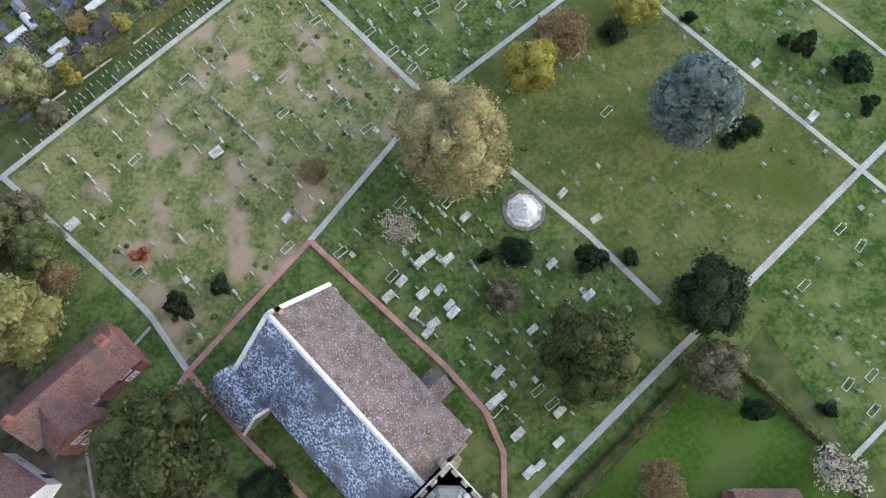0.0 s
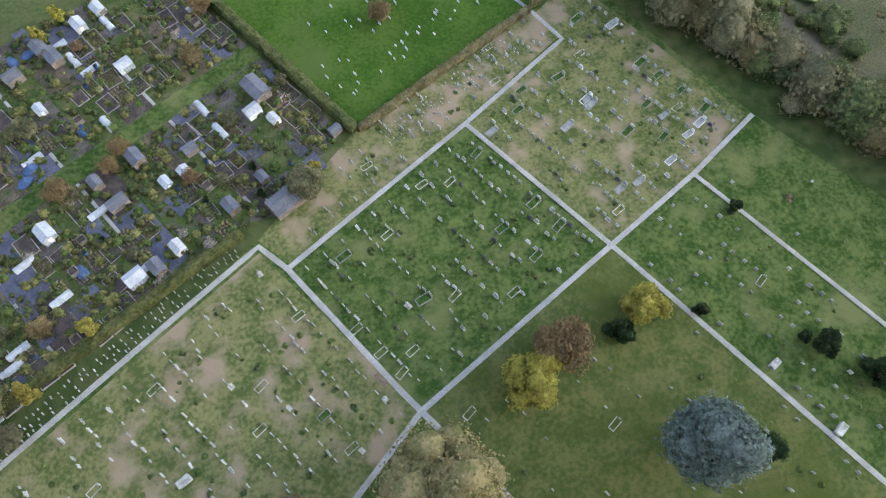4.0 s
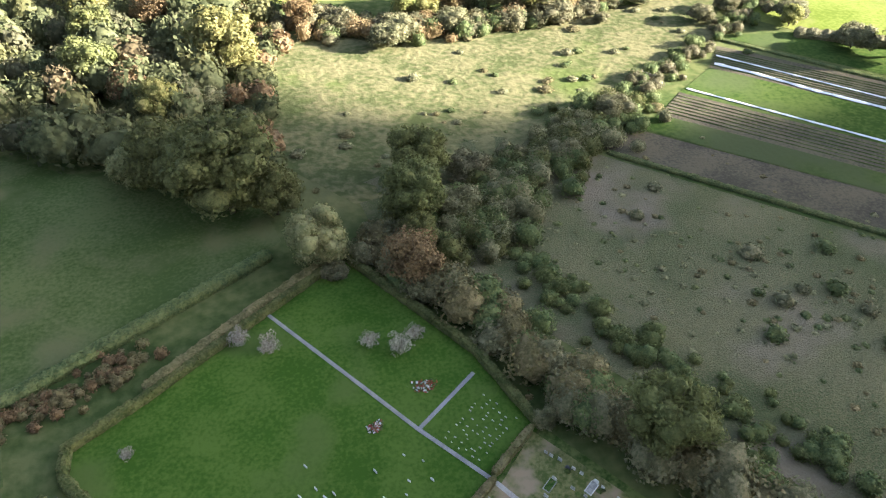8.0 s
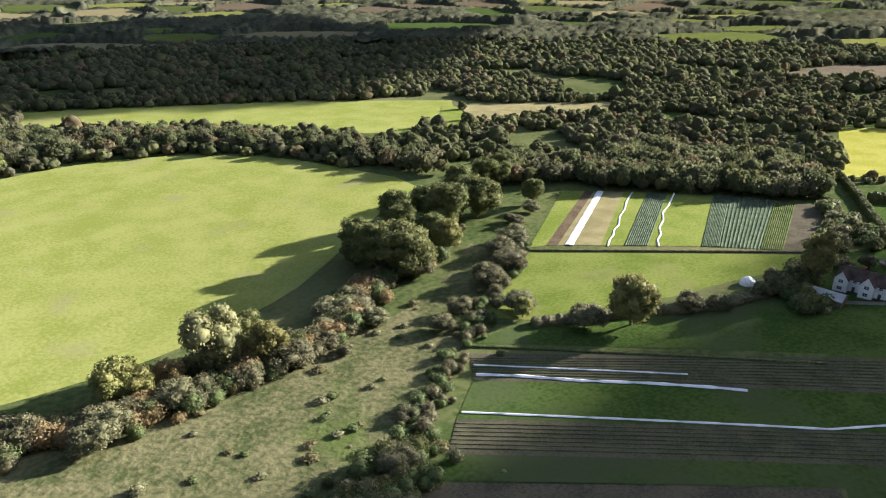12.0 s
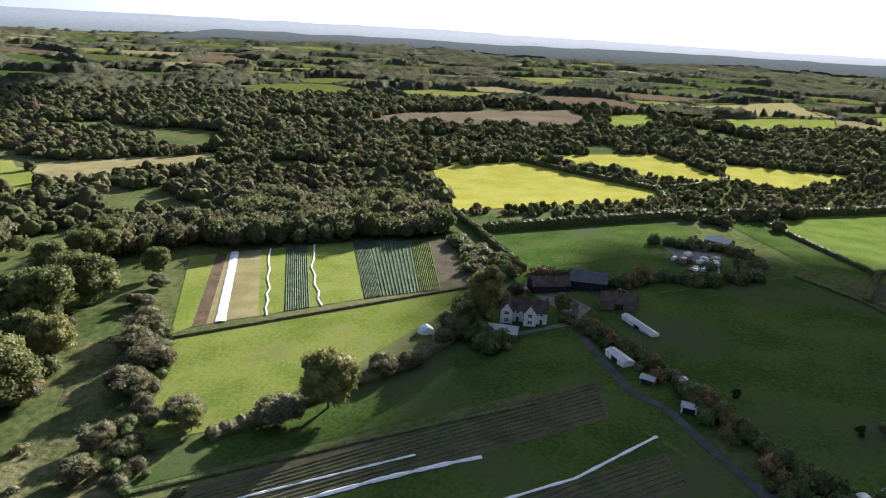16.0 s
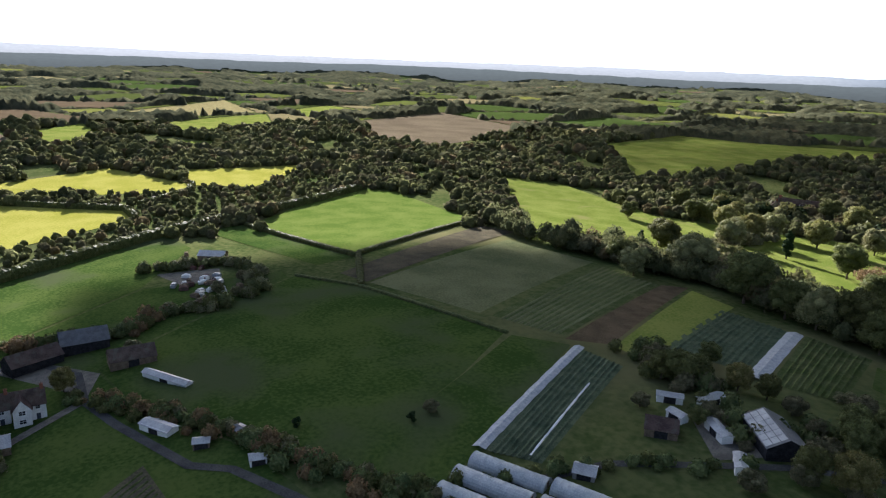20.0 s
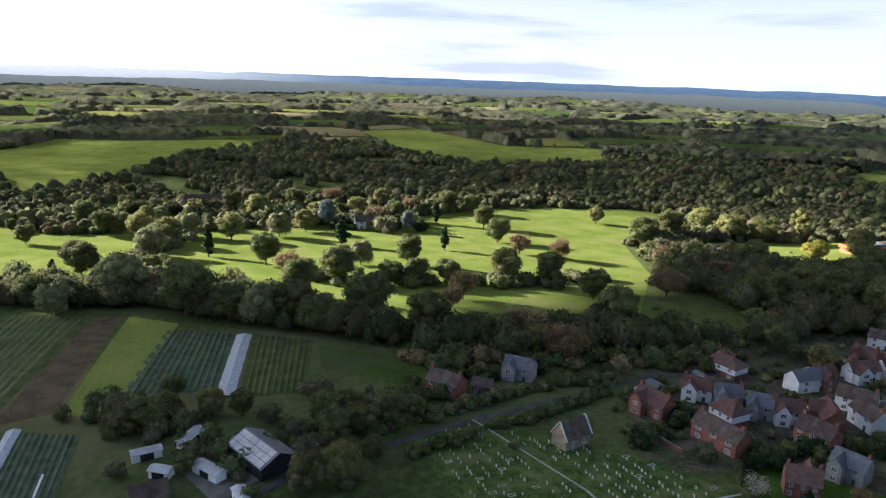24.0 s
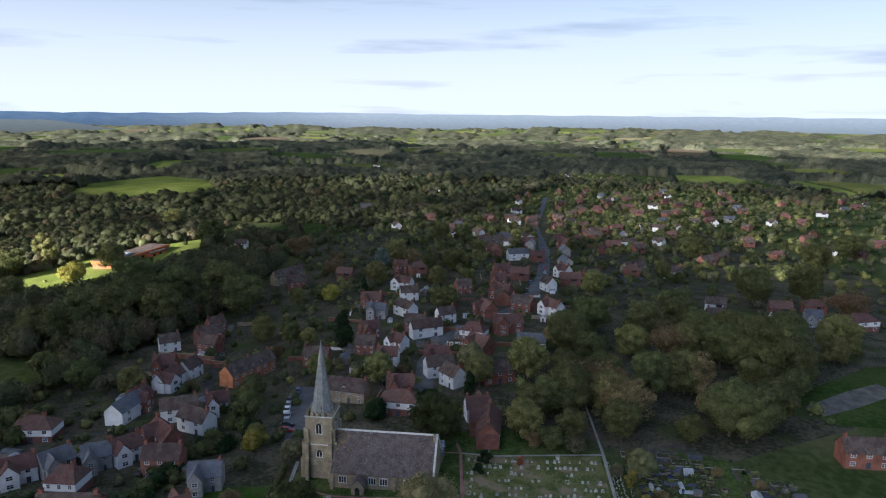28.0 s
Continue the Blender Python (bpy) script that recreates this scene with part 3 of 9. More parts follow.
def clumps(name, xs, ys, radius, mat, label, tall=0.9, seed=0, base=0.0, sprays=70, sub=1, category="wood", size=0.17, jitter=0.5):
    """Many crowns joined into one: each a lumpy core with leaf sprays round it."""
    r = np.random.default_rng(seed)
    kinds = []
    for k in range(6):
        bv, bf = ball(seed * 10 + k, sub, 0.3)
        bv[:, 2] = np.where(bv[:, 2] < 0, bv[:, 2] * 0.75, bv[:, 2])
        u = r.normal(size=(sprays, 3))
        u[:, 2] = np.abs(u[:, 2]) * 1.1 - 0.35
        u /= np.linalg.norm(u, axis=1, keepdims=True)
        qv, qf = quads(u * r.uniform(0.85, 1.16, (sprays, 1)), u + jitter * r.normal(size=u.shape), size, r, 0.8)
        tris = np.concatenate([qf[:, :3], qf[:, [0, 2, 3]]])
        kinds.append((np.concatenate([bv * 0.93, qv]), np.concatenate([bf, tris + len(bv)])))
    xs, ys = np.asarray(xs, float), np.asarray(ys, float)
    radius = np.broadcast_to(radius, xs.shape)
    zs = height(xs, ys)
    vs, fs, n0 = [], [], 0
    pick = r.integers(0, 6, len(xs))
    for k in range(6):
        i = np.nonzero(pick == k)[0]
        if not len(i):
            continue
        v, f = kinds[k]
        a = r.uniform(0, math.tau, len(i))
        ca, sa = np.cos(a)[:, None], np.sin(a)[:, None]
        s = radius[i][:, None]
        h = s * tall * r.uniform(0.8, 1.25, (len(i), 1))
        X = (v[:, 0] * ca - v[:, 1] * sa) * s * r.uniform(0.85, 1.15, (len(i), 1)) + xs[i][:, None]
        Y = (v[:, 0] * sa + v[:, 1] * ca) * s + ys[i][:, None]
        Z = (v[:, 2] + 0.62) * h + zs[i][:, None] + base * s
        vs.append(np.stack([X, Y, Z], -1).reshape(-1, 3))
        fs.append((f[None] + (np.arange(len(i)) * len(v))[:, None, None] + n0).reshape(-1, 3))
        n0 += len(i) * len(v)
    return tagged(raw_mesh(name, np.concatenate(vs), np.concatenate(fs), mat), label, category, kind="stuff")


def hedge(name, line, wide, tall, mat, label, density=5.0, size=0.16, seed=0):
    """A hedge: a lumpy body along a line with leaf sprays all over it."""
    r = np.random.default_rng(seed)
    line = densify(line, 0.8)
    v, f = [], []
    prof = [(-1, 0), (-1.05, 0.55), (-0.75, 0.95), (0, 1.02), (0.75, 0.95), (1.05, 0.55), (1, 0)]
    ends = sides_of(line, wide / 2)
    for i, (a, b) in enumerate(ends):
        c = ((a[0] + b[0]) / 2, (a[1] + b[1]) / 2)
        n = ((a[0] - b[0]) / 2, (a[1] - b[1]) / 2)
        k = 1 + 0.16 * noise.noise((i * 0.35, seed, 0)) + r.uniform(-0.05, 0.05)
        z = hz(*c)
        e = 0.6 if i in (0, len(ends) - 1) else 1.0
        for s, t in prof:
            w = s * k * e * r.uniform(0.88, 1.1)
            v.append((c[0] + n[0] * w, c[1] + n[1] * w, z - 0.1 + (t * tall + 0.1) * k * (0.75 + 0.25 * e) * (r.uniform(0.92, 1.08) if t else 0.0)))
    m = len(prof)
    for i in range(len(ends) - 1):
        for j in range(m - 1):
            f.append((i * m + j, i * m + j + 1, (i + 1) * m + j + 1, (i + 1) * m + j))
    f.append(tuple(range(m)))
    f.append(tuple(range((len(ends) - 1) * m, len(ends) * m))[::-1])
    root = new(name)
    mesh_ob("body", v, f, mat, root)
    length = sum(math.dist(a, b) for a, b in zip(line, line[1:]))
    cnt = int(length * density * (wide + 2 * tall))
    V = np.array(v).reshape(-1, m, 3)
    i = r.integers(0, len(ends) - 1, cnt)
    j = r.integers(0, m - 1, cnt)
    s, t = r.uniform(0, 1, (cnt, 1)), r.uniform(0, 1, (cnt, 1))
    c = (V[i, j] * (1 - s) + V[i + 1, j] * s) * (1 - t) + (V[i, j + 1] * (1 - s) + V[i + 1, j + 1] * s) * t
    nm = c - (V[i, 0] + V[i, -1]) / 2
    nm /= np.linalg.norm(nm, axis=1, keepdims=True) + 1e-6
    q, g = quads(c + nm * 0.05, nm + 0.6 * r.normal(size=nm.shape), size, r)
    raw_mesh("foliage", q, g, mat, root)
    return tagged(root, label, "hedge")

# ---------------------------------------------------------------- ground
def build_ground():
    rr = list(np.arange(0, 480, 8.0))
    while rr[-1] < 4850:
        rr.append(rr[-1] * 1.045)
    rr[-1] = 4870
    n = 240
    v, f = [], []
    for r in rr[1:]:
        a = np.arange(n) * math.tau / n
        x, y = 60 + r * np.cos(a), 100 + r * np.sin(a)
        v += list(zip(x, y, height(x, y)))
    v.append((60, 100, hz(60, 100)))
    k = len(rr) - 1
    for i in range(k - 1):
        for j in range(n):
            f.append((i * n + j, (i + 1) * n + j, (i + 1) * n + (j + 1) % n, i * n + (j + 1) % n))
    for j in range(n):
        f.append((len(v) - 1, j, (j + 1) % n))
    return tagged(mesh_ob("ground", v, f, "ground", smooth=True), "rough green and tan grassland rolling to the horizon", "ground", kind="structure")


build_ground()

# far hills that close the view, distance haze painted into their glowing colour
bk = bpy.data.materials.new("painted_haze_glow")
bk.use_nodes = True
nn, ll = bk.node_tree.nodes, bk.node_tree.links
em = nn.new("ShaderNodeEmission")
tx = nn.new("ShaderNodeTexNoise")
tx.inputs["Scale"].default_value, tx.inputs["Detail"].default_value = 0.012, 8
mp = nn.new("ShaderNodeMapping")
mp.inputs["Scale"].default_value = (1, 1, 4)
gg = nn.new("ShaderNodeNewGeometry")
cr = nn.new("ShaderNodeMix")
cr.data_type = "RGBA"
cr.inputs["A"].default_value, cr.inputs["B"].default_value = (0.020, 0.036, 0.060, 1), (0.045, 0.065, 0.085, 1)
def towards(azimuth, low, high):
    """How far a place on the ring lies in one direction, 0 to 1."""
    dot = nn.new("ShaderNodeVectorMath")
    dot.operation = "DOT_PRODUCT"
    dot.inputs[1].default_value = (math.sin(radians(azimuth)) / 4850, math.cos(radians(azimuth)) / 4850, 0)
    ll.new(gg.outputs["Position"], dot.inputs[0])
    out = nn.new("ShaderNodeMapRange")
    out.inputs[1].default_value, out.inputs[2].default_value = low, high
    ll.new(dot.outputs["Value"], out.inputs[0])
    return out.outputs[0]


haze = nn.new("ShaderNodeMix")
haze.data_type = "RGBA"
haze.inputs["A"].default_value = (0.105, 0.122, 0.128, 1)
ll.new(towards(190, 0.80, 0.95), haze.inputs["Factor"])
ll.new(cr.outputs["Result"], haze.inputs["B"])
# the painted haze turns paler towards the sun
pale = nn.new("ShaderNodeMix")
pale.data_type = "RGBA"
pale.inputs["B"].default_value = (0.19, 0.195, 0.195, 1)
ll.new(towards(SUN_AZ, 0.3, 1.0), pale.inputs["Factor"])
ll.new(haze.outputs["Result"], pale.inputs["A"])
ll.new(gg.outputs["Position"], mp.inputs["Vector"])
ll.new(mp.outputs[0], tx.inputs["Vector"])
ll.new(tx.outputs[0], cr.inputs["Factor"])
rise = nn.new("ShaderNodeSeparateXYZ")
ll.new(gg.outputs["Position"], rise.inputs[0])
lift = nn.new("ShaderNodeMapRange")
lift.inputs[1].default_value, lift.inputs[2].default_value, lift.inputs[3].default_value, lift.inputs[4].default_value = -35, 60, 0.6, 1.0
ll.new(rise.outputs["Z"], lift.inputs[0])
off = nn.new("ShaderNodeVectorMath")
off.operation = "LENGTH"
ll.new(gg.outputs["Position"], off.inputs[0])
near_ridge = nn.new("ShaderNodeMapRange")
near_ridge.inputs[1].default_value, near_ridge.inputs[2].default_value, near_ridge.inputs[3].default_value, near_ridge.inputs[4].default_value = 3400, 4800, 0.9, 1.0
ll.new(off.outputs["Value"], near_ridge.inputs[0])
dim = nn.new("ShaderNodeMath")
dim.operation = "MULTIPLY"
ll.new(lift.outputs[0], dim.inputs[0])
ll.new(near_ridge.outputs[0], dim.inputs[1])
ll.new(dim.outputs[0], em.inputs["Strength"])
# painted haze: nearer ridges are greyer and greener, the dark wooded one lies to the south
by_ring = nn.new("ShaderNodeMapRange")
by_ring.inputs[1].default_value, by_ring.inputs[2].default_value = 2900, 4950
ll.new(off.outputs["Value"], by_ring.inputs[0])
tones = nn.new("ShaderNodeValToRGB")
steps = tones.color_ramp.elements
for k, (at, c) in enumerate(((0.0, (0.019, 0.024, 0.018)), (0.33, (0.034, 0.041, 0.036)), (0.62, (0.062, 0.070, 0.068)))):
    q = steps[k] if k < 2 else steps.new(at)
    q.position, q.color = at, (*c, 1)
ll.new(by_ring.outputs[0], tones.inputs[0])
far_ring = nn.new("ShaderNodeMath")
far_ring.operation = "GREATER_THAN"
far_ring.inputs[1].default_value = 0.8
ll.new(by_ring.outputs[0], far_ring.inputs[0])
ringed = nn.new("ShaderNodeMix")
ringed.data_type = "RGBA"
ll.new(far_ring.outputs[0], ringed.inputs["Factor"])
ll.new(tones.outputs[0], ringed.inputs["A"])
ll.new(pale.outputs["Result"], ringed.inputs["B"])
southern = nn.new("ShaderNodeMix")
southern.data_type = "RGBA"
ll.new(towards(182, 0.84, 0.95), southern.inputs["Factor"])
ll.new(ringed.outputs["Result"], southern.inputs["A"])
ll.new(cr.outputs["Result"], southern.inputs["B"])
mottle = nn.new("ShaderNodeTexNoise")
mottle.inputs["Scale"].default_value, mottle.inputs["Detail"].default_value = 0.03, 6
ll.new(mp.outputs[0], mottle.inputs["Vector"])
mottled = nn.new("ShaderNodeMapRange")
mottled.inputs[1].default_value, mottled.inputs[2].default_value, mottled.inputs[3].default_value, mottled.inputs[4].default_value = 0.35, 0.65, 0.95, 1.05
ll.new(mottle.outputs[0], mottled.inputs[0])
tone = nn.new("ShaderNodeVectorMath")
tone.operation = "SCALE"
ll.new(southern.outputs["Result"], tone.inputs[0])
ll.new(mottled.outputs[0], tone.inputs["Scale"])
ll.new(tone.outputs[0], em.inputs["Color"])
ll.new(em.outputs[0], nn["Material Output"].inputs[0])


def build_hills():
    """Ridges behind one another; the nearer one is added only on the sunny side, to carry painted haze."""
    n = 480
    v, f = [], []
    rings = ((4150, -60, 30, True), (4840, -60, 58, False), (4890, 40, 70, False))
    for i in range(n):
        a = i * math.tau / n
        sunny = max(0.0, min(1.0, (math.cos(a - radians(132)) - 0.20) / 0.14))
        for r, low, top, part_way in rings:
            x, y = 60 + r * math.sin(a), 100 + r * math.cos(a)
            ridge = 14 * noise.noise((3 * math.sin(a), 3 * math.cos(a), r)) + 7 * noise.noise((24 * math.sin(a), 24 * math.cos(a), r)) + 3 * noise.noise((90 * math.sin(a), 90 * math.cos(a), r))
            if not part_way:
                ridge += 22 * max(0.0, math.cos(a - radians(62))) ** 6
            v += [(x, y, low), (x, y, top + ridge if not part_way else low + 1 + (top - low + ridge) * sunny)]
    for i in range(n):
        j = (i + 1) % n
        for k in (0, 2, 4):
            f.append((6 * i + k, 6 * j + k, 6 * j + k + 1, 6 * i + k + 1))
    return tagged(mesh_ob("backdrop", v, f, bk), "glowing backdrop of wooded hills with blue haze painted in", "hills", kind="structure")


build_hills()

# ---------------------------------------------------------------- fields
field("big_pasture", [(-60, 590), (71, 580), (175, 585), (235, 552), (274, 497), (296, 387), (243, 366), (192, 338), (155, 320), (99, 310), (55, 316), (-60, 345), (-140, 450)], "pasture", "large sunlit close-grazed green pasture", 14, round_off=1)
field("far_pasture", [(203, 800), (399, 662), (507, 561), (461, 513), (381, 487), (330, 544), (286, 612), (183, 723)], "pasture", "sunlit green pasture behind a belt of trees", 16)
field("lower_meadow", [(245, 273), (314, 179), (306, 175), (271, 191), (240, 203), (193, 232), (186, 245), (195, 256), (220, 264)], "dim_meadow", "sunlit tussocky green meadow", 8)
field("grass_strip", [(166, 240), (190, 232), (240, 198), (270, 168), (237, 131)], "shade_grass", "narrow green grass field beside crop rows", 8)
field("rough_pasture", [(31, 197), (69, 209), (85, 200), (91, 192), (143, 122), (120, 70), (83, 80), (66, 113), (51, 142), (31, 165)], "rough", "tussocky brown and green rough pasture", 8)
field("scrub_meadow", [(12, 300), (105, 272), (186, 274), (239, 301), (237, 271), (150, 232), (85, 196), (30, 190), (5, 233)], "wetmeadow", "straw-coloured tussocky wet meadow", 9)
field("north_paddock", [(-150, 150), (-40, 157), (-13, 169), (12, 182), (10, 200), (-18, 215), (-46, 236), (-150, 250)], "paddock", "dark green grazed paddock", 8)
field("west_paddock", [(-150, 95), (-56, 128), (-36, 140), (-38, 156), (-150, 148)], "paddock", "green paddock beside the allotments", 8)
field("wide_pasture", [(320, 108), (364, 39), (328, 23), (249, 8), (230, 39), (206, 89), (229, 106), (262, 124), (304, 130)], "shade_grass", "large plain green pasture beside the farm", 10)
field("green_strip", [(246, 7), (228, -4), (193, 59), (180, 92), (206, 90), (230, 38)], "shade_grass", "long bright green grass strip", 8)
field("ploughed_strip", [(355, 20), (424, -115), (397, -120), (334, 17)], "tilled", "long bare ploughed strip", 10, lift=0.3)
field("pale_crop", [(333, 16), (378, -100), (312, -102), (271, 2)], "palecrop", "pale green young crop in long rows", 10)
field("striped_crop", [(266, 0), (306, -100), (266, -96), (235, -8)], "cropgreen", "green crop in curved drilled rows", 8)
field("brown_strip", [(233, -6), (265, -97), (257, -106), (221, -16)], "soil", "dark brown bare tilled strip", 8)
field("yellow_strip", [(219, -15), (253, -103), (228, -97), (205, -16)], "meadow", "yellow green weedy grass strip", 8)
field("leek_bed", [(210, -30), (228, -88), (200, -88), (182, -36)], "crop", "blue-green leafy crop in close rows", 8)
field("kale_bed", [(194, -90), (170, -88), (157, -41), (175, -34)], "cropgreen", "green and brown striped crop rows", 8)
field("yard_meadow", [(166, -82), (120, -76), (127, -52), (158, -61)], "shade_grass", "small green paddock behind a fence", 6)
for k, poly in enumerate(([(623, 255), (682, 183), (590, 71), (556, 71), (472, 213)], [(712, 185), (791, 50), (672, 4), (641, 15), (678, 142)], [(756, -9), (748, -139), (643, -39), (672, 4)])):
    field("sunlit_pasture", poly, "backlit_grass", "bright yellow-green sunlit pasture with hedges round it", 20, lift=0.3)
field("barn_field", [(423, 186), (497, 65), (454, 62), (389, 101), (346, 159)], "shade_grass", "green pasture behind the farm buildings", 12, lift=0.2)
field("pond_field", [(545, -39), (599, -119), (576, -139), (444, -125), (385, -7), (495, 16)], "half_shade_grass", "green pasture with a small hollow", 14, lift=0.2)
field("corner_field", [(506, 46), (497, 19), (381, 0), (376, 22)], "shade_grass", "narrow green pasture along a hedge", 12, lift=0.2)
field("plough_land", [(833, 395), (996, 369), (1204, 139), (961, 103)], "ploughed", "brown ploughed field among woods", 40, lift=0.4)
field("stubble_land", [(1326, 16), (1763, -357), (1401, -307), (1265, -57)], "stubble", "pale tan stubble field among woods", 50, lift=0.4)
field("small_pasture", [(1144, 86), (1225, 16), (1033, 13), (968, 88)], "meadow", "pale green field among woods", 40, lift=0.4)
field("hill_plough", [(1199, -436), (1338, -700), (991, -652), (833, -340), (916, -304)], "ploughed", "brown ploughed field below woods", 40, lift=0.4)
field("hill_pasture", [(790, -620), (847, -866), (740, -890), (560, -1010), (530, -835), (560, -711), (535, -516), (560, -420)], "meadow", "green hillside pasture", 40, lift=0.4)
field("park", [(376, -112), (480, -190), (620, -290), (559, -320), (422, -288), (327, -329), (217, -394), (133, -484), (7, -517), (-37, -492), (27, -359), (22, -258), (40, -170), (106, -145), (142, -101), (247, -150), (339, -150)], "dim_meadow", "sunlit parkland grass dotted with trees", 14, lift=0.15)
field("park_slope", [(72, -256), (60, -240), (40, -203), (6, -193), (-26, -170), (-2, -143), (25, -124), (46, -133), (50, -165), (40, -170)], "parkturf", "rough olive grass slope below the park", 10, lift=0.12)
field("wood_pasture", [(463, -1288), (361, -1396), (154, -1095), (-19, -1133), (-5, -882), (170, -791), (310, -904)], "meadow", "dark green pasture in the woods", 40, lift=0.4)
for poly, mt, lb in (([(1218, -83), (1351, -309), (1122, -238), (1060, -85)], "meadow", "pale green field among woods"), ([(989, -61), (969, -103), (885, -84), (903, -49)], "meadow", "small green field among woods"),
                     ([(1451, -400), (1579, -539), (1441, -554), (1281, -361)], "meadow", "bright green field far off"), ([(492, 535), (528, 520), (603, 442), (571, 423), (536, 433), (447, 485)], "stubble", "dry tan meadow among woods"),
                     ([(406, 482), (480, 548), (487, 535), (463, 502), (420, 470)], "meadow", "green meadow corner among woods"), ([(584, 299), (637, 269), (673, 211), (622, 262)], "shade_grass", "thin green field behind a hedge"),
                     ([(-579, -1190), (-769, -1380), (-817, -1327), (-608, -1096)], "meadow", "green hillside clearing"), ([(-367, -1201), (-465, -1196), (-382, -974), (-329, -1029)], "meadow", "green hillside clearing"),
                     ([(-1304, -165), (-1190, -60), (-1081, -3), (-1063, -74)], "meadow", "green field behind village roofs")):
    field("wood_field", poly, mt, lb, 30, lift=0.35)
field("wood_clearing", [(-300, -835), (-421, -996), (-566, -1029), (-580, -900), (-475, -740), (-351, -750)], "meadow", "green clearing in the woods", 40, lift=0.4)
field("far_clearing", [(-1238, -365), (-1301, -265), (-1039, -100), (-1088, -289)], "meadow", "green field beyond the village roofs", 40, lift=0.4)
field("school_field", [(-270, -400), (-356, -391), (-334, -306), (-255, -276)], "shade_grass", "green playing field among trees", 14, lift=0.2)
field("west_lawn", [(-131, 84), (-181, 100), (-260, 160), (-160, 170), (-120, 100)], "shade_grass", "green garden meadow", 10, lift=0.15)

field("farm_ground", [(185, 100), (205, 116), (232, 150), (272, 168), (318, 178), (345, 158), (388, 100), (376, 40), (364, 42), (322, 108), (304, 131), (262, 125), (229, 107)], "shade_grass", "rough green ground round the farm buildings", 10, lift=0.06, keep_clear=False)
field("lane_field", [(183, 100), (205, 118), (232, 150), (217, 149), (182, 136), (147, 122), (165, 95)], "shade_grass", "green grass field beside the farm lane", 8, lift=0.07, keep_clear=False)
field("village_gardens", [(62, -12), (40, -150), (-130, -185), (-300, -290), (-560, -420), (-620, -60), (-330, 150), (-150, 120), (-75, 80), (-64, 53), (-46, 15), (-28, -5), (0, -8), (30, -22)], "gardens", "shady garden ground between village houses", 14, lift=0.03, keep_clear=False)

field("school_ground", [(-50, -290), (-120, -285), (-200, -325), (-225, -385), (-165, -400), (-105, -380), (-40, -372), (-10, -352), (-15, -330)], "meadow", "sunlit grass round the school", 12, lift=0.15)
field("school_car_park", [(-14, -338), (-48, -350), (-52, -364), (-16, -352)], "asphalt", "asphalt car park beside the school", 6, lift=0.3, keep_clear=False, category="car park")
field("pond", [(-103, 14), (-112, 20), (-118, 29), (-112, 34), (-104, 35), (-98, 30), (-96, 22)], "water", "small dark still pond among trees", 3, lift=0.12, round_off=1, category="pond")
field("drive", [(-128, 90), (-150, 98), (-165, 105), (-160, 112), (-138, 103), (-124, 96)], "track", "gravel drive beside an orchard", 4, lift=0.2, keep_clear=False, category="road")

# strips of the sunlit vegetable field, side by side
STRIPS = (("grass_headland", "meadow", "short green grass headland"), ("tilled_strip", "soil", "dark brown tilled strip"), ("stubble_bed", "stubble", "tan stubble strip"),
          ("stubble_bed", "stubble", "tan stubble strip"), ("green_manure", "meadow", "bright green sown strip"), ("brassica_bed", "crop", "grey-green brassica rows"),
          ("green_manure", "meadow", "bright green sown strip"), ("brassica_bed", "crop", "grey-green brassica rows"), ("brassica_bed", "crop", "grey-green brassica rows"),
          ("salad_bed", "cropgreen", "yellow-green crop rows"), ("fallow_bed", "tilled", "tan fallow strip"))
LOW = [(250, 276), (257, 272), (260, 268), (266, 261), (271, 253), (277, 245), (283, 237), (296, 219), (300, 213), (308, 199), (312, 191), (318, 181)]
TOP = [(334, 316), (341, 306), (344, 302), (349, 296), (354, 289), (361, 279), (367, 270), (380, 250), (385, 243), (392, 222), (393, 212), (397, 200)]
for i, (nm, mt, lb) in enumerate(STRIPS):
    a, b, c, d = LOW[i], LOW[i + 1], TOP[i + 1], TOP[i]
    field(nm, [a, b, c, d], mt, lb, 6, lift=0.14)


def rows_between(name, a, b, c, d, count, wide, tall, mat, label, wobble=0.3):
    """Crop rows from edge a-b across to edge d-c, joined as one."""
    v, f = [], []
    for k in range(count):
        t = (k + 0.5) / count
        p = (a[0] + (b[0] - a[0]) * t, a[1] + (b[1] - a[1]) * t)
        q = (d[0] + (c[0] - d[0]) * t, d[1] + (c[1] - d[1]) * t)
        line = densify([p, q], 3.0)
        n0 = len(v)
        for l, r in sides_of(line, wide / 2, wobble):
            m = ((l[0] + r[0]) / 2, (l[1] + r[1]) / 2)
            z = hz(*m) + 0.12
            v += [(*l, z), (*m, z + tall * rng.uniform(0.7, 1.2)), (*r, z)]
        for i in range(len(line) - 1):
            o = n0 + 3 * i
            f += [(o + 3, o + 4, o + 1, o), (o + 4, o + 5, o + 2, o + 1)]
    return tagged(mesh_ob(name, v, f, mat), label, "crop rows", kind="stuff")


for i in (5, 7, 8, 9):
    rows_between("crop_rows", LOW[i], LOW[i + 1], TOP[i + 1], TOP[i], 11, 0.9, 0.35, "crop" if i != 9 else "cropgreen", "close rows of leafy vegetables")
ribbon("fleece_cover", [(263, 264), (346, 299)], 3.6, "fleece", "long white fleece laid over a crop bed", lift=0.3, wobble=0.1, kind="", category="crop cover", thick=0.3)
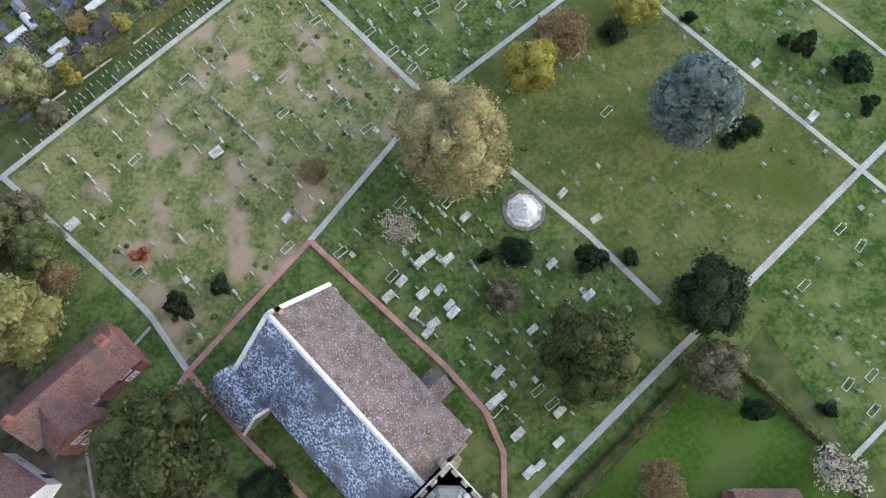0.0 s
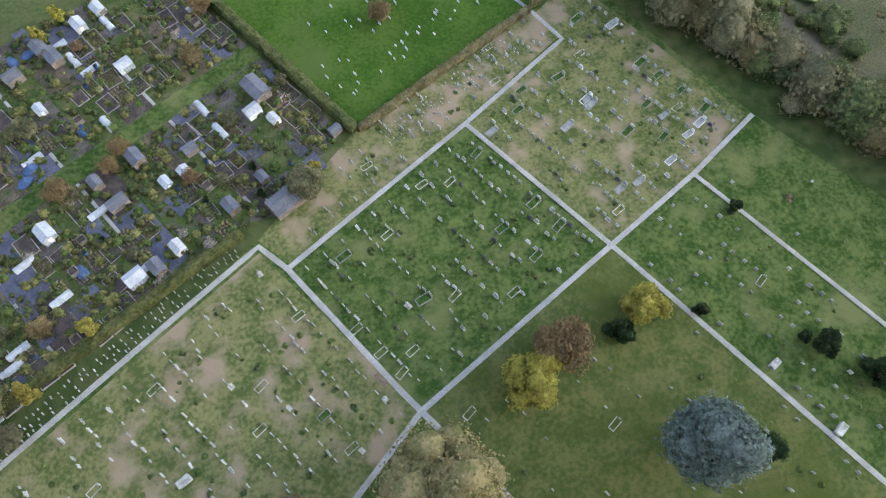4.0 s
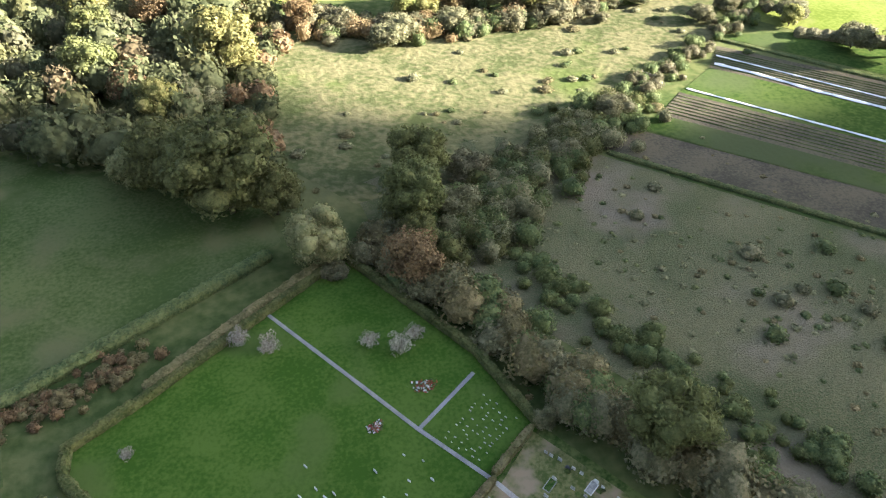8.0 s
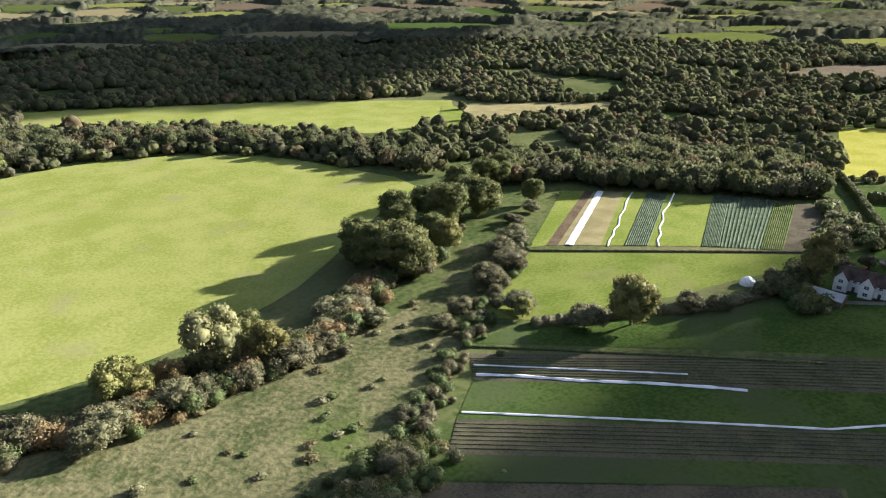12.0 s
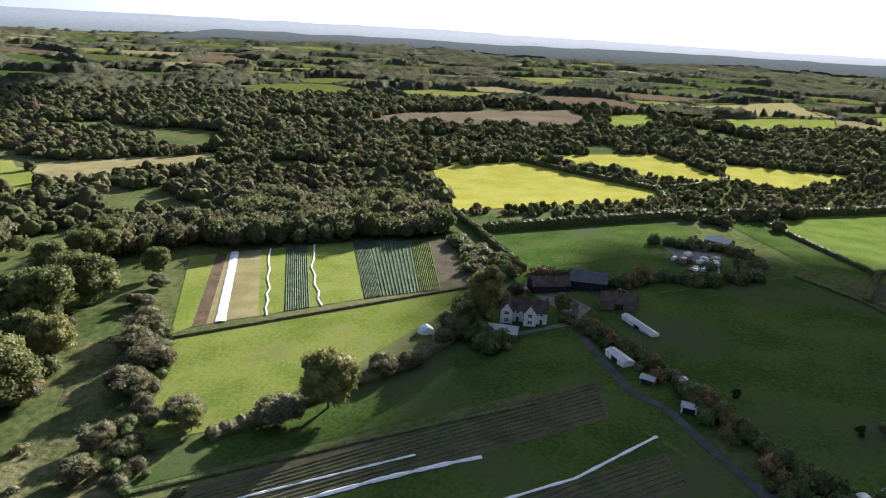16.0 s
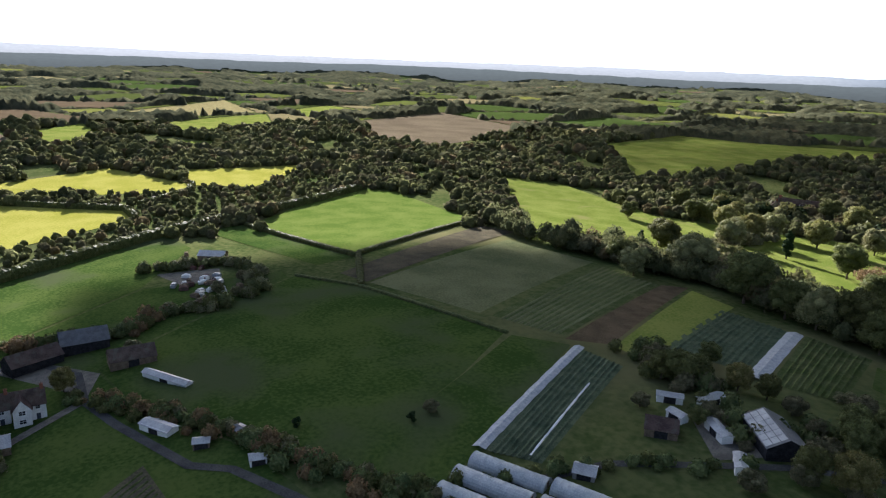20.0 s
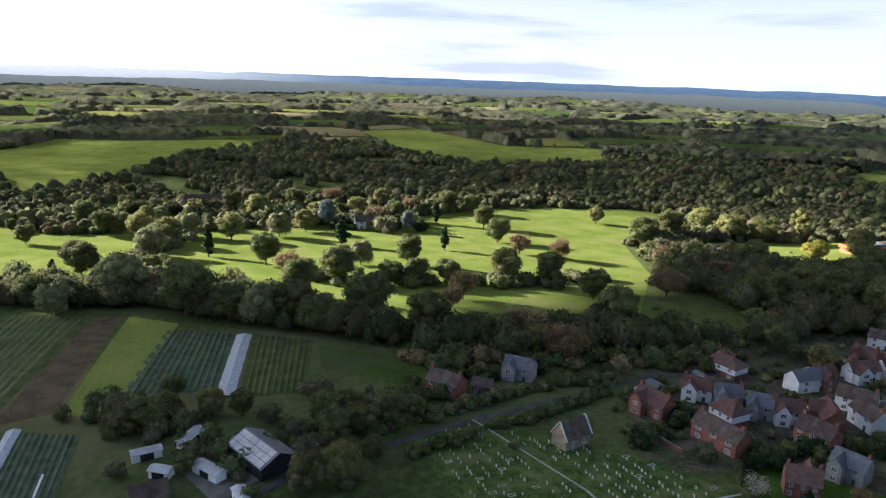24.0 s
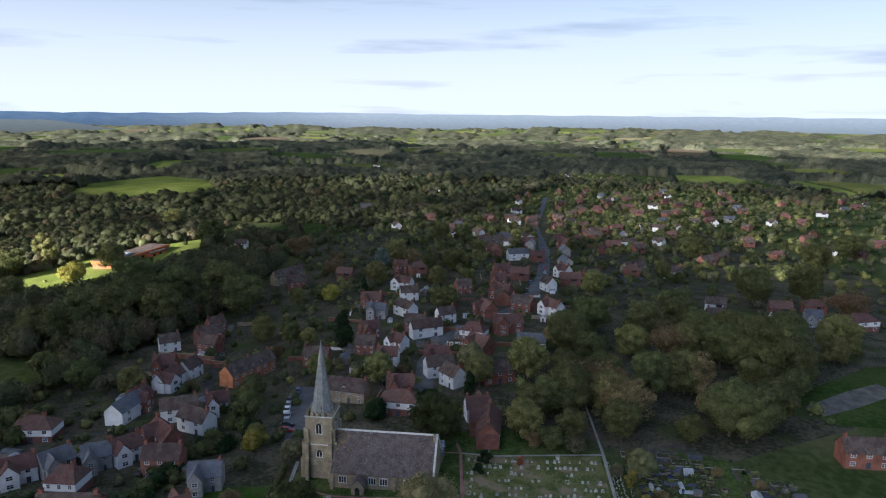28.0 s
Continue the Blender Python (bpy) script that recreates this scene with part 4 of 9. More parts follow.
ribbon("fleece_strip", [(272, 250), (279, 253.6), (286, 255.6), (293, 259.4), (300, 261), (312, 267.5), (324, 271.6), (338, 278.5), (356, 285)], 0.8, "fleece", "thin wavering white fleece row", lift=0.3, wobble=0.3, kind="", category="crop cover", thick=0.2)
ribbon("fleece_strip", [(285, 233), (292, 237.2), (300, 239.6), (309, 245), (320, 248.6), (332, 255), (345, 258.4), (369, 267)], 0.8, "fleece", "thin wavering white fleece row", lift=0.3, wobble=0.3, kind="", category="crop cover", thick=0.2)
ribbon("fleece_sheet", [(249, 279), (254, 283)], 2.5, "fleece", "short white sheet at the field's edge", lift=0.3, kind="", category="crop cover", thick=0.2)

# the field of long rows running down to the farm
field("row_beds", [(162, 233), (236, 130), (213, 128), (150, 221)], "tilled", "tan bed with drilled rows", 6, lift=0.13)
field("row_grass", [(150, 221), (213, 128), (198, 116), (132, 211)], "shade_grass", "green strip between beds", 6, lift=0.12)
field("row_beds", [(132, 211), (198, 116), (185, 112), (119, 202)], "tilled", "tan bed with drilled rows", 6, lift=0.13)
field("row_grass", [(119, 202), (185, 112), (172, 116), (109, 198)], "shade_grass", "green strip between beds", 6, lift=0.12)
field("bare_bed", [(108, 198), (162, 129), (147, 123), (94, 193)], "tilled", "bare grey-tan tilled bed", 6, lift=0.13)
rows_between("drill_rows", (160, 231), (151, 222), (214, 129), (234, 131), 9, 0.8, 0.25, "cropgreen", "thin green drilled rows")
rows_between("drill_rows", (131, 210), (120, 203), (186, 113), (197, 117), 7, 0.7, 0.2, "cropgreen", "thin green drilled rows")
ribbon("fleece_strip", [(157, 227), (189, 175)], 0.8, "fleece", "long thin white fleece row", lift=0.3, wobble=0.3, kind="", category="crop cover", thick=0.15)
ribbon("fleece_cover", [(153, 222.5), (160, 211.5), (168, 196.5), (178, 181), (186, 167), (190, 159)], 1.5, "fleece", "crumpled white fleece along a bed", lift=0.3, wobble=0.4, kind="", category="crop cover", thick=0.3)
ribbon("fleece_strip", [(135, 212), (184, 137), (205, 117)], 0.9, "fleece", "long thin white fleece row", lift=0.3, wobble=0.3, kind="", category="crop cover", thick=0.15)

# the netted beds by the tunnels
field("net_bed", [(226, -4), (206, -5), (179, 53), (193, 61)], "crop", "dark leafy crop under the beds' edge", 6, lift=0.13)
rows_between("crop_rows", (222, -4), (207, -5), (180, 53), (190, 60), 8, 1.2, 0.4, "crop", "dark green crop rows")
ribbon("fleece_cover", [(225, -5), (193, 61)], 3.6, "net", "long white net over a bed", lift=0.3, wobble=0.08, kind="", category="crop cover", thick=0.5)
ribbon("fleece_strip", [(203, 13), (183, 53)], 0.7, "fleece", "thin white fleece row", lift=0.3, wobble=0.3, kind="", category="crop cover", thick=0.15)
ribbon("fleece_cover", [(197, -88), (179, -33)], 5.6, "net", "broad white net over a bed", lift=0.3, wobble=0.05, kind="", category="crop cover", thick=0.6)
rows_between("crop_rows", (208, -31), (184, -36), (202, -88), (226, -88), 11, 1.3, 0.4, "crop", "blue-green crop rows")
rows_between("crop_rows", (174, -35), (158, -41), (171, -87), (192, -89), 9, 1.2, 0.4, "cropgreen", "striped green crop rows")
rows_between("crop_rows", (262, 0), (237, -7), (268, -95), (303, -99), 10, 1.4, 0.25, "palecrop", "curving green crop rows")
rows_between("crop_rows", (330, 15), (275, 3), (314, -101), (374, -100), 14, 0.6, 0.08, "palecrop", "faint pale crop rows")

# ---------------------------------------------------------------- churchyard ground
field("churchyard", [(-62, 53), (-20, 82), (-3, 97), (31, 116), (42, 122), (60, 88), (80, 60), (62, 30), (25, 5), (0, -5), (-30, 0), (-60, 20)], "turf", "mown churchyard grass among graves", 6, lift=0.08)
field("dry_turf", [(-61, 53), (-20, 80), (-2, 53), (-22, 36), (-41, 23), (-46, 33)], "dryturf", "dry patchy grass among old graves", 5, lift=0.14, keep_clear=False)
field("dry_turf", [(14.5, 95), (34, 108.5), (31, 115), (40, 122), (59, 88), (46, 79), (30, 70.5)], "dryturf", "dry worn grass among newer graves", 5, lift=0.14, keep_clear=False)
field("dry_turf", [(-3, 97.5), (30.5, 116), (34, 109.5), (14.2, 96), (-16, 77.5), (-20, 82)], "dryturf", "worn grass strip of small graves below a hedge", 5, lift=0.14, keep_clear=False)
field("park_turf", [(-3, 52), (30, 70), (55, 30), (32, 16), (20, 19)], "parkturf", "olive green turf under old trees", 5, lift=0.13, keep_clear=False)
field("garden_lawn", [(-28, 138), (-27, 143), (-16, 148), (23, 172), (38, 140), (41, 122), (31, 116), (-3, 98)], "lawn", "smooth bright green memorial lawn", 6, lift=0.12)
field("east_graveyard", [(33, 15.5), (56, 28.5), (85, 45), (120, -20), (104, -34), (60, -22), (40, -8)], "turf", "worn grass among rows of graves", 6, lift=0.1)
field("rectory_lawn", [(30, 5), (40, -9), (32, -25), (10, -20), (0, -6), (22, 8)], "lawn", "bright mown garden lawn", 5, lift=0.12)

PATHS = (
    ([(-62.0, 53.6), (-20, 81), (-16.4, 76.7), (-4.0, 56.0), (6.5, 40.1), (14.7, 28.5), (21.5, 17.0)], 1.9, "path"),
    ([(-16.4, 76.7), (14.2, 95.4), (34.4, 108.9), (30.9, 116.0)], 1.8, "path"),
    ([(14.2, 95.4), (30.2, 70.4), (55.5, 29.4), (75, -2)], 1.8, "path"),
    ([(-22.5, 35.6), (-2.0, 53.0), (30.2, 70.4), (46.6, 79.2), (60, 87.6)], 1.8, "path"),
    ([(46.6, 79.0), (63.8, 51.1), (75, 32)], 1.6, "path"),
    ([(64, 34), (55.4, 29.2), (32.5, 16.2), (21.6, 10.3), (-1.2, -2.9), (-12, -12)], 2.2, "path"),
    ([(-62.0, 53.6), (-46.3, 32.6), (-44.5, 29.9), (-40.7, 21.7)], 1.8, "path"),
    ([(-62.0, 53.6), (-110, 20)], 1.5, "path"),
    ([(105, -33), (75, -2)], 1.4, "path"),
    ([(38.8, -7.8), (48, -3)], 1.6, "path"),
    ([(5.6, 161.4), (23.3, 128.4), (30.9, 116.0)], 1.6, "greypath"),
    ([(23.3, 128.4), (35.8, 135.9)], 1.6, "greypath"),
    ([(-22.5, 35.6), (-40.7, 21.7), (-44.4, 17.7)], 1.7, "redpath"),
    ([(-22.5, 35.6), (-8.3, 15.1), (-4.7, 8.7), (-3.6, 3.2), (-5.0, -3.0)], 1.7, "redpath"),
    ([(-40.7, 21.7), (-35.2, 12.4), (-28.9, 3.3), (-24, -8)], 1.7, "redpath"),
    ([(-44.7, 28.5), (-52.4, 22.0), (-54.2, 14.7), (-53.7, 6)], 0.9, "greypath"))
for n, (line, w, mt) in enumerate(PATHS):
    ribbon("path", line, w * 0.44, mt, {"path": "pale grey asphalt cemetery path", "greypath": "grey asphalt garden path", "redpath": "red paved churchyard path"}[mt], lift=0.2 + 0.006 * n)

# ---------------------------------------------------------------- tree kinds
KIND = {
    "oak": tree("oak", "broad green oak with an uneven leafy crown", "oak", 13, 6.5, 0.12, 51, 11440, 0.238, seed=1),
    "oak_b": tree("oak", "tall green broadleaf tree with open limbs", "oak", 15, 6, 0.12, 48, 11000, 0.238, seed=2),
    "olive": tree("lime_tree", "olive broadleaf tree turning yellow in autumn", "olive", 12, 5.5, 0.1, 51, 10120, 0.23, seed=3),
    "beech": tree("beech", "very large spreading tree turning brown at the top", "beech", 19, 8.6, 0.06, 120, 30800, 0.194, seed=4),
    "yellow": tree("yellow_tree", "yellow-leaved tree in autumn colour", "yellow", 9, 4.5, 0.1, 45, 7920, 0.187, seed=5),
    "autumn": tree("russet_tree", "russet brown tree with thinning leaves", "autumn", 9, 4.2, 0.12, 45, 7040, 0.173, seed=6, thin=True),
    "yew": tree("yew", "dark green dense old yew", "yew", 9, 5.2, 0.02, 51, 11440, 0.173, seed=7),
    "cedar": tree("blue_cedar", "blue-grey cedar with ragged tiers", "cedar", 17, 6.6, 0.08, 90, 19800, 0.187, pointed=0.55, seed=8),
    "willow": tree("willow", "pale grey-green willow with hanging twigs", "willow", 13, 6.5, 0.1, 51, 11000, 0.216, seed=9, droop=0.25),
    "pale": tree("bare_shrub", "pale nearly bare shrub with fine twigs", "pale", 5, 3.0, 0.08, 30, 1100, 0.13, seed=10, thin=True),
    "scrub": tree("hawthorn", "brown-green dense hawthorn scrub bush", "scrub", 7, 4.2, 0.03, 39, 7040, 0.187, seed=11),
    "poplar": tree("poplar", "tall narrow poplar with thin leaves", "olive", 22, 5.0, 0.1, 45, 8360, 0.288, seed=12),
    "red": tree("red_shrub", "round dark red garden shrub", "red", 2.4, 1.4, 0.02, 10, 700, 0.16, seed=13),
    "conifer": tree("conifer", "dark green pointed conifer tree", "yew", 12, 3.2, 0.03, 42, 5720, 0.23, pointed=0.85, seed=14),
    "golden": tree("golden_conifer", "small golden yellow conifer", "yellow", 4.5, 1.5, 0.02, 14, 1200, 0.18, pointed=0.6, seed=15),
    "bush": tree("round_bush", "round dark green clipped bush", "yew", 3.0, 1.7, 0.0, 14, 1300, 0.16, seed=16),
}
KIND["holm"] = tree("holm_oak", "broad dark olive evergreen tree among graves", "holm", 11, 6.3, 0.04, 56, 13000, 0.2, seed=17)
LABEL = {k: v["label"] for k, v in KIND.items()}
USED = set()


def put(kind, x, y, s=1.0, label="", squash=1.0):
    """A tree of a kind on the ground; the first one is the kind's own."""
    ob = KIND[kind]
    m = Matrix.LocRotScale((x, y, hz(x, y) - 0.05), Euler((0, 0, rng.uniform(0, math.tau))), (s, s, s * squash))
    if kind in USED:
        ob = copy_thing(ob, Matrix())
    USED.add(kind)
    ob.matrix_basis = m
    ob["label"] = label or LABEL[kind]
    return ob


# churchyard and cemetery
for k, x, y, s in (("beech", -1.2, 41.5, 0.95), ("cedar", 30.9, 40.5, 1.15), ("yellow", 12.7, 53.3, 0.97), ("autumn", 17.7, 56.6, 1.0), ("bush", 26.4, 57.3, 1.4), ("yellow", 31, 60, 0.75),
                   ("bush", 39, 58, 0.75), ("bush", 52, 51.5, 0.7), ("bush", 54, 50, 1.4), ("bush", 59, 44, 1.75), ("bush", 60, 38, 1.0), ("yew", 40.8, 38.7, 0.46), ("yew", 38, 37, 0.26),
                   ("pale", -10.6, 34.2, 1.05), ("yew", 4.4, 27.8, 0.48), ("bush", 0, 28, 0.7), ("scrub", 1.4, 22.5, 0.62), ("bush", 14, 25, 1.5), ("bush", 19, 24, 0.9),
                   ("yew", 26.9, 15.3, 1.1), ("holm", 9.2, 12.6, 1.05), ("scrub", 24.5, 7, 1.0), ("conifer", 28, 1, 0.75), ("bush", 38, -1, 0.8), ("bush", -35, 32, 1.0), ("bush", -40, 30, 1.3), ("red", -44.5, 38, 1.0),
                   ("autumn", -54.3, 36.5, 0.65), ("olive", -58, 31, 1.05), ("holm", -43, 11, 1.3), ("yew", -33, 5, 0.62), ("autumn", 14, -4.5, 0.75), ("pale", 36, -8, 1.25), ("oak", -56, 41, 0.6), ("oak_b", -62, 44, 0.8), ("scrub", -59, 47, 0.8),
                   ("golden", -43, 73, 1.2), ("golden", -10, 91, 1.0), ("golden", -51, 66, 1.3), ("willow", -57, 66, 0.6), ("scrub", -54, 61, 0.5), ("golden", -47, 129, 1.0), ("golden", -50, 125, 1.0),
                   ("scrub", -12, 89, 0.75), ("oak_b", 57, 112.5, 1.15), ("scrub", 42.5, 122.5, 0.5), ("pale", 0, 156, 0.8), ("pale", 4.5, 153, 0.8), ("pale", 21, 148, 0.7), ("pale", 26, 145, 0.9),
                   ("pale", 29, 147, 0.7), ("pale", -19, 139, 0.45), ("autumn", 5, 119, 0.5), ("bush", 50, 72, 0.8), ("autumn", -47, 95, 0.5), ("autumn", -38, 101, 0.4), ("oak", 47, 195, 1.15), ("oak_b", 38, 170, 0.7)):
    put(k, x, y, s)
put("autumn", -20.1, 44.6, 0.48, "small orange-leaved ornamental tree in grass")

# lines of trees beyond the cemetery: kind, place and half width
LETTER = {"o": ("oak", 6.9), "y": ("olive", 5.8), "a": ("autumn", 4.5), "s": ("scrub", 4.5), "p": ("willow", 6.8), "w": ("willow", 6.8), "c": ("conifer", 2.6), "e": ("cedar", 5.8), "l": ("poplar", 5.0), "Y": ("yellow", 4.8)}


def grow(text):
    """Trees from a short text of kind, place and half width."""
    w = text.split()
    for i in range(0, len(w), 4):
        kind, wide = LETTER[w[i]]
        x, y, h = float(w[i + 1]), float(w[i + 2]), float(w[i + 3])
        if kind == "oak" and (i // 4) % 2:
            kind = "oak_b"
        put(kind, x, y, h / wide, squash=min(1.0, 1.7 / (h / wide)) * (0.68 if kind == "scrub" else 1.0))


grow("o 197 299 15 w 106 289 11.4 y 119 279 7.2 s 68 277 8 y 44 307 6.7 y 21 317 9.6 y 12 269 12 o 40 179 8.1 p 18 173 7 o 4 196 13 o -7 208 10 a 34 161 6.5 s 106 206 6.5 s 83 190 5.4 s 58 192 6 y -25 315 8.5 a -6 307 7.1 s -11 362 11 a -21 399 10 y -7 240 7 o -24 267 8.8 a -14 253 6.6 s 3 245 7 o -23 293 7.8 s 124 273 9 s 152 287 10 s 165 293 7 s 137 272 5.2 y 82 288 6 s 87 277 7.8 s 63 272 7.4 s 53 289 6.8 s 49 296 7 a 40 296 5.9 s 29 313 6.3 s 226 269 10 s 251 285 9 s 210 265 8 s 199 215 8 y 209 204 9 s 197 241 7 o 246 322 12 o 192 313 11 o 196 327 9.4 y 224 301 8 p -15 214 5.5 o 13 192 7.3 s 20 168 3.2 s 31 174 5 s 50 178 6.5 s 70 194 4.7 s 169 252 5.5 s 183 256 5.5 o 310 351 9 o 283 340 9 o 303 314 7 o 265 330 8 o 330 355 9 o 114 601 8 o 130 596 8 s 232 194 6 s 238 187 5 o 118 292 8 o 226 312 8 s 272 300 5 s 128 276 5 s 96 273 5")
grow("o 269 321 12.7 y 249 326 8.2 o 318 349 8.5 o 193 311 10.6 o 188 319 7.2 s 198 294 8.7 s 247 314 3.7 o 233 344 9.6 s 150 288 6.1 s 165 288 4.6 s 148 275 5.1 s 159 274 6 s 126 272 6.1 s 117 283 5.2 y 77 291 7.6 s 66 282 5.9 s 292 306 5.8 s 274 305 3.9 s 236 280 7.8 s 212 265 5.3 y 193 236 3.9 a 91 288 5.5 s 100 293 4.7 o 287 352 9.3 s 138 265 3.3 o 222 328 9 y 208 318 8 o 250 340 9")
# trees round the small yard
grow("o 189 -10 5.9 o 194 -8 4.7 y 177 -21 4.4 o 169 -23 4.1 o 170 7 3 o 140 8 4.5 y 132 5 5.4 o 139 -11 5.5 o 133 -18 5.3 o 127 -25 5.2 o 121 -31 3.9 s 151 -40 4.6 s 156 -41 3.6 o 193 -30 4 s 131 6 4.2 o 127 -5 3.8 o 189 -20 3.9 o 146 -24 4.5 o 140 -30 4.2")
# the park and the edge of the gardens
grow("o 324 -173 11 o 396 -299 9 o 306 -114 8 c 321 -148 3.5 p 274 -129 14 o 231 -108 13 c 288 -242 4.6 o 244 -224 10 a 220 -195 7.8 o 198 -152 9.5 o 190 -188 11 p 191 -238 8.4 o 163 -189 7.6 o 150 -193 7.6 o 134 -198 8 o 164 -246 9.8 c 221 -300 7 a 219 -391 11 e 187 -363 6 a 278 -468 11 y 301 -302 11 p 273 -320 10 y 262 -345 8.7 y 319 -390 11 o 117 -337 10 o 131 -389 10 y 105 -215 10 a 100 -301 8 a 74 -290 8 o 82 -215 9.5 y 41 -433 7.7 o 16 -341 12 a 9 -280 13 o -9 -378 12 y -54 -386 14 y -41 -420 13 o -76 -378 11 l -101 -378 6 Y -88 -315 10 o -43 -288 8.6 a -14 -241 11 a 22 -207 12 o -35 -188 10 o -49 -185 13 o -67 -188 13 o 56 -124 11 o 60 -190 8.6 a 77 -89 9 a 92 -109 10 a 123 -169 8 o 157 -117 12 o 184 -105 9.9 p 197 -102 9.4 o 128 -98 10 o 110 -98 7.5 o 430 -327 10 o 434 -389 7.4 y 387 -340 7.6 o 388 -308 9 p 334 -305 10 y 331 -273 10 p 322 -235 11 y 360 -287 10 c 278 -413 5 o 206 -407 9.4 e 253 -371 8 o 170 -456 11 o 147 -454 8.8 a -60 -229 8.5 y -5 -275 9 o 172 -97 8.9 o 210 -103 8.4 p 283 -99 8 o 462 -291 4.8 o 423 -256 7.4 a 126 -151 5.8 c 150 -300 4 c 171 -400 4.5 y 240 -410 9 o 300 -430 10 o 350 -410 10 a 200 -440 9 y 230 -460 9")
put("scrub", 215, 61, 0.6)
put("bush", 214, 67, 1.0)
put("bush", 230, 93, 1.0)

# ---------------------------------------------------------------- woods
WOODS = ([(-55, 340), (32, 322), (27, 290), (14, 264), (15, 235), (18, 199), (6, 204), (-18, 217), (-46, 240), (-140, 255), (-200, 330)],
         [(100, 741), (278, 572), (333, 416), (312, 387), (285, 505), (240, 562), (175, 595), (76, 617), (-60, 640), (-60, 720)],
         [(369, 361), (456, 211), (409, 206), (350, 321), (320, 345), (330, 380)],
         [(279, -155), (235, -143), (184, -129), (142, -113), (124, -101), (48, -137), (12, -153), (-32, -178), (-18, -136), (41, -111), (101, -84), (131, -84), (178, -94), (240, -108)],
         [(13, -346), (-38, -318), (-58, -259), (-144, -291), (-159, -233), (-112, -169), (-53, -169), (-19, -195), (20, -225)],
         [(455, -142), (435, -127), (385, -108), (300, -108), (254, -112), (180, -118), (197, -149), (285, -150), (375, -140)],
         [(405, 204), (480, 238), (478, 268), (472, 300), (456, 350), (402, 330), (345, 312)],
         [(-33, -277), (-144, -265), (-178, -223), (-94, -163), (-29, -148), (13, -147)])
VILLAGE = [(60, -15), (30, -150), (-130, -170), (-300, -300), (-900, -420), (-1000, -150), (-700, 150), (-330, 200), (-150, 130), (-70, 90), (-62, 53), (-30, 0)]


def scatter(x0, x1, y0, y1, step, r):
    gx, gy = np.meshgrid(np.arange(x0, x1, step), np.arange(y0, y1, step))
    return gx.ravel() + r.uniform(-0.45, 0.45, gx.size) * step, gy.ravel() + r.uniform(-0.45, 0.45, gx.size) * step


def in_fields(x, y):
    hit = np.zeros(len(x), bool)
    for p in FIELDS:
        hit |= inside(x, y, p)
    return hit


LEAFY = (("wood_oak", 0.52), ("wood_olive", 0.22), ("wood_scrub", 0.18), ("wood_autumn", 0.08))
r = np.random.default_rng(5)
wx, wy = [], []
for p in WOODS:
    xs, ys = [q[0] for q in p], [q[1] for q in p]
    x, y = scatter(min(xs), max(xs), min(ys), max(ys), 6.5, r)
    k = inside(x, y, p)
    wx.append(x[k]), wy.append(y[k])
wx, wy = np.concatenate(wx), np.concatenate(wy)
k = ~in_fields(wx, wy)
wx, wy = wx[k], wy[k]
pick = r.random(len(wx))
low = 0
for mt, share in LEAFY:
    k = (pick >= low) & (pick < low + share)
    low += share
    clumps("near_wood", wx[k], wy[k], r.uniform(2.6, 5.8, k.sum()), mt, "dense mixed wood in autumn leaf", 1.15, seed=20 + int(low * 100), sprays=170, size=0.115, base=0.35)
LOW_BELT = [(405, 205), (505, 40), (560, -60), (690, -140), (740, -60), (640, 100), (585, 80), (470, 230), (420, 230)]
for near, far, step, r0, r1, sprays in ((415, 760, 8.2, 3.0, 5.2, 16), (760, 1160, 11.0, 4.0, 7.0, 12)):
    x, y = scatter(-1150, 1250, -1100, 1300, step, r)
    d = np.hypot(x - 60, y - 100)
    way_off = np.degrees(np.arctan2(x - 60, y - 100)) % 360
    k = (d > near) & (d < far) & ((way_off < 262) | (way_off > 335)) & ~inside(x, y, VILLAGE)
    x, y = x[k], y[k]
    k = ~in_fields(x, y)
    x, y = x[k], y[k]
    k = np.array([noise.noise((a / 90, b / 90, 3.1)) + 0.5 * noise.noise((a / 31, b / 31, 8.7)) for a, b in zip(x, y)]) > -0.30
    x, y = x[k], y[k]
    rad = r.uniform(r0, r1, len(x)) * np.where(r.random(len(x)) < 0.1, 1.35, 1.0)
    rad *= np.where(inside(x, y, LOW_BELT), 0.62, 1.0)
    pick = r.random(len(x)) + 0.25 * np.array([noise.noise((a / 60, b / 60, 21.0)) for a, b in zip(x, y)])
    low = -1.0
    for (mt, share), top in zip(LEAFY, (0.50, 0.72, 0.92, 2.0)):
        k = (pick >= low) & (pick < top)
        low = top
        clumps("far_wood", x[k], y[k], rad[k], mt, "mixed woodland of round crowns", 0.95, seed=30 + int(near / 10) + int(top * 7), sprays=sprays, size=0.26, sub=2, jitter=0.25)


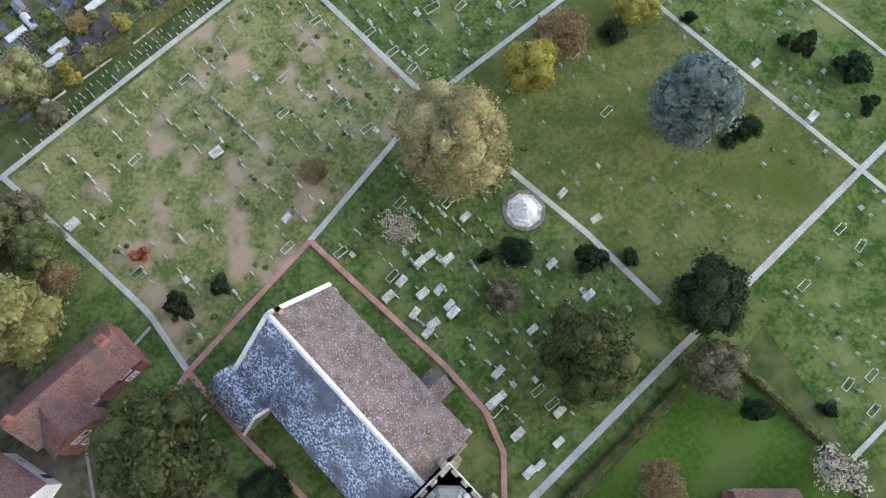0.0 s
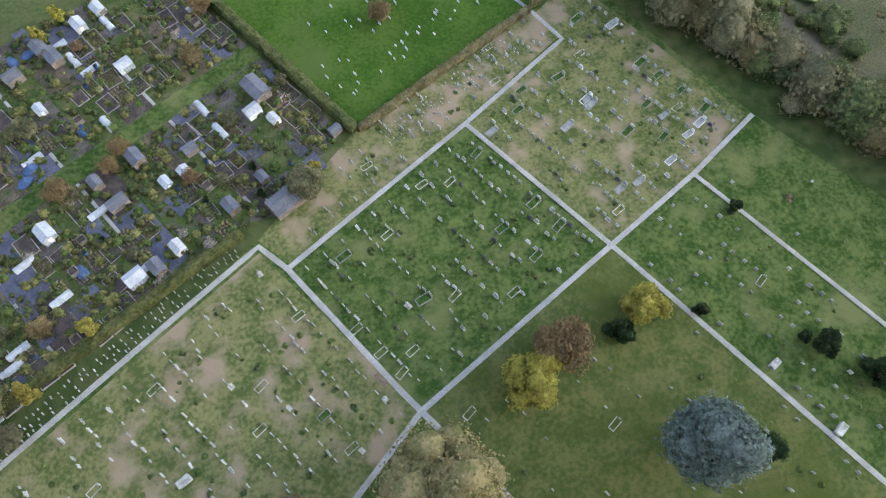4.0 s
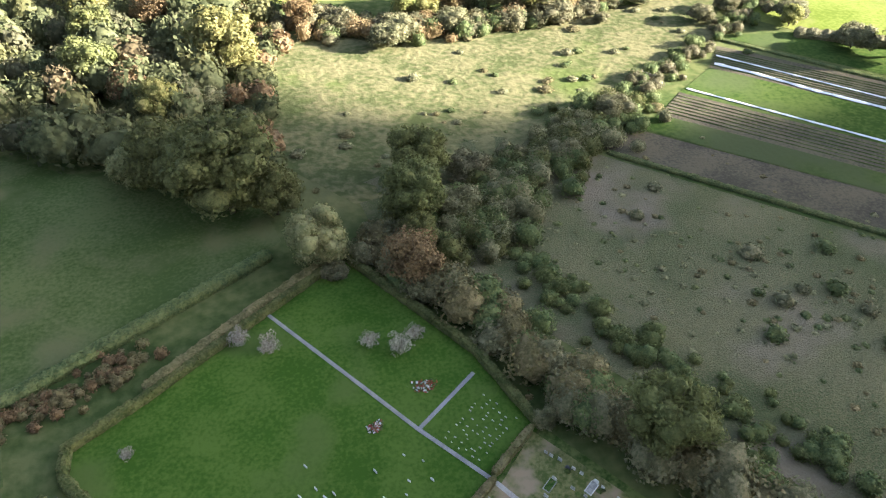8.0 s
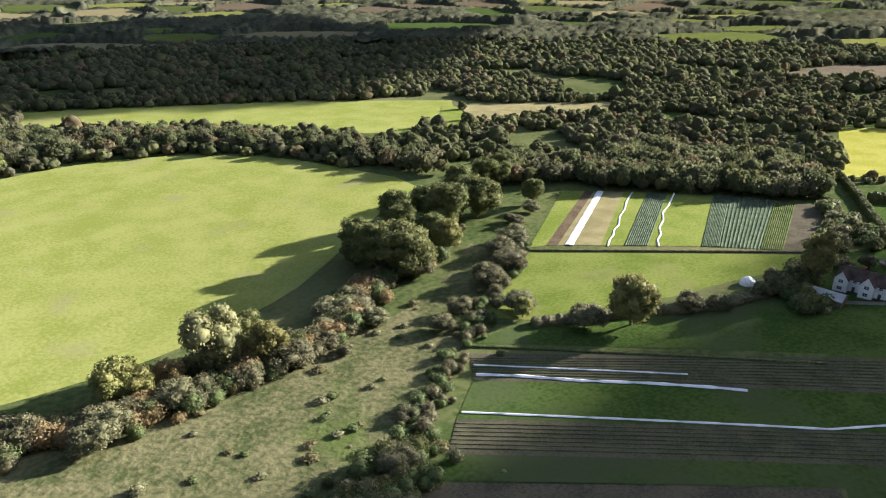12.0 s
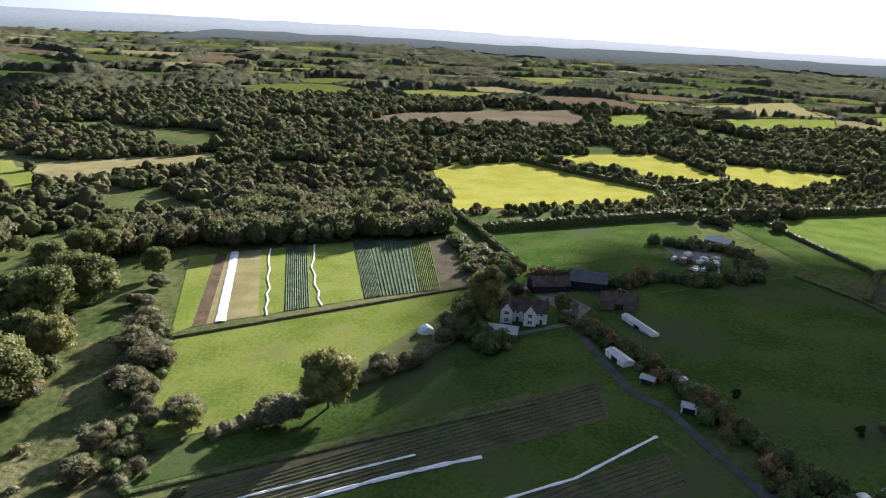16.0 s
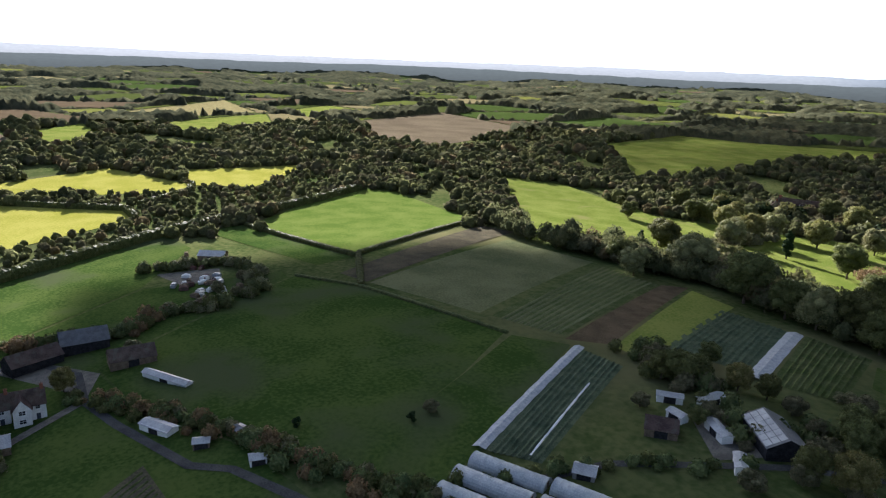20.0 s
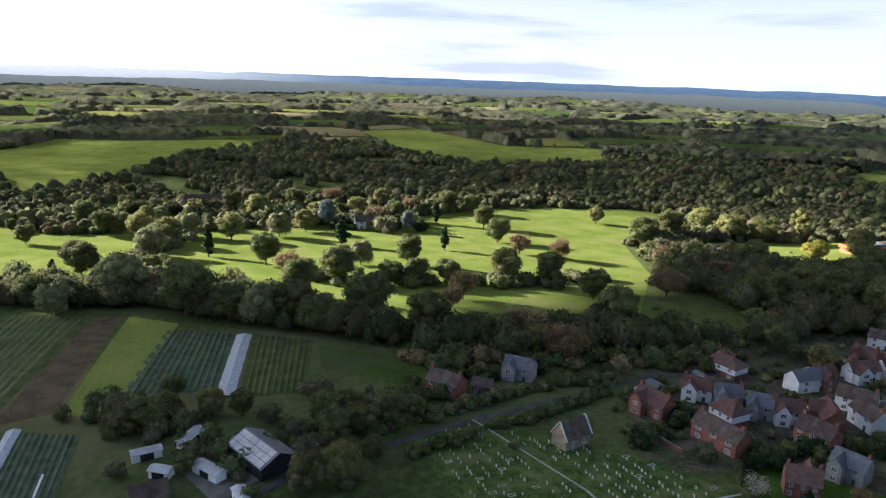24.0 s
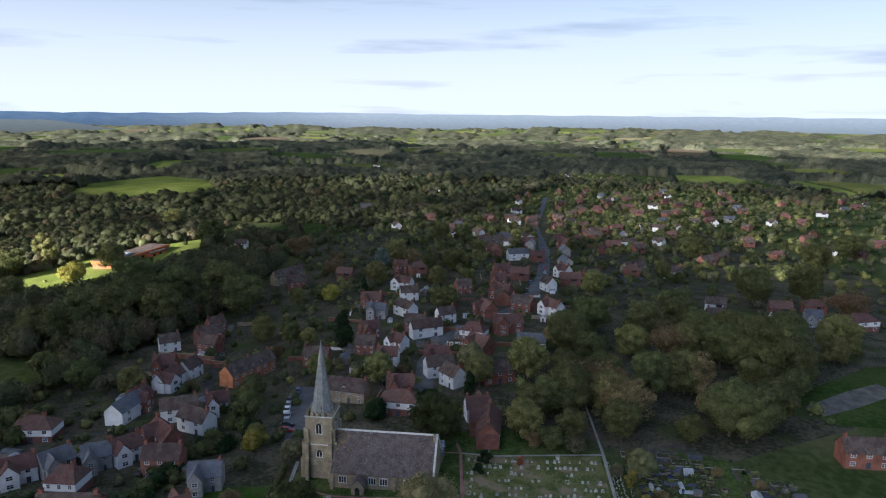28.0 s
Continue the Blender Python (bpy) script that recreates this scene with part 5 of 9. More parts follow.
def far_field_mat():
    """Grass, stubble and plough, one to a field."""
    m = material("far_field_ground", (0.05, 0.07, 0.02), (0.09, 0.10, 0.03), 0.01, 0.1, bump=0.0)
    n, l = m.node_tree.nodes, m.node_tree.links
    geo = n.new("ShaderNodeNewGeometry")
    ramp = n.new("ShaderNodeValToRGB")
    e = ramp.color_ramp.elements
    ramp.color_ramp.interpolation = "CONSTANT"
    for k, c in enumerate(((0.06, 0.09, 0.025), (0.11, 0.13, 0.035), (0.17, 0.18, 0.05), (0.22, 0.19, 0.10), (0.08, 0.10, 0.03), (0.13, 0.10, 0.065))):
        q = e[0] if k == 0 else e[1] if k == 1 else e.new(k / 6)
        q.position, q.color = k / 6, (*c, 1)
    l.new(geo.outputs["Random Per Island"], ramp.inputs[0])
    mx = n.new("ShaderNodeMix")
    mx.data_type, mx.blend_type = "RGBA", "MULTIPLY"
    mx.inputs["Factor"].default_value = 0.35
    tone = n.new("ShaderNodeTexNoise")
    tone.inputs["Scale"].default_value = 0.03
    l.new(geo.outputs["Position"], tone.inputs["Vector"])
    l.new(ramp.outputs[0], mx.inputs["A"])
    l.new(tone.outputs[0], mx.inputs["B"])
    l.new(mx.outputs["Result"], n["Principled BSDF"].inputs["Base Color"])
    return m


def far_canopy():
    """Woods and hedges far off: one uneven canopy sheet over a patchwork of fields."""
    r = np.random.default_rng(9)
    n = 1300
    rr = [1120.0]
    while rr[-1] < 4700:
        rr.append(rr[-1] * (1.011 if rr[-1] < 3000 else 1.03))
    a = np.arange(n) * math.tau / n
    R, A = np.meshgrid(rr, a, indexing="ij")
    R = R * (1 + r.uniform(-0.004, 0.004, R.shape))
    X, Y = 60 + R * np.sin(A), 100 + R * np.cos(A)
    cell = 250.0
    cx, cy = np.floor(X / cell).astype(int), np.floor(Y / (cell * 0.7)).astype(int)
    f1, f2, who = np.full(X.shape, 1e9), np.full(X.shape, 1e9), np.zeros(X.shape)
    for i in (-1, 0, 1):
        for j in (-1, 0, 1):
            gx, gy = cx + i, cy + j
            h1 = np.modf(np.abs(np.sin(gx * 127.1 + gy * 311.7) * 43758.5))[0]
            h2 = np.modf(np.abs(np.sin(gx * 269.5 + gy * 183.3) * 28001.8))[0]
            d = np.hypot(X - (gx + h1) * cell, Y - (gy + h2) * cell * 0.7)
            h3 = np.modf(np.abs(np.sin(gx * 419.2 + gy * 371.9) * 15731.7))[0]
            near = d < f1
            f2 = np.where(near, f1, np.minimum(f2, d))
            who = np.where(near, h3, who)
            f1 = np.where(near, d, f1)
    wood = (who < 0.34) | (f2 - f1 < 13 + R / 300)
    flat = in_fields(X.ravel(), Y.ravel()).reshape(X.shape)
    wood &= ~flat
    roll = 4 * np.sin(X / 61 + 2 * np.sin(Y / 83)) + 4 * np.sin(Y / 47 + X / 130)
    Z = height(X, Y) + np.where(wood, r.uniform(4, 13, X.shape) + roll, -4)
    v = np.stack([X, Y, Z], -1).reshape(-1, 3)
    i, j = np.meshgrid(np.arange(len(rr) - 1), np.arange(n), indexing="ij")
    q = np.stack([i * n + j, i * n + (j + 1) % n, (i + 1) * n + (j + 1) % n, (i + 1) * n + j], -1).reshape(-1, 4)
    keep = wood.ravel()[q].any(1)
    one = (who.ravel()[q] == who.ravel()[q[:, :1]]).all(1) & ~keep & ~flat.ravel()[q].any(1)
    u = v.copy()
    u[:, 2] = height(u[:, 0], u[:, 1]) + 1.2
    tagged(raw_mesh("far_fields", u, q[one], far_field_mat()), "distant patchwork of green and tan fields", "fields", kind="stuff")
    return tagged(raw_mesh("far_woodland", v, q[keep], "canopy"), "distant woods and hedgerows between small fields", "wood", kind="stuff")


far_canopy()

# hedges
for nm, line, w, h, mt in (
        ("clipped", [(-28, 138), (-27.5, 143), (-16, 149), (23, 172.5), (38, 140), (41.5, 122)], 1.6, 1.7, "hedge"),
        ("clipped", [(-28, 138), (-3, 97.5)], 1.8, 1.8, "hedge"), ("clipped", [(-2.5, 97.5), (31, 116.5)], 1.3, 1.3, "hedge_dry"), ("clipped", [(31, 117), (40, 122.5)], 1.3, 1.5, "hedge_dry"),
        ("field", [(-68, 58), (-22, 83.5)], 1.6, 1.6, "hedge"), ("field", [(-38, 155), (-13, 167), (9, 178)], 2.6, 2.0, "bramble"), ("field", [(-16, 150.5), (3, 162.5), (22, 173.5)], 2.2, 1.8, "hedge_dry"),
        ("lane", [(21, 6), (0, -6), (-8, -12)], 1.5, 1.6, "hedge"), ("lane", [(29, 7), (39.5, -9.5), (36, -20)], 1.2, 1.4, "hedge"),
        ("field", [(95, 190), (147, 121)], 1.6, 0.8, "bramble"), ("field", [(247, 274), (282, 226), (318, 179)], 1.2, 0.8, "scrub"), ("field", [(165, 238), (218, 148.5)], 1.5, 0.6, "bramble"),
        ("field", [(190, 230), (215, 209), (240, 187), (268, 176)], 5, 2.2, "scrub"), ("field", [(330, 22), (385, -5), (445, -127)], 3.0, 2.0, "hedge"), ("field", [(365, 38), (330, 22), (248, 7)], 1.8, 1.0, "bramble"),
        ("field", [(381, -2), (497, 17)], 3, 2.2, "hedge"), ("field", [(346, 159), (423, 190), (470, 212)], 4, 3.5, "hedge"), ("field", [(423, 186), (500, 64), (545, -35), (600, -120)], 7, 5, "hedge"),
        ("field", [(322, 176), (360, 182), (400, 195), (412, 206)], 4, 3, "hedge"), ("field", [(556, 71), (590, 71), (682, 183), (712, 186)], 5, 4, "hedge"), ("field", [(672, 4), (641, 15), (600, 60)], 5, 4, "hedge")):
    hedge("hedge", line, w, h, mt, {"clipped": "clipped green hedge round the memorial lawn", "field": "overgrown field hedge of mixed scrub", "lane": "trimmed hedge along the churchyard path"}[nm], seed=len(line) * 7 + int(w * 10), density=4.0 if h < 3 else 2.0, size=0.17 if h < 3 else 0.3)


def thicket(name, line, wide, n, r0, r1, mats, label, seed, tall=0.95, sprays=120, size=0.15):
    """Scrub along a line, joined."""
    r = np.random.default_rng(seed)
    line = densify(line, 2.0)
    i = r.integers(0, len(line) - 1, n)
    p = np.array(line)[i]
    for k, mt in enumerate(mats):
        s = np.arange(n) % len(mats) == k
        clumps(name, p[s, 0] + r.normal(0, wide / 2.5, s.sum()), p[s, 1] + r.normal(0, wide / 2.5, s.sum()), r.uniform(r0, r1, s.sum()), mt, label, tall, seed=seed + k, sprays=sprays, size=size, category="scrub")


thicket("bank_scrub", [(57, 160), (62, 140), (69, 122), (78, 105), (90, 86)], 6, 110, 0.9, 2.0, ("bramble", "hedge"), "low brambles spreading from the bank", 40, 0.7, 200, 0.1)
thicket("bank_scrub", [(28, 172), (44, 147), (50, 124), (61, 104), (75, 86), (92, 60), (106, 36)], 5.5, 230, 1.9, 4.2, ("scrub", "bramble", "hedge_dry"), "tangled brown scrub along a dark ditch", 41, sprays=330, size=0.075)
thicket("bank_scrub", [(40, 172), (52, 170), (62, 182), (80, 192), (100, 205), (112, 208)], 12, 260, 1.3, 3.2, ("bramble", "scrub", "hedge"), "brambles and thorn scrub", 42, sprays=330, size=0.075)
thicket("ditch_scrub", [(20, 312), (50, 290), (75, 278), (105, 275), (140, 278), (165, 290), (190, 300), (220, 300)], 10, 260, 1.8, 4.2, ("scrub", "autumn", "bramble"), "hedgerow scrub along the pasture", 43, sprays=330, size=0.075)
thicket("ditch_scrub", [(80, 190), (112, 210), (150, 232), (190, 250), (225, 270), (250, 282)], 7, 170, 1.0, 2.4, ("bramble", "scrub"), "bramble hedge beside the rows", 44, sprays=330, size=0.075)
thicket("ditch_scrub", [(20, 300), (60, 290), (90, 277)], 7, 70, 1.4, 3.0, ("olive", "scrub", "autumn"), "russet hedgerow scrub", 45, sprays=330, size=0.075)
thicket("lane_scrub", [(285, 140), (262, 124), (235, 108), (205, 95), (180, 90), (165, 70)], 5, 120, 1.2, 2.5, ("hedge", "bramble", "autumn"), "dark scrub along the farm lane", 46)
thicket("lane_scrub", [(278, 131), (258, 119), (240, 108), (222, 99), (200, 91), (182, 82), (160, 66)], 2.2, 110, 1.0, 2.1, ("hedge", "bramble", "scrub"), "dark hedge along the farm lane", 57)
thicket("lane_scrub", [(150, 16), (165, 34), (176, 56), (190, 88)], 2.5, 50, 1.0, 2.2, ("hedge", "bramble"), "dark hedge along the farm lane", 58)
thicket("field_scrub", [(325, 176), (360, 183), (398, 198), (350, 170), (338, 160)], 6, 90, 1.6, 3.4, ("hedge", "bramble", "scrub"), "dark hedge between the crop strips and farm pasture", 59)
thicket("dead_bracken", [(-38, 152), (-26, 154), (-14, 160)], 4, 90, 0.5, 1.1, ("autumn", "hedge_dry"), "rust-brown dead bracken beside the hedge", 48)
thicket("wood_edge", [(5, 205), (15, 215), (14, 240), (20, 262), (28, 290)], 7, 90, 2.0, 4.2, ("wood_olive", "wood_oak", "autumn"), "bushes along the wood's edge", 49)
thicket("garden_scrub", [(215, -20), (190, -15), (165, 0), (150, -5), (140, -30), (120, -50)], 12, 120, 1.2, 3.2, ("hedge", "bramble", "scrub"), "shrubs round the small yard", 47)
thicket("park_scrub", [(274, -129), (300, -180), (322, -235), (345, -300)], 14, 70, 3.0, 6.5, ("scrub", "hedge_dry", "oak"), "grey thorn and willow scrub across the park", 51)
thicket("park_scrub", [(190, -360), (230, -395), (290, -380), (350, -400), (420, -380)], 34, 120, 3.0, 7.5, ("oak", "olive", "scrub", "yew"), "mixed garden trees round a large house", 52)
thicket("park_scrub", [(205, -190), (165, -195), (130, -200), (85, -215), (55, -235)], 10, 60, 2.2, 5.0, ("hedge", "scrub", "oak"), "belt of rounded bushes in the park", 53)
thicket("park_scrub", [(10, -290), (0, -350), (-20, -410), (-60, -430)], 20, 60, 3.0, 7.0, ("oak", "olive", "hedge"), "clump of broad trees at the park's edge", 54)
thicket("meadow_tussock", [(30, 205), (60, 225), (95, 240), (130, 250), (170, 262)], 40, 60, 0.6, 2.2, ("bramble", "scrub", "hedge_dry"), "low tussocks and bramble patches in wet meadow", 55, 0.4)
thicket("meadow_tussock", [(108, 78), (122, 105), (100, 130), (84, 160), (60, 190), (50, 178)], 44, 420, 0.35, 0.9, ("bramble", "scrub", "hedge_dry"), "low tussocks in rough pasture", 56, 0.3, 40, 0.3)
thicket("meadow_tussock", [(112, 112), (88, 152)], 26, 14, 1.0, 2.2, ("bramble", "scrub"), "low bramble patches in rough pasture", 86, 0.5)

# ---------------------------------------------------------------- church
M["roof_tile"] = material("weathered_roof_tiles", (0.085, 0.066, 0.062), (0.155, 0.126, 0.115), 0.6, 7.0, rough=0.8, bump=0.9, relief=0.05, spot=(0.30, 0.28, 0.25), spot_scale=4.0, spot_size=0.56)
# slates and lichen tinted blue, the sky's reflection put into their colour
M["roof_slate"] = material("sky_tinted_lichened_slates", (0.035, 0.042, 0.06), (0.075, 0.085, 0.11), 0.5, 6.0, rough=0.34, bump=0.7, relief=0.04, spot=(0.38, 0.45, 0.53), spot_scale=3.0, spot_size=0.46, spec=0.5, spot_mask=(0.22, 0.38))
M["lichen"] = material("orange_lichen", (0.42, 0.24, 0.03), (0.6, 0.38, 0.06), 0.8, 5.0, bump=0.6, spot=(0.16, 0.13, 0.11), spot_scale=1.8, spot_size=0.5)
M["coping"] = material("pale_coping_stone", (0.45, 0.44, 0.40), (0.66, 0.65, 0.60), 0.8, 5.0, bump=0.4)
M["shingle"] = material("grey_oak_shingles", (0.17, 0.17, 0.155), (0.29, 0.285, 0.26), 1.0, 8.0, bump=0.9, relief=0.04)
M["glass"] = material("dark_window_glass", (0.02, 0.022, 0.025), (0.04, 0.042, 0.05), 1.0, 3.0, rough=0.08, bump=0.0, spec=0.6)
M["iron"] = material("dark_iron", (0.03, 0.03, 0.03), (0.06, 0.06, 0.06), 2.0, 9.0, rough=0.6, metal=0.6)
CH = pose(-20.65, 13.1, hz(-20, 13) - 0.15, 0, 0, 31.3)


def gable_walls(bm, x0, x1, y0, y1, eave, ridge):
    """Walls with a gable at each end of y, as one closed body."""
    m = (x0 + x1) / 2
    prism(bm, [(x0, 0), (x1, 0), (x1, eave), (m, ridge), (x0, eave)], y0, y1)
    return bm


def slope(bm, xe, ze, xr, zr, y0, y1, t=0.22, courses=1, step=0.035):
    """A roof slope from eave to ridge, laid in courses that overlap."""
    for k in range(courses):
        a, b = k / courses, (k + 1) / courses
        p = (xe + (xr - xe) * a, ze + (zr - ze) * a)
        q = (xe + (xr - xe) * b, ze + (zr - ze) * b)
        n = Vector((-(zr - ze), 0, xr - xe)).normalized()
        if n.z < 0:
            n = -n
        lift = step if courses > 1 else 0
        prism(bm, [p, (p[0] + n.x * (t + lift), p[1] + n.z * (t + lift)), (q[0] + n.x * t, q[1] + n.z * t), q], y0, y1)
    return bm


def lancets(parent, x, y, z, wide, tall, count, side):
    """A stone window of pointed lights: frame with dark panes set back in it. side: +1 or -1 along x."""
    bm = bmesh.new()
    w = wide / count
    d = 0.10 * side
    box(bm, min(x, x + d), max(x, x + d), y - wide / 2 - 0.15, y + wide / 2 + 0.15, z - 0.15, z)
    for k in range(count + 1):
        yy = y - wide / 2 + k * w
        box(bm, min(x, x + d), max(x, x + d), yy - 0.07, yy + 0.07, z, z + tall)
    for k in range(count):
        c = y - wide / 2 + (k + 0.5) * w
        prism(bm, [(x, z + tall - 0.05), (x + d, z + tall - 0.05), (x + d, z + tall + 0.18), (x, z + tall + 0.18)], c - w / 2, c + w / 2)
    win = part("window", bm, "coping", parent, "stone-framed window of pointed lights")
    for k in range(count):
        c = y - wide / 2 + (k + 0.5) * w
        part("pane", boxes((min(x, x + d * 0.4), max(x, x + d * 0.4), c - w / 2 + 0.07, c + w / 2 - 0.07, z, z + tall - 0.05)), "glass", win)
    return win


def build_church():
    root = new("church")
    root.matrix_world = CH
    N0, N1, HW, EV, RG = -13.0, 13.0, 7.2, 4.5, 12.0
    bm = bmesh.new()
    gable_walls(bm, -HW, HW, N0, N1, EV, RG - 0.15)
    part("nave_wall", bm, "stone", root)
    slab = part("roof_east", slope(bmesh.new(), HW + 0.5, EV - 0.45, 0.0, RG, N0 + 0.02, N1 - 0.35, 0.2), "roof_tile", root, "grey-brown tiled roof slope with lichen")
    for k in range(34):
        e, f = k / 34, (k + 1) / 34
        xe, ze = (HW + 0.5) * (1 - e), (EV - 0.45) * (1 - e) + RG * e
        xr, zr = (HW + 0.5) * (1 - f), (EV - 0.45) * (1 - f) + RG * f
        part("tile_course", slope(bmesh.new(), xe, ze + 0.05, xr, zr, N0 + 0.03, N1 - 0.36, 0.23), "roof_tile", slab)
    slab = part("roof_west", slope(bmesh.new(), -HW - 0.5, EV - 0.45, 0.0, RG, N0 + 0.02, N1 - 0.35, 0.2), "roof_slate", root, "slate roof slope with white lichen, sky blue put into its colour")
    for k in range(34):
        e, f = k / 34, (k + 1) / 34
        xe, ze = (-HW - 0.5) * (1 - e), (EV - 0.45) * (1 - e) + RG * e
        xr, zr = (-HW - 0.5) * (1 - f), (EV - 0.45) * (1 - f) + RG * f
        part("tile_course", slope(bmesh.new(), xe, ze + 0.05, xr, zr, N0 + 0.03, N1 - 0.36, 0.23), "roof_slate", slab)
    part("ridge_cap", prism(bmesh.new(), [(-0.32, RG + 0.1), (0, RG + 0.45), (0.32, RG + 0.1)], N0, N1 - 0.3), "coping", root, "pale lichened ridge")
    bm = bmesh.new()
    for s in (-1, 1):
        slope(bm, s * (HW + 0.6), EV - 0.3, 0.0, RG + 0.25, N1 - 0.4, N1 + 0.12, 0.3)
    part("gable_coping", bm, "coping", root)
    part("roof_joint", slope(bmesh.new(), HW + 0.5, EV - 0.2, 0, RG + 0.27, -4.36, -4.26, 0.05), "coping", root, "thin pale joint up the roof slope")
    part("chimney", boxes((0.9, 1.5, N1 - 1.0, N1 - 0.4, RG - 1.5, RG + 1.1), (0.82, 1.58, N1 - 1.08, N1 - 0.32, RG + 0.9, RG + 1.1)), "stone", root)
    bm = bmesh.new()
    r = np.random.default_rng(3)
    for k in range(60):
        a = abs(r.normal(0, 0.22))
        y = N0 + 0.1 + abs(r.normal(0, 1.3))
        x, z = (HW + 0.5) * a, RG - (RG - EV + 0.45) * a
        q = 0.25 + r.random() * 0.4
        slope(bm, x + q * 0.6, z - q * 0.6 * 1.03 + 0.22, x, z + 0.22, y, y + q, 0.08)
    part("lichen_patch", bm, "lichen", root, "orange lichen on the tiles by the tower")
    for s in (1, -1):
        for y in (-10.0, -2.5, 0.4, 6.3, 9.5):
            lancets(root, s * HW, y, 1.5, 1.9, 1.7, 3, s)
        bm = bmesh.new()
        for y in (-12.6, 3.2, 12.5):
            prism(bm, [(s * HW, 0), (s * (HW + 1.0), 0), (s * (HW + 1.0), 1.9), (s * (HW + 0.6), 2.4), (s * (HW + 0.6), 3.1), (s * HW, 3.9)], y - 0.35, y + 0.35)
        part("buttress", bm, "stone", root)
    # south-east porch
    bm = bmesh.new()
    pm = Matrix.Rotation(radians(90), 4, "Z")
    gable_walls(bm, -7.1, -4.1, -HW - 3.0, -HW + 0.3, 2.5, 4.3)
    bm.transform(pm)
    porch = part("porch", bm, "stone", root, "gabled stone porch with a dark arch")
    bm = bmesh.new()
    for s in (-1, 1):
        slope(bm, -5.6 + s * 1.8, 2.25, -5.6, 4.35, -HW - 3.25, -HW + 0.6, 0.14, 8)
    bm.transform(pm)
    part("porch_roof", bm, "roof_tile", porch)
    part("arch", boxes((HW + 2.98, HW + 3.03, -6.2, -5.0, 0.05, 1.7), (HW + 2.98, HW + 3.03, -5.95, -5.25, 1.7, 2.05)), "glass", porch)
    # vestry wing on the other side
    bm = bmesh.new()
    gable_walls(bm, -11.6, -7.3, 6.6, 13.4, 3.2, 5.8)
    v = part("vestry_wall", bm, "stone", root)
    bm = bmesh.new()
    for s in (-1, 1):
        slope(bm, -9.45 + s * 2.55, 2.95, -9.45, 5.9, 6.4, 13.7, 0.16, 12)
    part("vestry_roof", bm, "roof_slate", v)
    bm = bmesh.new()
    for s in (-1, 1):
        slope(bm, -9.45 + s * 2.65, 3.0, -9.45, 6.1, 6.1, 6.45, 0.2)
    part("vestry_coping", bm, "coping", v)
    part("link", boxes((-7.5, -6.9, 8.0, 12.0, 0, 4.0)), "stone", v)
    # tower with battlements
    TY, TH, H = -16.9, 3.5, 17.0
    part("tower_wall", boxes((-TH, TH, TY - TH, TY + TH, 0, H)), "stone", root, "weathered sandstone tower")
    bm = boxes((-TH - 0.15, TH + 0.15, TY - TH - 0.15, TY + TH + 0.15, H - 0.25, H), (-TH - 0.12, TH + 0.12, TY - TH - 0.12, TY + TH + 0.12, 9.2, 9.45))
    part("string_course", bm, "coping", root)
    bm = bmesh.new()
    for k in range(5):
        a = -TH + k * 2 * TH / 4.99
        for s in (-1, 1):
            box(bm, a - 0.02, a + 0.82 if k < 4 else TH, TY + s * (TH - 0.2) - 0.2, TY + s * (TH - 0.2) + 0.2, H, H + 0.95)
            box(bm, s * (TH - 0.2) - 0.2, s * (TH - 0.2) + 0.2, TY + a, TY + min(a + 0.8, TH), H, H + 0.95)
    part("battlement", bm, "stone", root)
    for sx in (-1, 1):
        for sy in (-1, 1):
            bm = bmesh.new()
            for h, o in ((5.5, 1.5), (10.0, 1.0), (13.5, 0.55)):
                box(bm, sx * TH - 0.45 if sx > 0 else -TH - o, sx * TH + o if sx > 0 else -TH + 0.45, TY + sy * TH - (0.95 if sy > 0 else 0), TY + sy * TH + (0.95 if sy < 0 else 0), 0, h)
                box(bm, sx * TH - (0.95 if sx > 0 else 0), sx * TH + (0.95 if sx < 0 else 0), TY + sy * TH - (0.45 if sy > 0 else o), TY + sy * TH + (o if sy > 0 else 0.45), 0, h - 0.01)
            part("tower_buttress", bm, "stone", root)
    for a in range(4):
        rot = Matrix.Translation((0, TY, 0)) @ Matrix.Rotation(a * math.pi / 2, 4, "Z")
        for z, h in ((12.3, 2.3), (6.0, 1.3)):
            bm = boxes((TH, TH + 0.06, -0.75, 0.75, z, z + h), (TH, TH + 0.06, -0.45, 0.45, z + h, z + h + 0.45))
            bm.transform(rot)
            lou = part("louvre_opening", bm, "glass", root)
            bm = boxes((TH + 0.02, TH + 0.12, -0.85, -0.72, z, z + h), (TH + 0.02, TH + 0.12, 0.72, 0.85, z, z + h), (TH + 0.02, TH + 0.12, -0.06, 0.06, z, z + h), (TH + 0.02, TH + 0.15, -0.9, 0.9, z - 0.14, z))
            bm.transform(rot)
            part("mullion", bm, "coping", lou)
    bm = bmesh.new()
    prof = [(H + 0.1, 3.15), (H + 1.0, 2.75), (H + 3.0, 2.25)]
    prof += [(H + 3.0 + k * 16.0 / 24, 2.25 * (1 - k / 24) + 0.05) for k in range(1, 25)]
    rings = []
    for z, q in prof:
        rings.append([bm.verts.new((q * math.cos((k + 0.5) * math.tau / 8), TY + q * math.sin((k + 0.5) * math.tau / 8), z)) for k in range(8)])
    for a, b in zip(rings, rings[1:]):
        for k in range(8):
            bm.faces.new((a[k], a[(k + 1) % 8], b[(k + 1) % 8], b[k]))
    bm.faces.new(rings[-1])
    part("spire", bm, "shingle", root, "tall slender shingled octagonal spire")
    bm = bmesh.new()
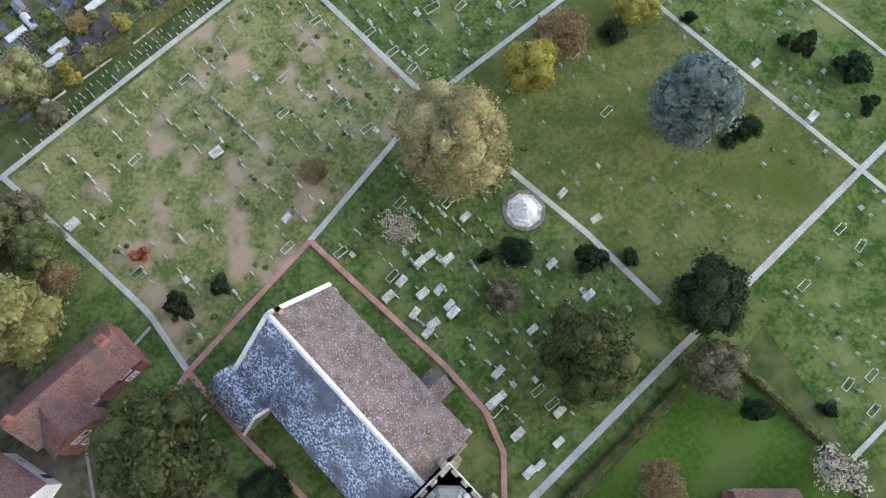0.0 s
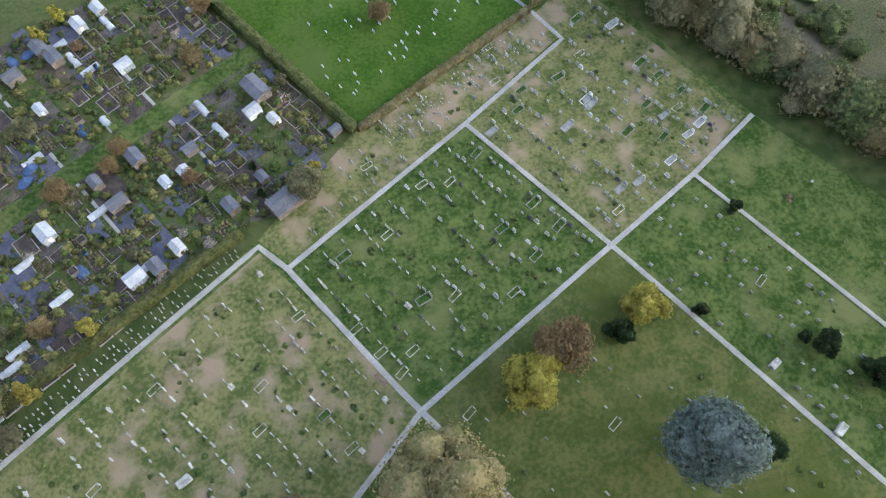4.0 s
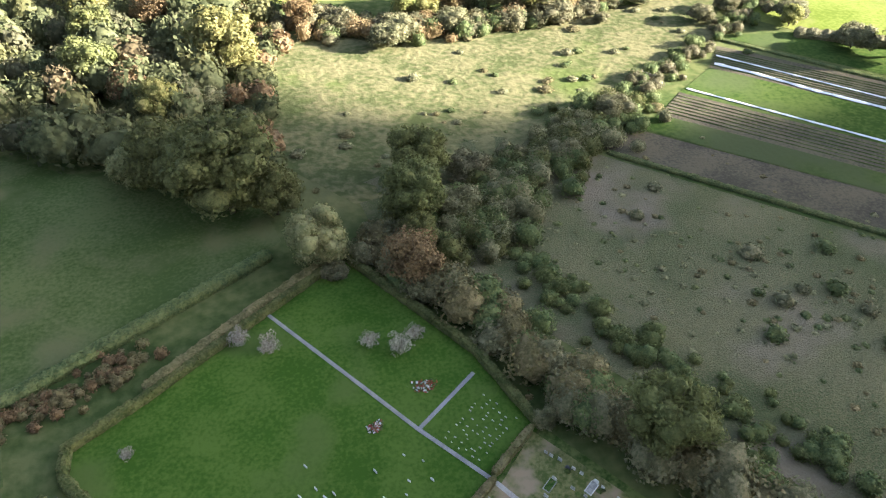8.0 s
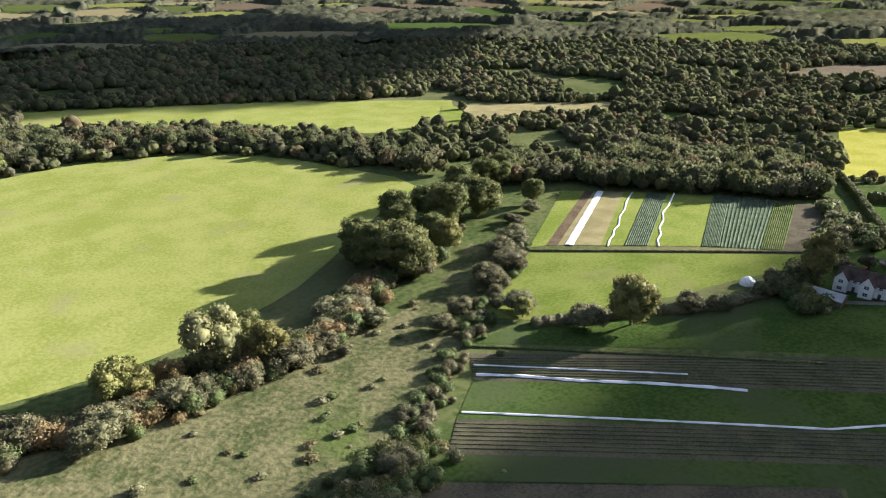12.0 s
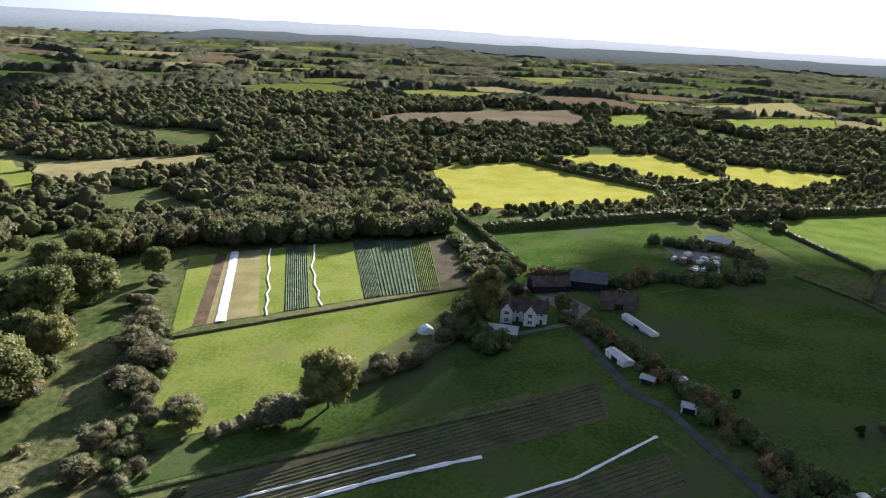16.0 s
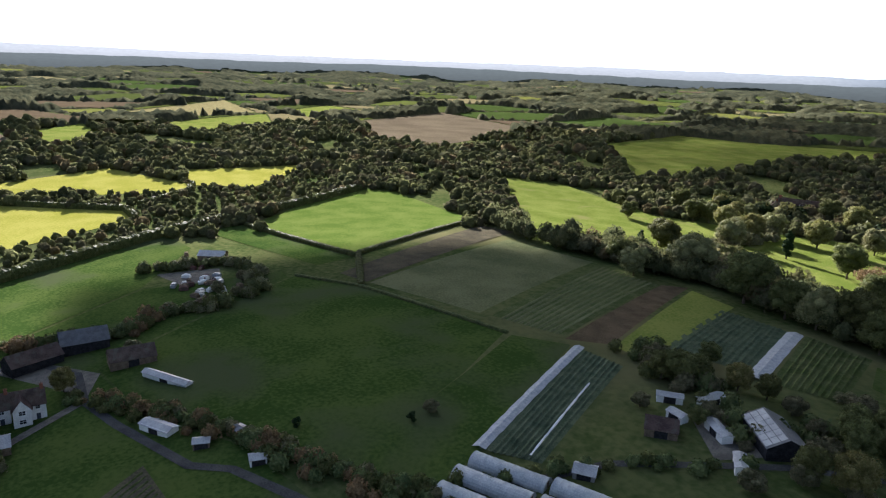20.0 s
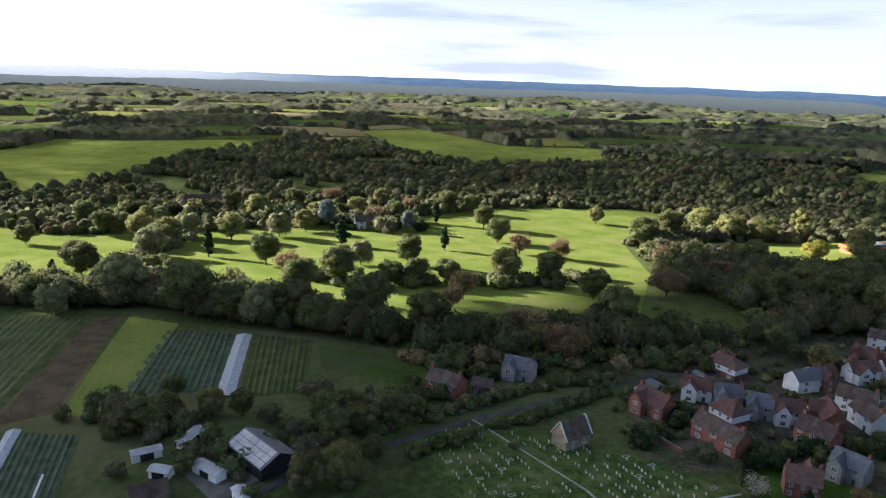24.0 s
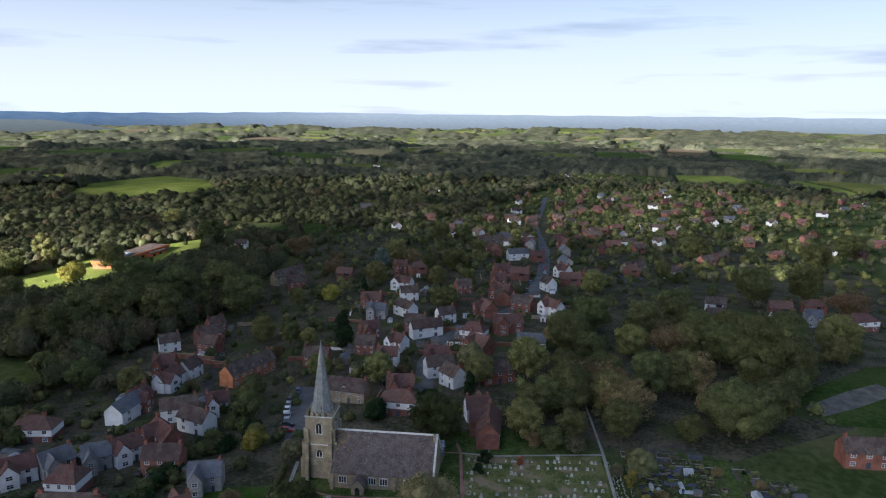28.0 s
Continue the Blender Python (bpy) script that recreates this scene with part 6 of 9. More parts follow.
    for k in range(4):
        bb = bmesh.new()
        prism(bb, [(1.9, H + 0.3), (2.9, H + 0.3), (2.9, H + 1.7), (2.4, H + 2.5), (1.9, H + 1.7)], -0.5, 0.5)
        bb.transform(Matrix.Translation((0, TY, 0)) @ Matrix.Rotation(k * math.pi / 2, 4, "Z"))
        me = bpy.data.meshes.new("t")
        bb.to_mesh(me)
        bm.from_mesh(me)
        bb.free()
        bpy.data.meshes.remove(me)
    part("spire_lucarne", bm, "shingle", root)
    bm = bmesh.new()
    tube(bm, (0, TY, H + 18.8), (0, TY, H + 20.8), 0.05, 0.03)
    box(bm, -0.5, 0.5, TY - 0.03, TY + 0.03, H + 19.9, H + 20.05)
    part("weathervane", bm, "iron", root)
    # low annexes at the tower's foot
    part("annexe", boxes((TH + 0.5, TH + 3.2, -13.6, -12.4, 0, 3.0)), "stone", root)
    return tagged(root, "sandstone parish church with tiled roof and shingled spire", "church")


build_church()


def build_monument():
    """The round roofed monument beside the path."""
    root = new("monument")
    root.location = (7.0, 33.6, hz(7, 33.6))
    bm = bmesh.new()
    bmesh.ops.create_cone(bm, cap_ends=True, segments=8, radius1=2.6, radius2=2.55, depth=0.35, matrix=Matrix.Translation((0, 0, 0.17)))
    part("plinth", bm, "headstone", root)
    bm = bmesh.new()
    for z, a, b, h in ((0.55, 1.9, 1.9, 0.5), (1.0, 1.75, 1.2, 0.5), (1.5, 1.15, 0.6, 0.5), (2.0, 0.5, 0.4, 0.6), (2.6, 0.35, 0.02, 0.7)):
        bmesh.ops.create_cone(bm, cap_ends=True, segments=8, radius1=a, radius2=b, depth=h, matrix=Matrix.Translation((0, 0, z)))
    part("stepped_top", bm, "marble", root, "pale stepped octagonal stone top")
    bm = bmesh.new()
    bmesh.ops.create_cone(bm, cap_ends=True, segments=24, radius1=3.0, radius2=3.0, depth=0.2, matrix=Matrix.Translation((0, 0, 0.2)))
    part("gravel_ring", bm, "track", root)
    return tagged(root, "pale octagonal stepped stone monument on a gravel ring", "monument")


build_monument()

# ---------------------------------------------------------------- houses
M["brick"] = material("red_brick", (0.17, 0.07, 0.048), (0.28, 0.125, 0.088), 0.5, 6.0, bump=0.5, spec=0.1)
M["orange_brick"] = material("orange_brick", (0.33, 0.13, 0.06), (0.46, 0.20, 0.10), 0.5, 6.0, bump=0.5, spec=0.1)
M["render"] = material("white_render", (0.60, 0.59, 0.56), (0.78, 0.77, 0.74), 0.4, 5.0, bump=0.2, spec=0.1)
M["tile_hung"] = material("hung_clay_tiles", (0.13, 0.06, 0.048), (0.22, 0.105, 0.08), 0.7, 7.0, bump=0.6, spec=0.1)
M["greywall"] = material("grey_brick", (0.22, 0.21, 0.20), (0.33, 0.31, 0.29), 0.6, 6.0, bump=0.5)
M["red_roof"] = material("red_clay_roof_tiles", (0.10, 0.057, 0.05), (0.19, 0.108, 0.09), 0.4, 4.0, bump=0.8, vary=0.2, spot=(0.10, 0.072, 0.062), spot_scale=0.4, spot_size=0.5)
M["brown_roof"] = material("brown_roof_tiles", (0.065, 0.047, 0.042), (0.125, 0.092, 0.08), 0.4, 4.0, bump=0.8, vary=0.2, spot=(0.12, 0.11, 0.09), spot_scale=0.5, spot_size=0.52)
M["slate_roof"] = material("grey_slate_roof", (0.07, 0.075, 0.085), (0.13, 0.135, 0.15), 0.5, 5.0, rough=0.5, bump=0.6, vary=0.15, spec=0.4)
M["tin_roof"] = material("pale_metal_roof", (0.28, 0.29, 0.30), (0.42, 0.43, 0.44), 0.3, 3.0, rough=0.5, bump=0.3, spec=0.4)
M["white_paint"] = material("white_paint", (0.72, 0.72, 0.70), (0.82, 0.82, 0.80), 1.0, 6.0, rough=0.5, bump=0.1)
M["timber"] = material("weathered_timber", (0.12, 0.09, 0.065), (0.22, 0.17, 0.125), 0.8, 8.0, bump=0.6)
M["black_board"] = material("black_weatherboard", (0.02, 0.02, 0.022), (0.045, 0.045, 0.05), 0.8, 6.0, bump=0.5)
M["door"] = material("dark_door_paint", (0.05, 0.06, 0.08), (0.08, 0.09, 0.11), 1.0, 6.0, rough=0.5, bump=0.1)


def window_at(parent, x, y, z, w, h, side, panes=True):
    """A white sash window proud of a long wall, with its dark pane."""
    d = 0.07 * side
    lo, hi = min(y, y + d), max(y, y + d)
    bm = boxes((x - w / 2 - 0.1, x + w / 2 + 0.1, lo, hi, z - 0.1, z), (x - w / 2 - 0.08, x + w / 2 + 0.08, lo, hi, z + h, z + h + 0.09), (x - w / 2 - 0.08, x - w / 2, lo, hi, z, z + h),
               (x + w / 2, x + w / 2 + 0.08, lo, hi, z, z + h), (x - 0.035, x + 0.035, lo, hi, z, z + h), (x - w / 2, x + w / 2, lo, hi, z + h / 2 - 0.03, z + h / 2 + 0.03))
    win = part("window", bm, "white_paint", parent)
    part("pane", boxes((x - w / 2, x + w / 2, min(y, y + d * 0.4), max(y, y + d * 0.4), z, z + h)), "glass", win)


def gable_house(name, label, wall, roof, long=10.0, deep=6.5, eave=5.0, rise=3.2, chimneys=1, storeys=2, wing=False, hip=0.0, dormers=0, upper=None, windows=True, courses=1):
    """A pitched house, its ridge along x."""
    root = new(name)
    h, d = long / 2, deep / 2
    bm = bmesh.new()
    if hip:
        box(bm, -h, h, -d, d, -1.5, eave)
    else:
        gable_walls(bm, -d, d, -h, h, eave, eave + rise)
        bm.transform(Matrix.Rotation(radians(-90), 4, "Z"))
        box(bm, -h, h, -d, d, -1.5, 0.01)
    part("wall", bm, wall, root)
    if upper:
        part("upper_wall", boxes((-h - 0.05, h + 0.05, -d - 0.05, d + 0.05, eave * 0.52, eave - 0.02)), upper, root)
    bm = bmesh.new()
    if hip:
        o, t = 0.35, 0.15
        a = [bm.verts.new(p) for p in ((-h - o, -d - o, eave - 0.1), (h + o, -d - o, eave - 0.1), (h + o, d + o, eave - 0.1), (-h - o, d + o, eave - 0.1))]
        b = [bm.verts.new(p) for p in ((-h - o, -d - o, eave + 0.08), (h + o, -d - o, eave + 0.08), (h + o, d + o, eave + 0.08), (-h - o, d + o, eave + 0.08))]
        r = [bm.verts.new((-h + hip, 0, eave + rise)), bm.verts.new((h - hip, 0, eave + rise))]
        bm.faces.new(a[::-1])
        for k in range(4):
            bm.faces.new((a[k], a[(k + 1) % 4], b[(k + 1) % 4], b[k]))
        bm.faces.new((b[0], b[1], r[1], r[0]))
        bm.faces.new((b[1], b[2], r[1]))
        bm.faces.new((b[2], b[3], r[0], r[1]))
        bm.faces.new((b[3], b[0], r[0]))
    else:
        for s in (-1, 1):
            slope(bm, s * (d + 0.35), eave - 0.32, 0, eave + rise, -h - 0.25, h + 0.25, 0.14, courses, 0.03)
        bm.transform(Matrix.Rotation(radians(-90), 4, "Z"))
    rf = part("roof", bm, roof, root)
    if windows != "few":
        part("ridge_tile", boxes((-h - 0.2 + hip, h + 0.2 - hip, -0.13, 0.13, eave + rise + 0.02, eave + rise + 0.2)), roof, rf)
    for k in range(chimneys):
        x = (h - 0.6) * (1 if k == 0 else -1) if chimneys < 3 else -h + 0.6 + k * (long - 1.2) / (chimneys - 1)
        if hip:
            x *= 0.5
        ch = part("chimney", boxes((x - 0.4, x + 0.4, -0.45, 0.45, eave + rise * 0.5, eave + rise + 1.2), (x - 0.47, x + 0.47, -0.52, 0.52, eave + rise + 1.0, eave + rise + 1.2)), "brick", rf)
        if windows == "few":
            continue
        bm = bmesh.new()
        for q in (-0.2, 0.2):
            tube(bm, (x, q, eave + rise + 1.2), (x, q, eave + rise + 1.6), 0.11, 0.09, 6)
        part("chimney_pot", bm, "red_roof", ch)
    if windows == "few":
        for s in (-1, 1):
            for x in (h * 0.3,):
                part("window", boxes((x - 1.5, x + 1.5, min(s * d, s * (d + 0.05)), max(s * d, s * (d + 0.05)), 0.9 + 2.5 * (storeys - 1), 2.1 + 2.5 * (storeys - 1))), "glass", root)
    elif windows:
        n = max(2, int(long / 3.5))
        for s in (-1, 1):
            for fl in range(storeys):
                for k in range(n):
                    x = -h + (k + 0.5) * long / n
                    if fl == 0 and k == n // 2:
                        dr = part("door", boxes((x - 0.5, x + 0.5, min(s * d, s * (d + 0.06)), max(s * d, s * (d + 0.06)), 0, 2.05)), "door", root)
                        continue
                    window_at(root, x, s * (d + (0.05 if upper and fl else 0)), 0.9 + fl * 2.55, 1.1, 1.15, s)
    for k in range(dormers):
        x = -h + (k + 0.5) * long / dormers
        for s in (-1, 1):
            bm = bmesh.new()
            prism(bm, [(x - 0.7, eave + 0.3), (x + 0.7, eave + 0.3), (x + 0.7, eave + 1.5), (x, eave + 2.1), (x - 0.7, eave + 1.5)], min(s * 0.6, s * (d - 0.5)), max(s * 0.6, s * (d - 0.5)))
            do = part("dormer", bm, roof, root)
            part("dormer_window", boxes((x - 0.5, x + 0.5, min(s * (d - 0.5), s * (d - 0.44)), max(s * (d - 0.5), s * (d - 0.44)), eave + 0.55, eave + 1.45)), "white_paint", do)
            part("pane", boxes((x - 0.42, x + 0.42, min(s * (d - 0.44), s * (d - 0.42)), max(s * (d - 0.44), s * (d - 0.42)), eave + 0.62, eave + 1.38)), "glass", do)
    if wing:
        wx, ww, wd = -h * 0.45, 2.2, d + 2.6
        bm = bmesh.new()
        gable_walls(bm, wx - ww, wx + ww, -wd, 0, eave, eave + rise * 0.85)
        box(bm, wx - ww, wx + ww, -wd, 0, -1.5, 0.01)
        wn2 = part("wing_wall", bm, wall, root)
        bm = bmesh.new()
        for s in (-1, 1):
            slope(bm, wx + s * (ww + 0.3), eave - 0.3, wx, eave + rise * 0.87, -wd - 0.25, 0, 0.14)
        part("wing_roof", bm, roof, root)
        for fl in range(storeys):
            window_at(wn2, wx, -wd, 0.9 + fl * 2.55, 1.5, 1.2, -1)
    return tagged(root, label, "house")


HOUSE = {
    "brick": gable_house("house", "red brick house with brown tiled roof and white windows", "brick", "brown_roof", 11, 7, 5, 3.2, 2),
    "white": gable_house("house", "white rendered house with dark tiled roof", "render", "brown_roof", 10, 6.5, 5, 3.2, 1),
    "white_red": gable_house("house", "white cottage under a red clay tile roof", "render", "red_roof", 9, 6, 4.8, 3.2, 2, wing=True),
    "tile": gable_house("house", "tile-hung brick house with red tiled roof", "brick", "red_roof", 11, 6.8, 5.1, 3.4, 2, wing=True, upper="tile_hung"),
    "terrace": gable_house("terrace", "long brick terrace with dormers and chimneys", "orange_brick", "brown_roof", 22, 7.5, 5.4, 3.4, 3, dormers=5),
    "hip": gable_house("house", "house with a hipped red tile roof", "tile_hung", "red_roof", 11, 8, 5, 3.4, 1, hip=3.2, upper="render"),
    "slate": gable_house("house", "pale house with grey slate roof", "render", "slate_roof", 10, 7, 5.2, 3.0, 1),
    "stone": gable_house("stone_house", "long stone building with dark tiled roof", "stone", "brown_roof", 16, 7, 4.8, 3.8, 1, dormers=1),
    "grey": gable_house("house", "grey brick house with dark roof", "greywall", "slate_roof", 10, 7, 5, 3.0, 1, wing=True),
    "garage": gable_house("garage", "low brick outbuilding with tiled roof", "brick", "brown_roof", 7, 5, 2.5, 2.2, 0, 1),
}
for nm, wl_, rf_, hp_ in (("far_brick", "brick", "brown_roof", 0), ("far_tile", "tile_hung", "red_roof", 0), ("far_white", "render", "brown_roof", 0), ("far_slate", "greywall", "slate_roof", 0), ("far_hip", "brick", "red_roof", 3)):
    HOUSE[nm] = gable_house("house", "small " + {"brick": "red brick", "tile_hung": "tile-hung", "render": "white rendered", "greywall": "grey brick"}[wl_] + " village house among garden trees", wl_, rf_, 10, 7, 5, 3, 1, hip=hp_, windows="few", courses=1)
HOUSE["farm"] = gable_house("farmhouse", "white farm cottage with gables under a dark roof", "render", "brown_roof", 8, 6, 4.8, 3.4, 1, wing=True)
HLABEL = {k: v["label"] for k, v in HOUSE.items()}
HLONG = {"farm": 8, "brick": 11, "white": 10, "white_red": 9, "tile": 11, "terrace": 22, "hip": 11, "slate": 10, "stone": 16, "grey": 10, "garage": 7, "far_brick": 10, "far_tile": 10, "far_white": 10, "far_slate": 10, "far_hip": 10}
HUSED = set()


def put_house(kind, x, y, turn, long=None, s=0.9, label=""):
    ob = HOUSE[kind]
    if kind in HUSED:
        ob = copy_thing(ob, Matrix())
    HUSED.add(kind)
    k = (long / HLONG[kind]) if long else 1.0
    k = min(max(k, 0.7), 1.5)
    ob.matrix_basis = Matrix.LocRotScale((x, y, hz(x, y) + 0.05), Euler((0, 0, radians(turn))), (k * s, s, s))
    ob["label"] = label or HLABEL[kind]
    TOWN.append((x, y, max(6, 0.6 * (long or 10))))
    return ob


TOWN = []
for kind, x, y, a, l in (
        ("brick", 115, -50, 154, 12), ("garage", 104, -55, 171, 7), ("grey", 93, -69, 163, 11), ("tile", 53, -50, 133, 12), ("brick", 38, -33, 128, 16), ("white_red", 37, -66, 162, 10),
        ("grey", 29, -62, 175, 9), ("hip", 22, -92, 130, 14), ("slate", -2, -84, -152, 15), ("tile", -8, -88, -152, 10), ("white_red", -25, -98, -159, 13), ("white", -36, -102, -159, 9), ("brick", -66, -135, 172, 13), ("brick", -58, -122, 110, 10),
        ("terrace", -47, -81, -172, 24), ("white", -9, -55, 100, 12), ("white_red", -21, -62, 150, 8), ("grey", 21, -56, 157, 8), ("white_red", 14, -54, 171, 9), ("tile", 3, -52, 81, 13), ("grey", 10, -21, 137, 9),
        ("stone", -154, -189, -172, 24), ("brick", -70, -69, 121, 11), ("stone", -51, -33, 113, 16), ("hip", -53, -11, 118, 14), ("tile", -63, -20, 130, 10), ("white", -139, -84, 78, 13), ("white", -119, -55, 149, 17),
        ("white", -139, -60, 152, 9), ("white", -80, -11, 75, 9), ("slate", -124, -6, 121, 12), ("grey", -129, -93, 118, 10), ("white_red", -99, -53, 89, 8), ("stone", -314, -154, 159, 24),
        ("slate", -279, -109, 140, 15), ("white_red", -251, -60, 70, 9), ("brick", -251, -42, 135, 11), ("stone", -294, -36, 167, 20), ("white", -296, -14, 132, 14), ("brick", -385, -20, 158, 15), ("white_red", -175, -117, 97, 12),
        ("tile", -187, -61, 91, 12), ("brick", -173, -40, 95, 12), ("tile", -141, -28, 134, 14), ("tile", -112, -22, 82, 11), ("brick", -100, 109, 122, 13), ("hip", -240, 90, 140, 16), ("grey", -233, 73, 112, 8), ("brick", -203, 40, 132, 9),
        ("white", -497, -249, 148, 14), ("brick", -90, -62, 120, 9), ("tile", -205, -75, 120, 10), ("white", -215, -50, 60, 9), ("tile", -228, -88, 140, 11), ("brick", -160, -75, 60, 9), ("tile", -105, -75, 150, 9), ("white_red", -84, -45, 120, 9)):
    put_house(kind, x, y, a, l)
put_house("tile", -53, 22.5, 32, 16, 0.92, "large red-roofed cottage with gabled dormers and chimneys")
put_house("white_red", -62, 12, -43, 8)
put_house("tile", 25, -11, -13, 9, 0.85)
# more houses along the lanes, where a plot is free
w = [int(q) for q in "22 -87 33 -66 24 -59 1 -78 -33 -114 -27 -98 14 -56 11 -39 10 -27 6 -15 -19 -69 -11 -68 -23 -67 -48 -86 -59 -125 -76 -145 -70 -74 -51 -35 -56 -16 -103 -58 -108 -50 -131 -96 -141 -89 -140 -60 -67 10 -55 22 -62 2 -85 -21 -83 -13 -171 -45 -145 -33 -208 -78 -227 -75 -191 -56 -121 -4 -247 -40 -232 -46 -277 -73 -282 -32 -305 -16 -381 -15 -203 41 -218 64 -229 74 -248 91 -101 106 -156 -193 -146 -171 -173 -160 -186 -281 -326 -146 -324 -165 -390 -139 -323 -98 32 -48 39 -58 25 -44 6 -58 -7 -88 -50 -140 -96 -15 -115 -21 -125 -34 -150 -25 -210 -51 -178 -55 -161 -84 -205 -132 -282 -96 -327 -128 -409 -133 -91 0".split()]
for i in range(0, len(w), 2):
    if all(math.dist((w[i], w[i + 1]), q[:2]) > 10.5 for q in TOWN) and math.hypot(w[i] + 20, w[i + 1] - 10) > 34:
        put_house((("tile", "brick", "white_red", "white", "tile", "grey", "hip", "brick") if w[i] > -150 else ("far_tile", "far_brick", "far_white", "far_hip", "far_tile", "far_slate", "far_hip", "far_brick"))[(i // 2) % 8], w[i], w[i + 1], (125, 35, 120, 150)[(i // 2) % 4] + rng.normal(0, 10), 8 + (i * 7) % 5, 0.92)
for kind, x, y, a, l in (("far_white", -452, -423, 128, 15), ("far_slate", -466, -437, 128, 15), ("far_brick", -450, -353, 128, 12), ("far_tile", -554, -503, 130, 14), ("far_white", -551, -370, 125, 14), ("far_hip", -659, -232, 110, 15), ("far_tile", -712, -219, 110, 15),
                         ("far_tile", -675, -190, 110, 15), ("far_brick", -688, -160, 110, 15), ("far_white", -650, -115, 105, 12), ("far_white", -573, -126, 110, 13), ("far_hip", -484, 4, 100, 13), ("far_tile", -559, 13, 95, 12), ("far_white", -552, 31, 95, 11),
                         ("far_tile", -240, 58, 115, 11), ("far_hip", -259, 69, 120, 11), ("far_white", -226, 33, 110, 10), ("far_slate", -693, -92, 105, 13), ("far_white", -814, -20, 95, 14), ("far_tile", -626, 60, 95, 12), ("far_brick", -686, -414, 125, 13),
                         ("brick", -503, -232, 150, 12), ("tile", -485, -190, 60, 11), ("tile", -361, -118, 60, 12), ("slate", -347, -165, 150, 12), ("tile", -281, -128, 60, 10), ("brick", -185, -84, 150, 9), ("white", -160, -100, 140, 10), ("tile", -156, -49, 60, 11),
                         ("white_red", -175, -25, 70, 12), ("tile", -78, -3, 120, 11), ("tile", -64, 17, 118, 12), ("far_tile", -604, -610, 130, 13), ("far_slate", -494, -456, 128, 16), ("far_white", -511, -425, 128, 14), ("far_tile", -535, -408, 128, 14), ("far_brick", -575, -385, 128, 14),
                         ("far_white", -699, -513, 130, 12), ("white", -203, -300, 120, 10), ("tile", -202, -143, 130, 9), ("tile", -141, -108, 120, 11), ("brick", -123, -64, 120, 10), ("tile", -93, -28, 118, 10)):
    if all(math.dist((x, y), q[:2]) > 8.5 for q in TOWN):
        put_house(kind, x, y, a, l)
r = np.random.default_rng(21)
tries = 0
made = 0
while made < 130 and tries < 4000:
    tries += 1
    t = r.random()
    x, y = -330 - 700 * t + r.normal(0, 30), -140 - 200 * t + r.normal(0, 60 + 190 * t)
    if any((x - a) ** 2 + (y - b) ** 2 < (c + 9) ** 2 for a, b, c in TOWN):
        continue
    if abs((y + 69) - (x + 242) * 0.57) < 12:
        continue
    put_house(("far_brick", "far_tile", "far_white", "far_slate", "far_hip", "far_tile", "far_white", "far_brick")[int(r.integers(8))], x, y, r.choice((30, 120, 60, 150)) + r.normal(0, 8), r.uniform(9, 14))
    made += 1
# trees and gardens between the houses
made = tries = 0
while made < 330 and tries < 16000:
    tries += 1
    t = r.random() ** 0.8
    x, y = 50 - 1050 * t + r.normal(0, 25), -60 - 230 * t + r.normal(0, 45 + 210 * t)
    d = min(((x - a) ** 2 + (y - b) ** 2) ** 0.5 - c for a, b, c in TOWN)
    if d < 1.5 or math.hypot(x + 20, y - 12) < 32 or (x > -60 and y > -20) or abs((y + 69) - (x + 242) * 0.57) < 8:
        continue
    put(("oak", "oak_b", "olive", "scrub", "conifer", "olive", "autumn", "oak")[int(r.integers(8))], x, y, r.uniform(0.5, 1.1) * (1.0 if x > -250 else 0.6))
    made += 1
for k, x, y, s in (("oak", -75, 30, 1.1), ("olive", -86, 44, 1.2), ("oak_b", -98, 36, 1.1), ("oak", -112, 55, 1.2), ("olive", -135, 30, 1.2), ("oak_b", -72, 54, 0.9), ("yew", -58, -5, 0.9), ("yew", -44, -14, 0.8), ("yew", -62, -22, 0.8), ("willow", -93, -12, 0.9),
                   ("oak", -32, -58, 0.8), ("bush", -15, -36, 2.0), ("olive", -12, -30, 0.6), ("oak", -150, 60, 1.2), ("oak_b", -165, 45, 1.1), ("olive", -180, 62, 1.1), ("oak", -140, 85, 1.0), ("yew", 33, -20, 0.6), ("scrub", 44, -22, 0.8), ("oak", 70, -100, 0.9),
                   ("olive", 88, -95, 1.0), ("oak_b", 55, -105, 1.0), ("autumn", 75, -110, 1.1), ("oak", 100, -100, 1.0), ("oak_b", 35, -120, 1.1), ("scrub", -12, -14, 0.9), ("scrub", 60, -35, 0.7), ("bush", 100, -45, 1.0), ("olive", -20, 42, 0.01)):
    if s > 0.1:
        put(k, x, y, s)

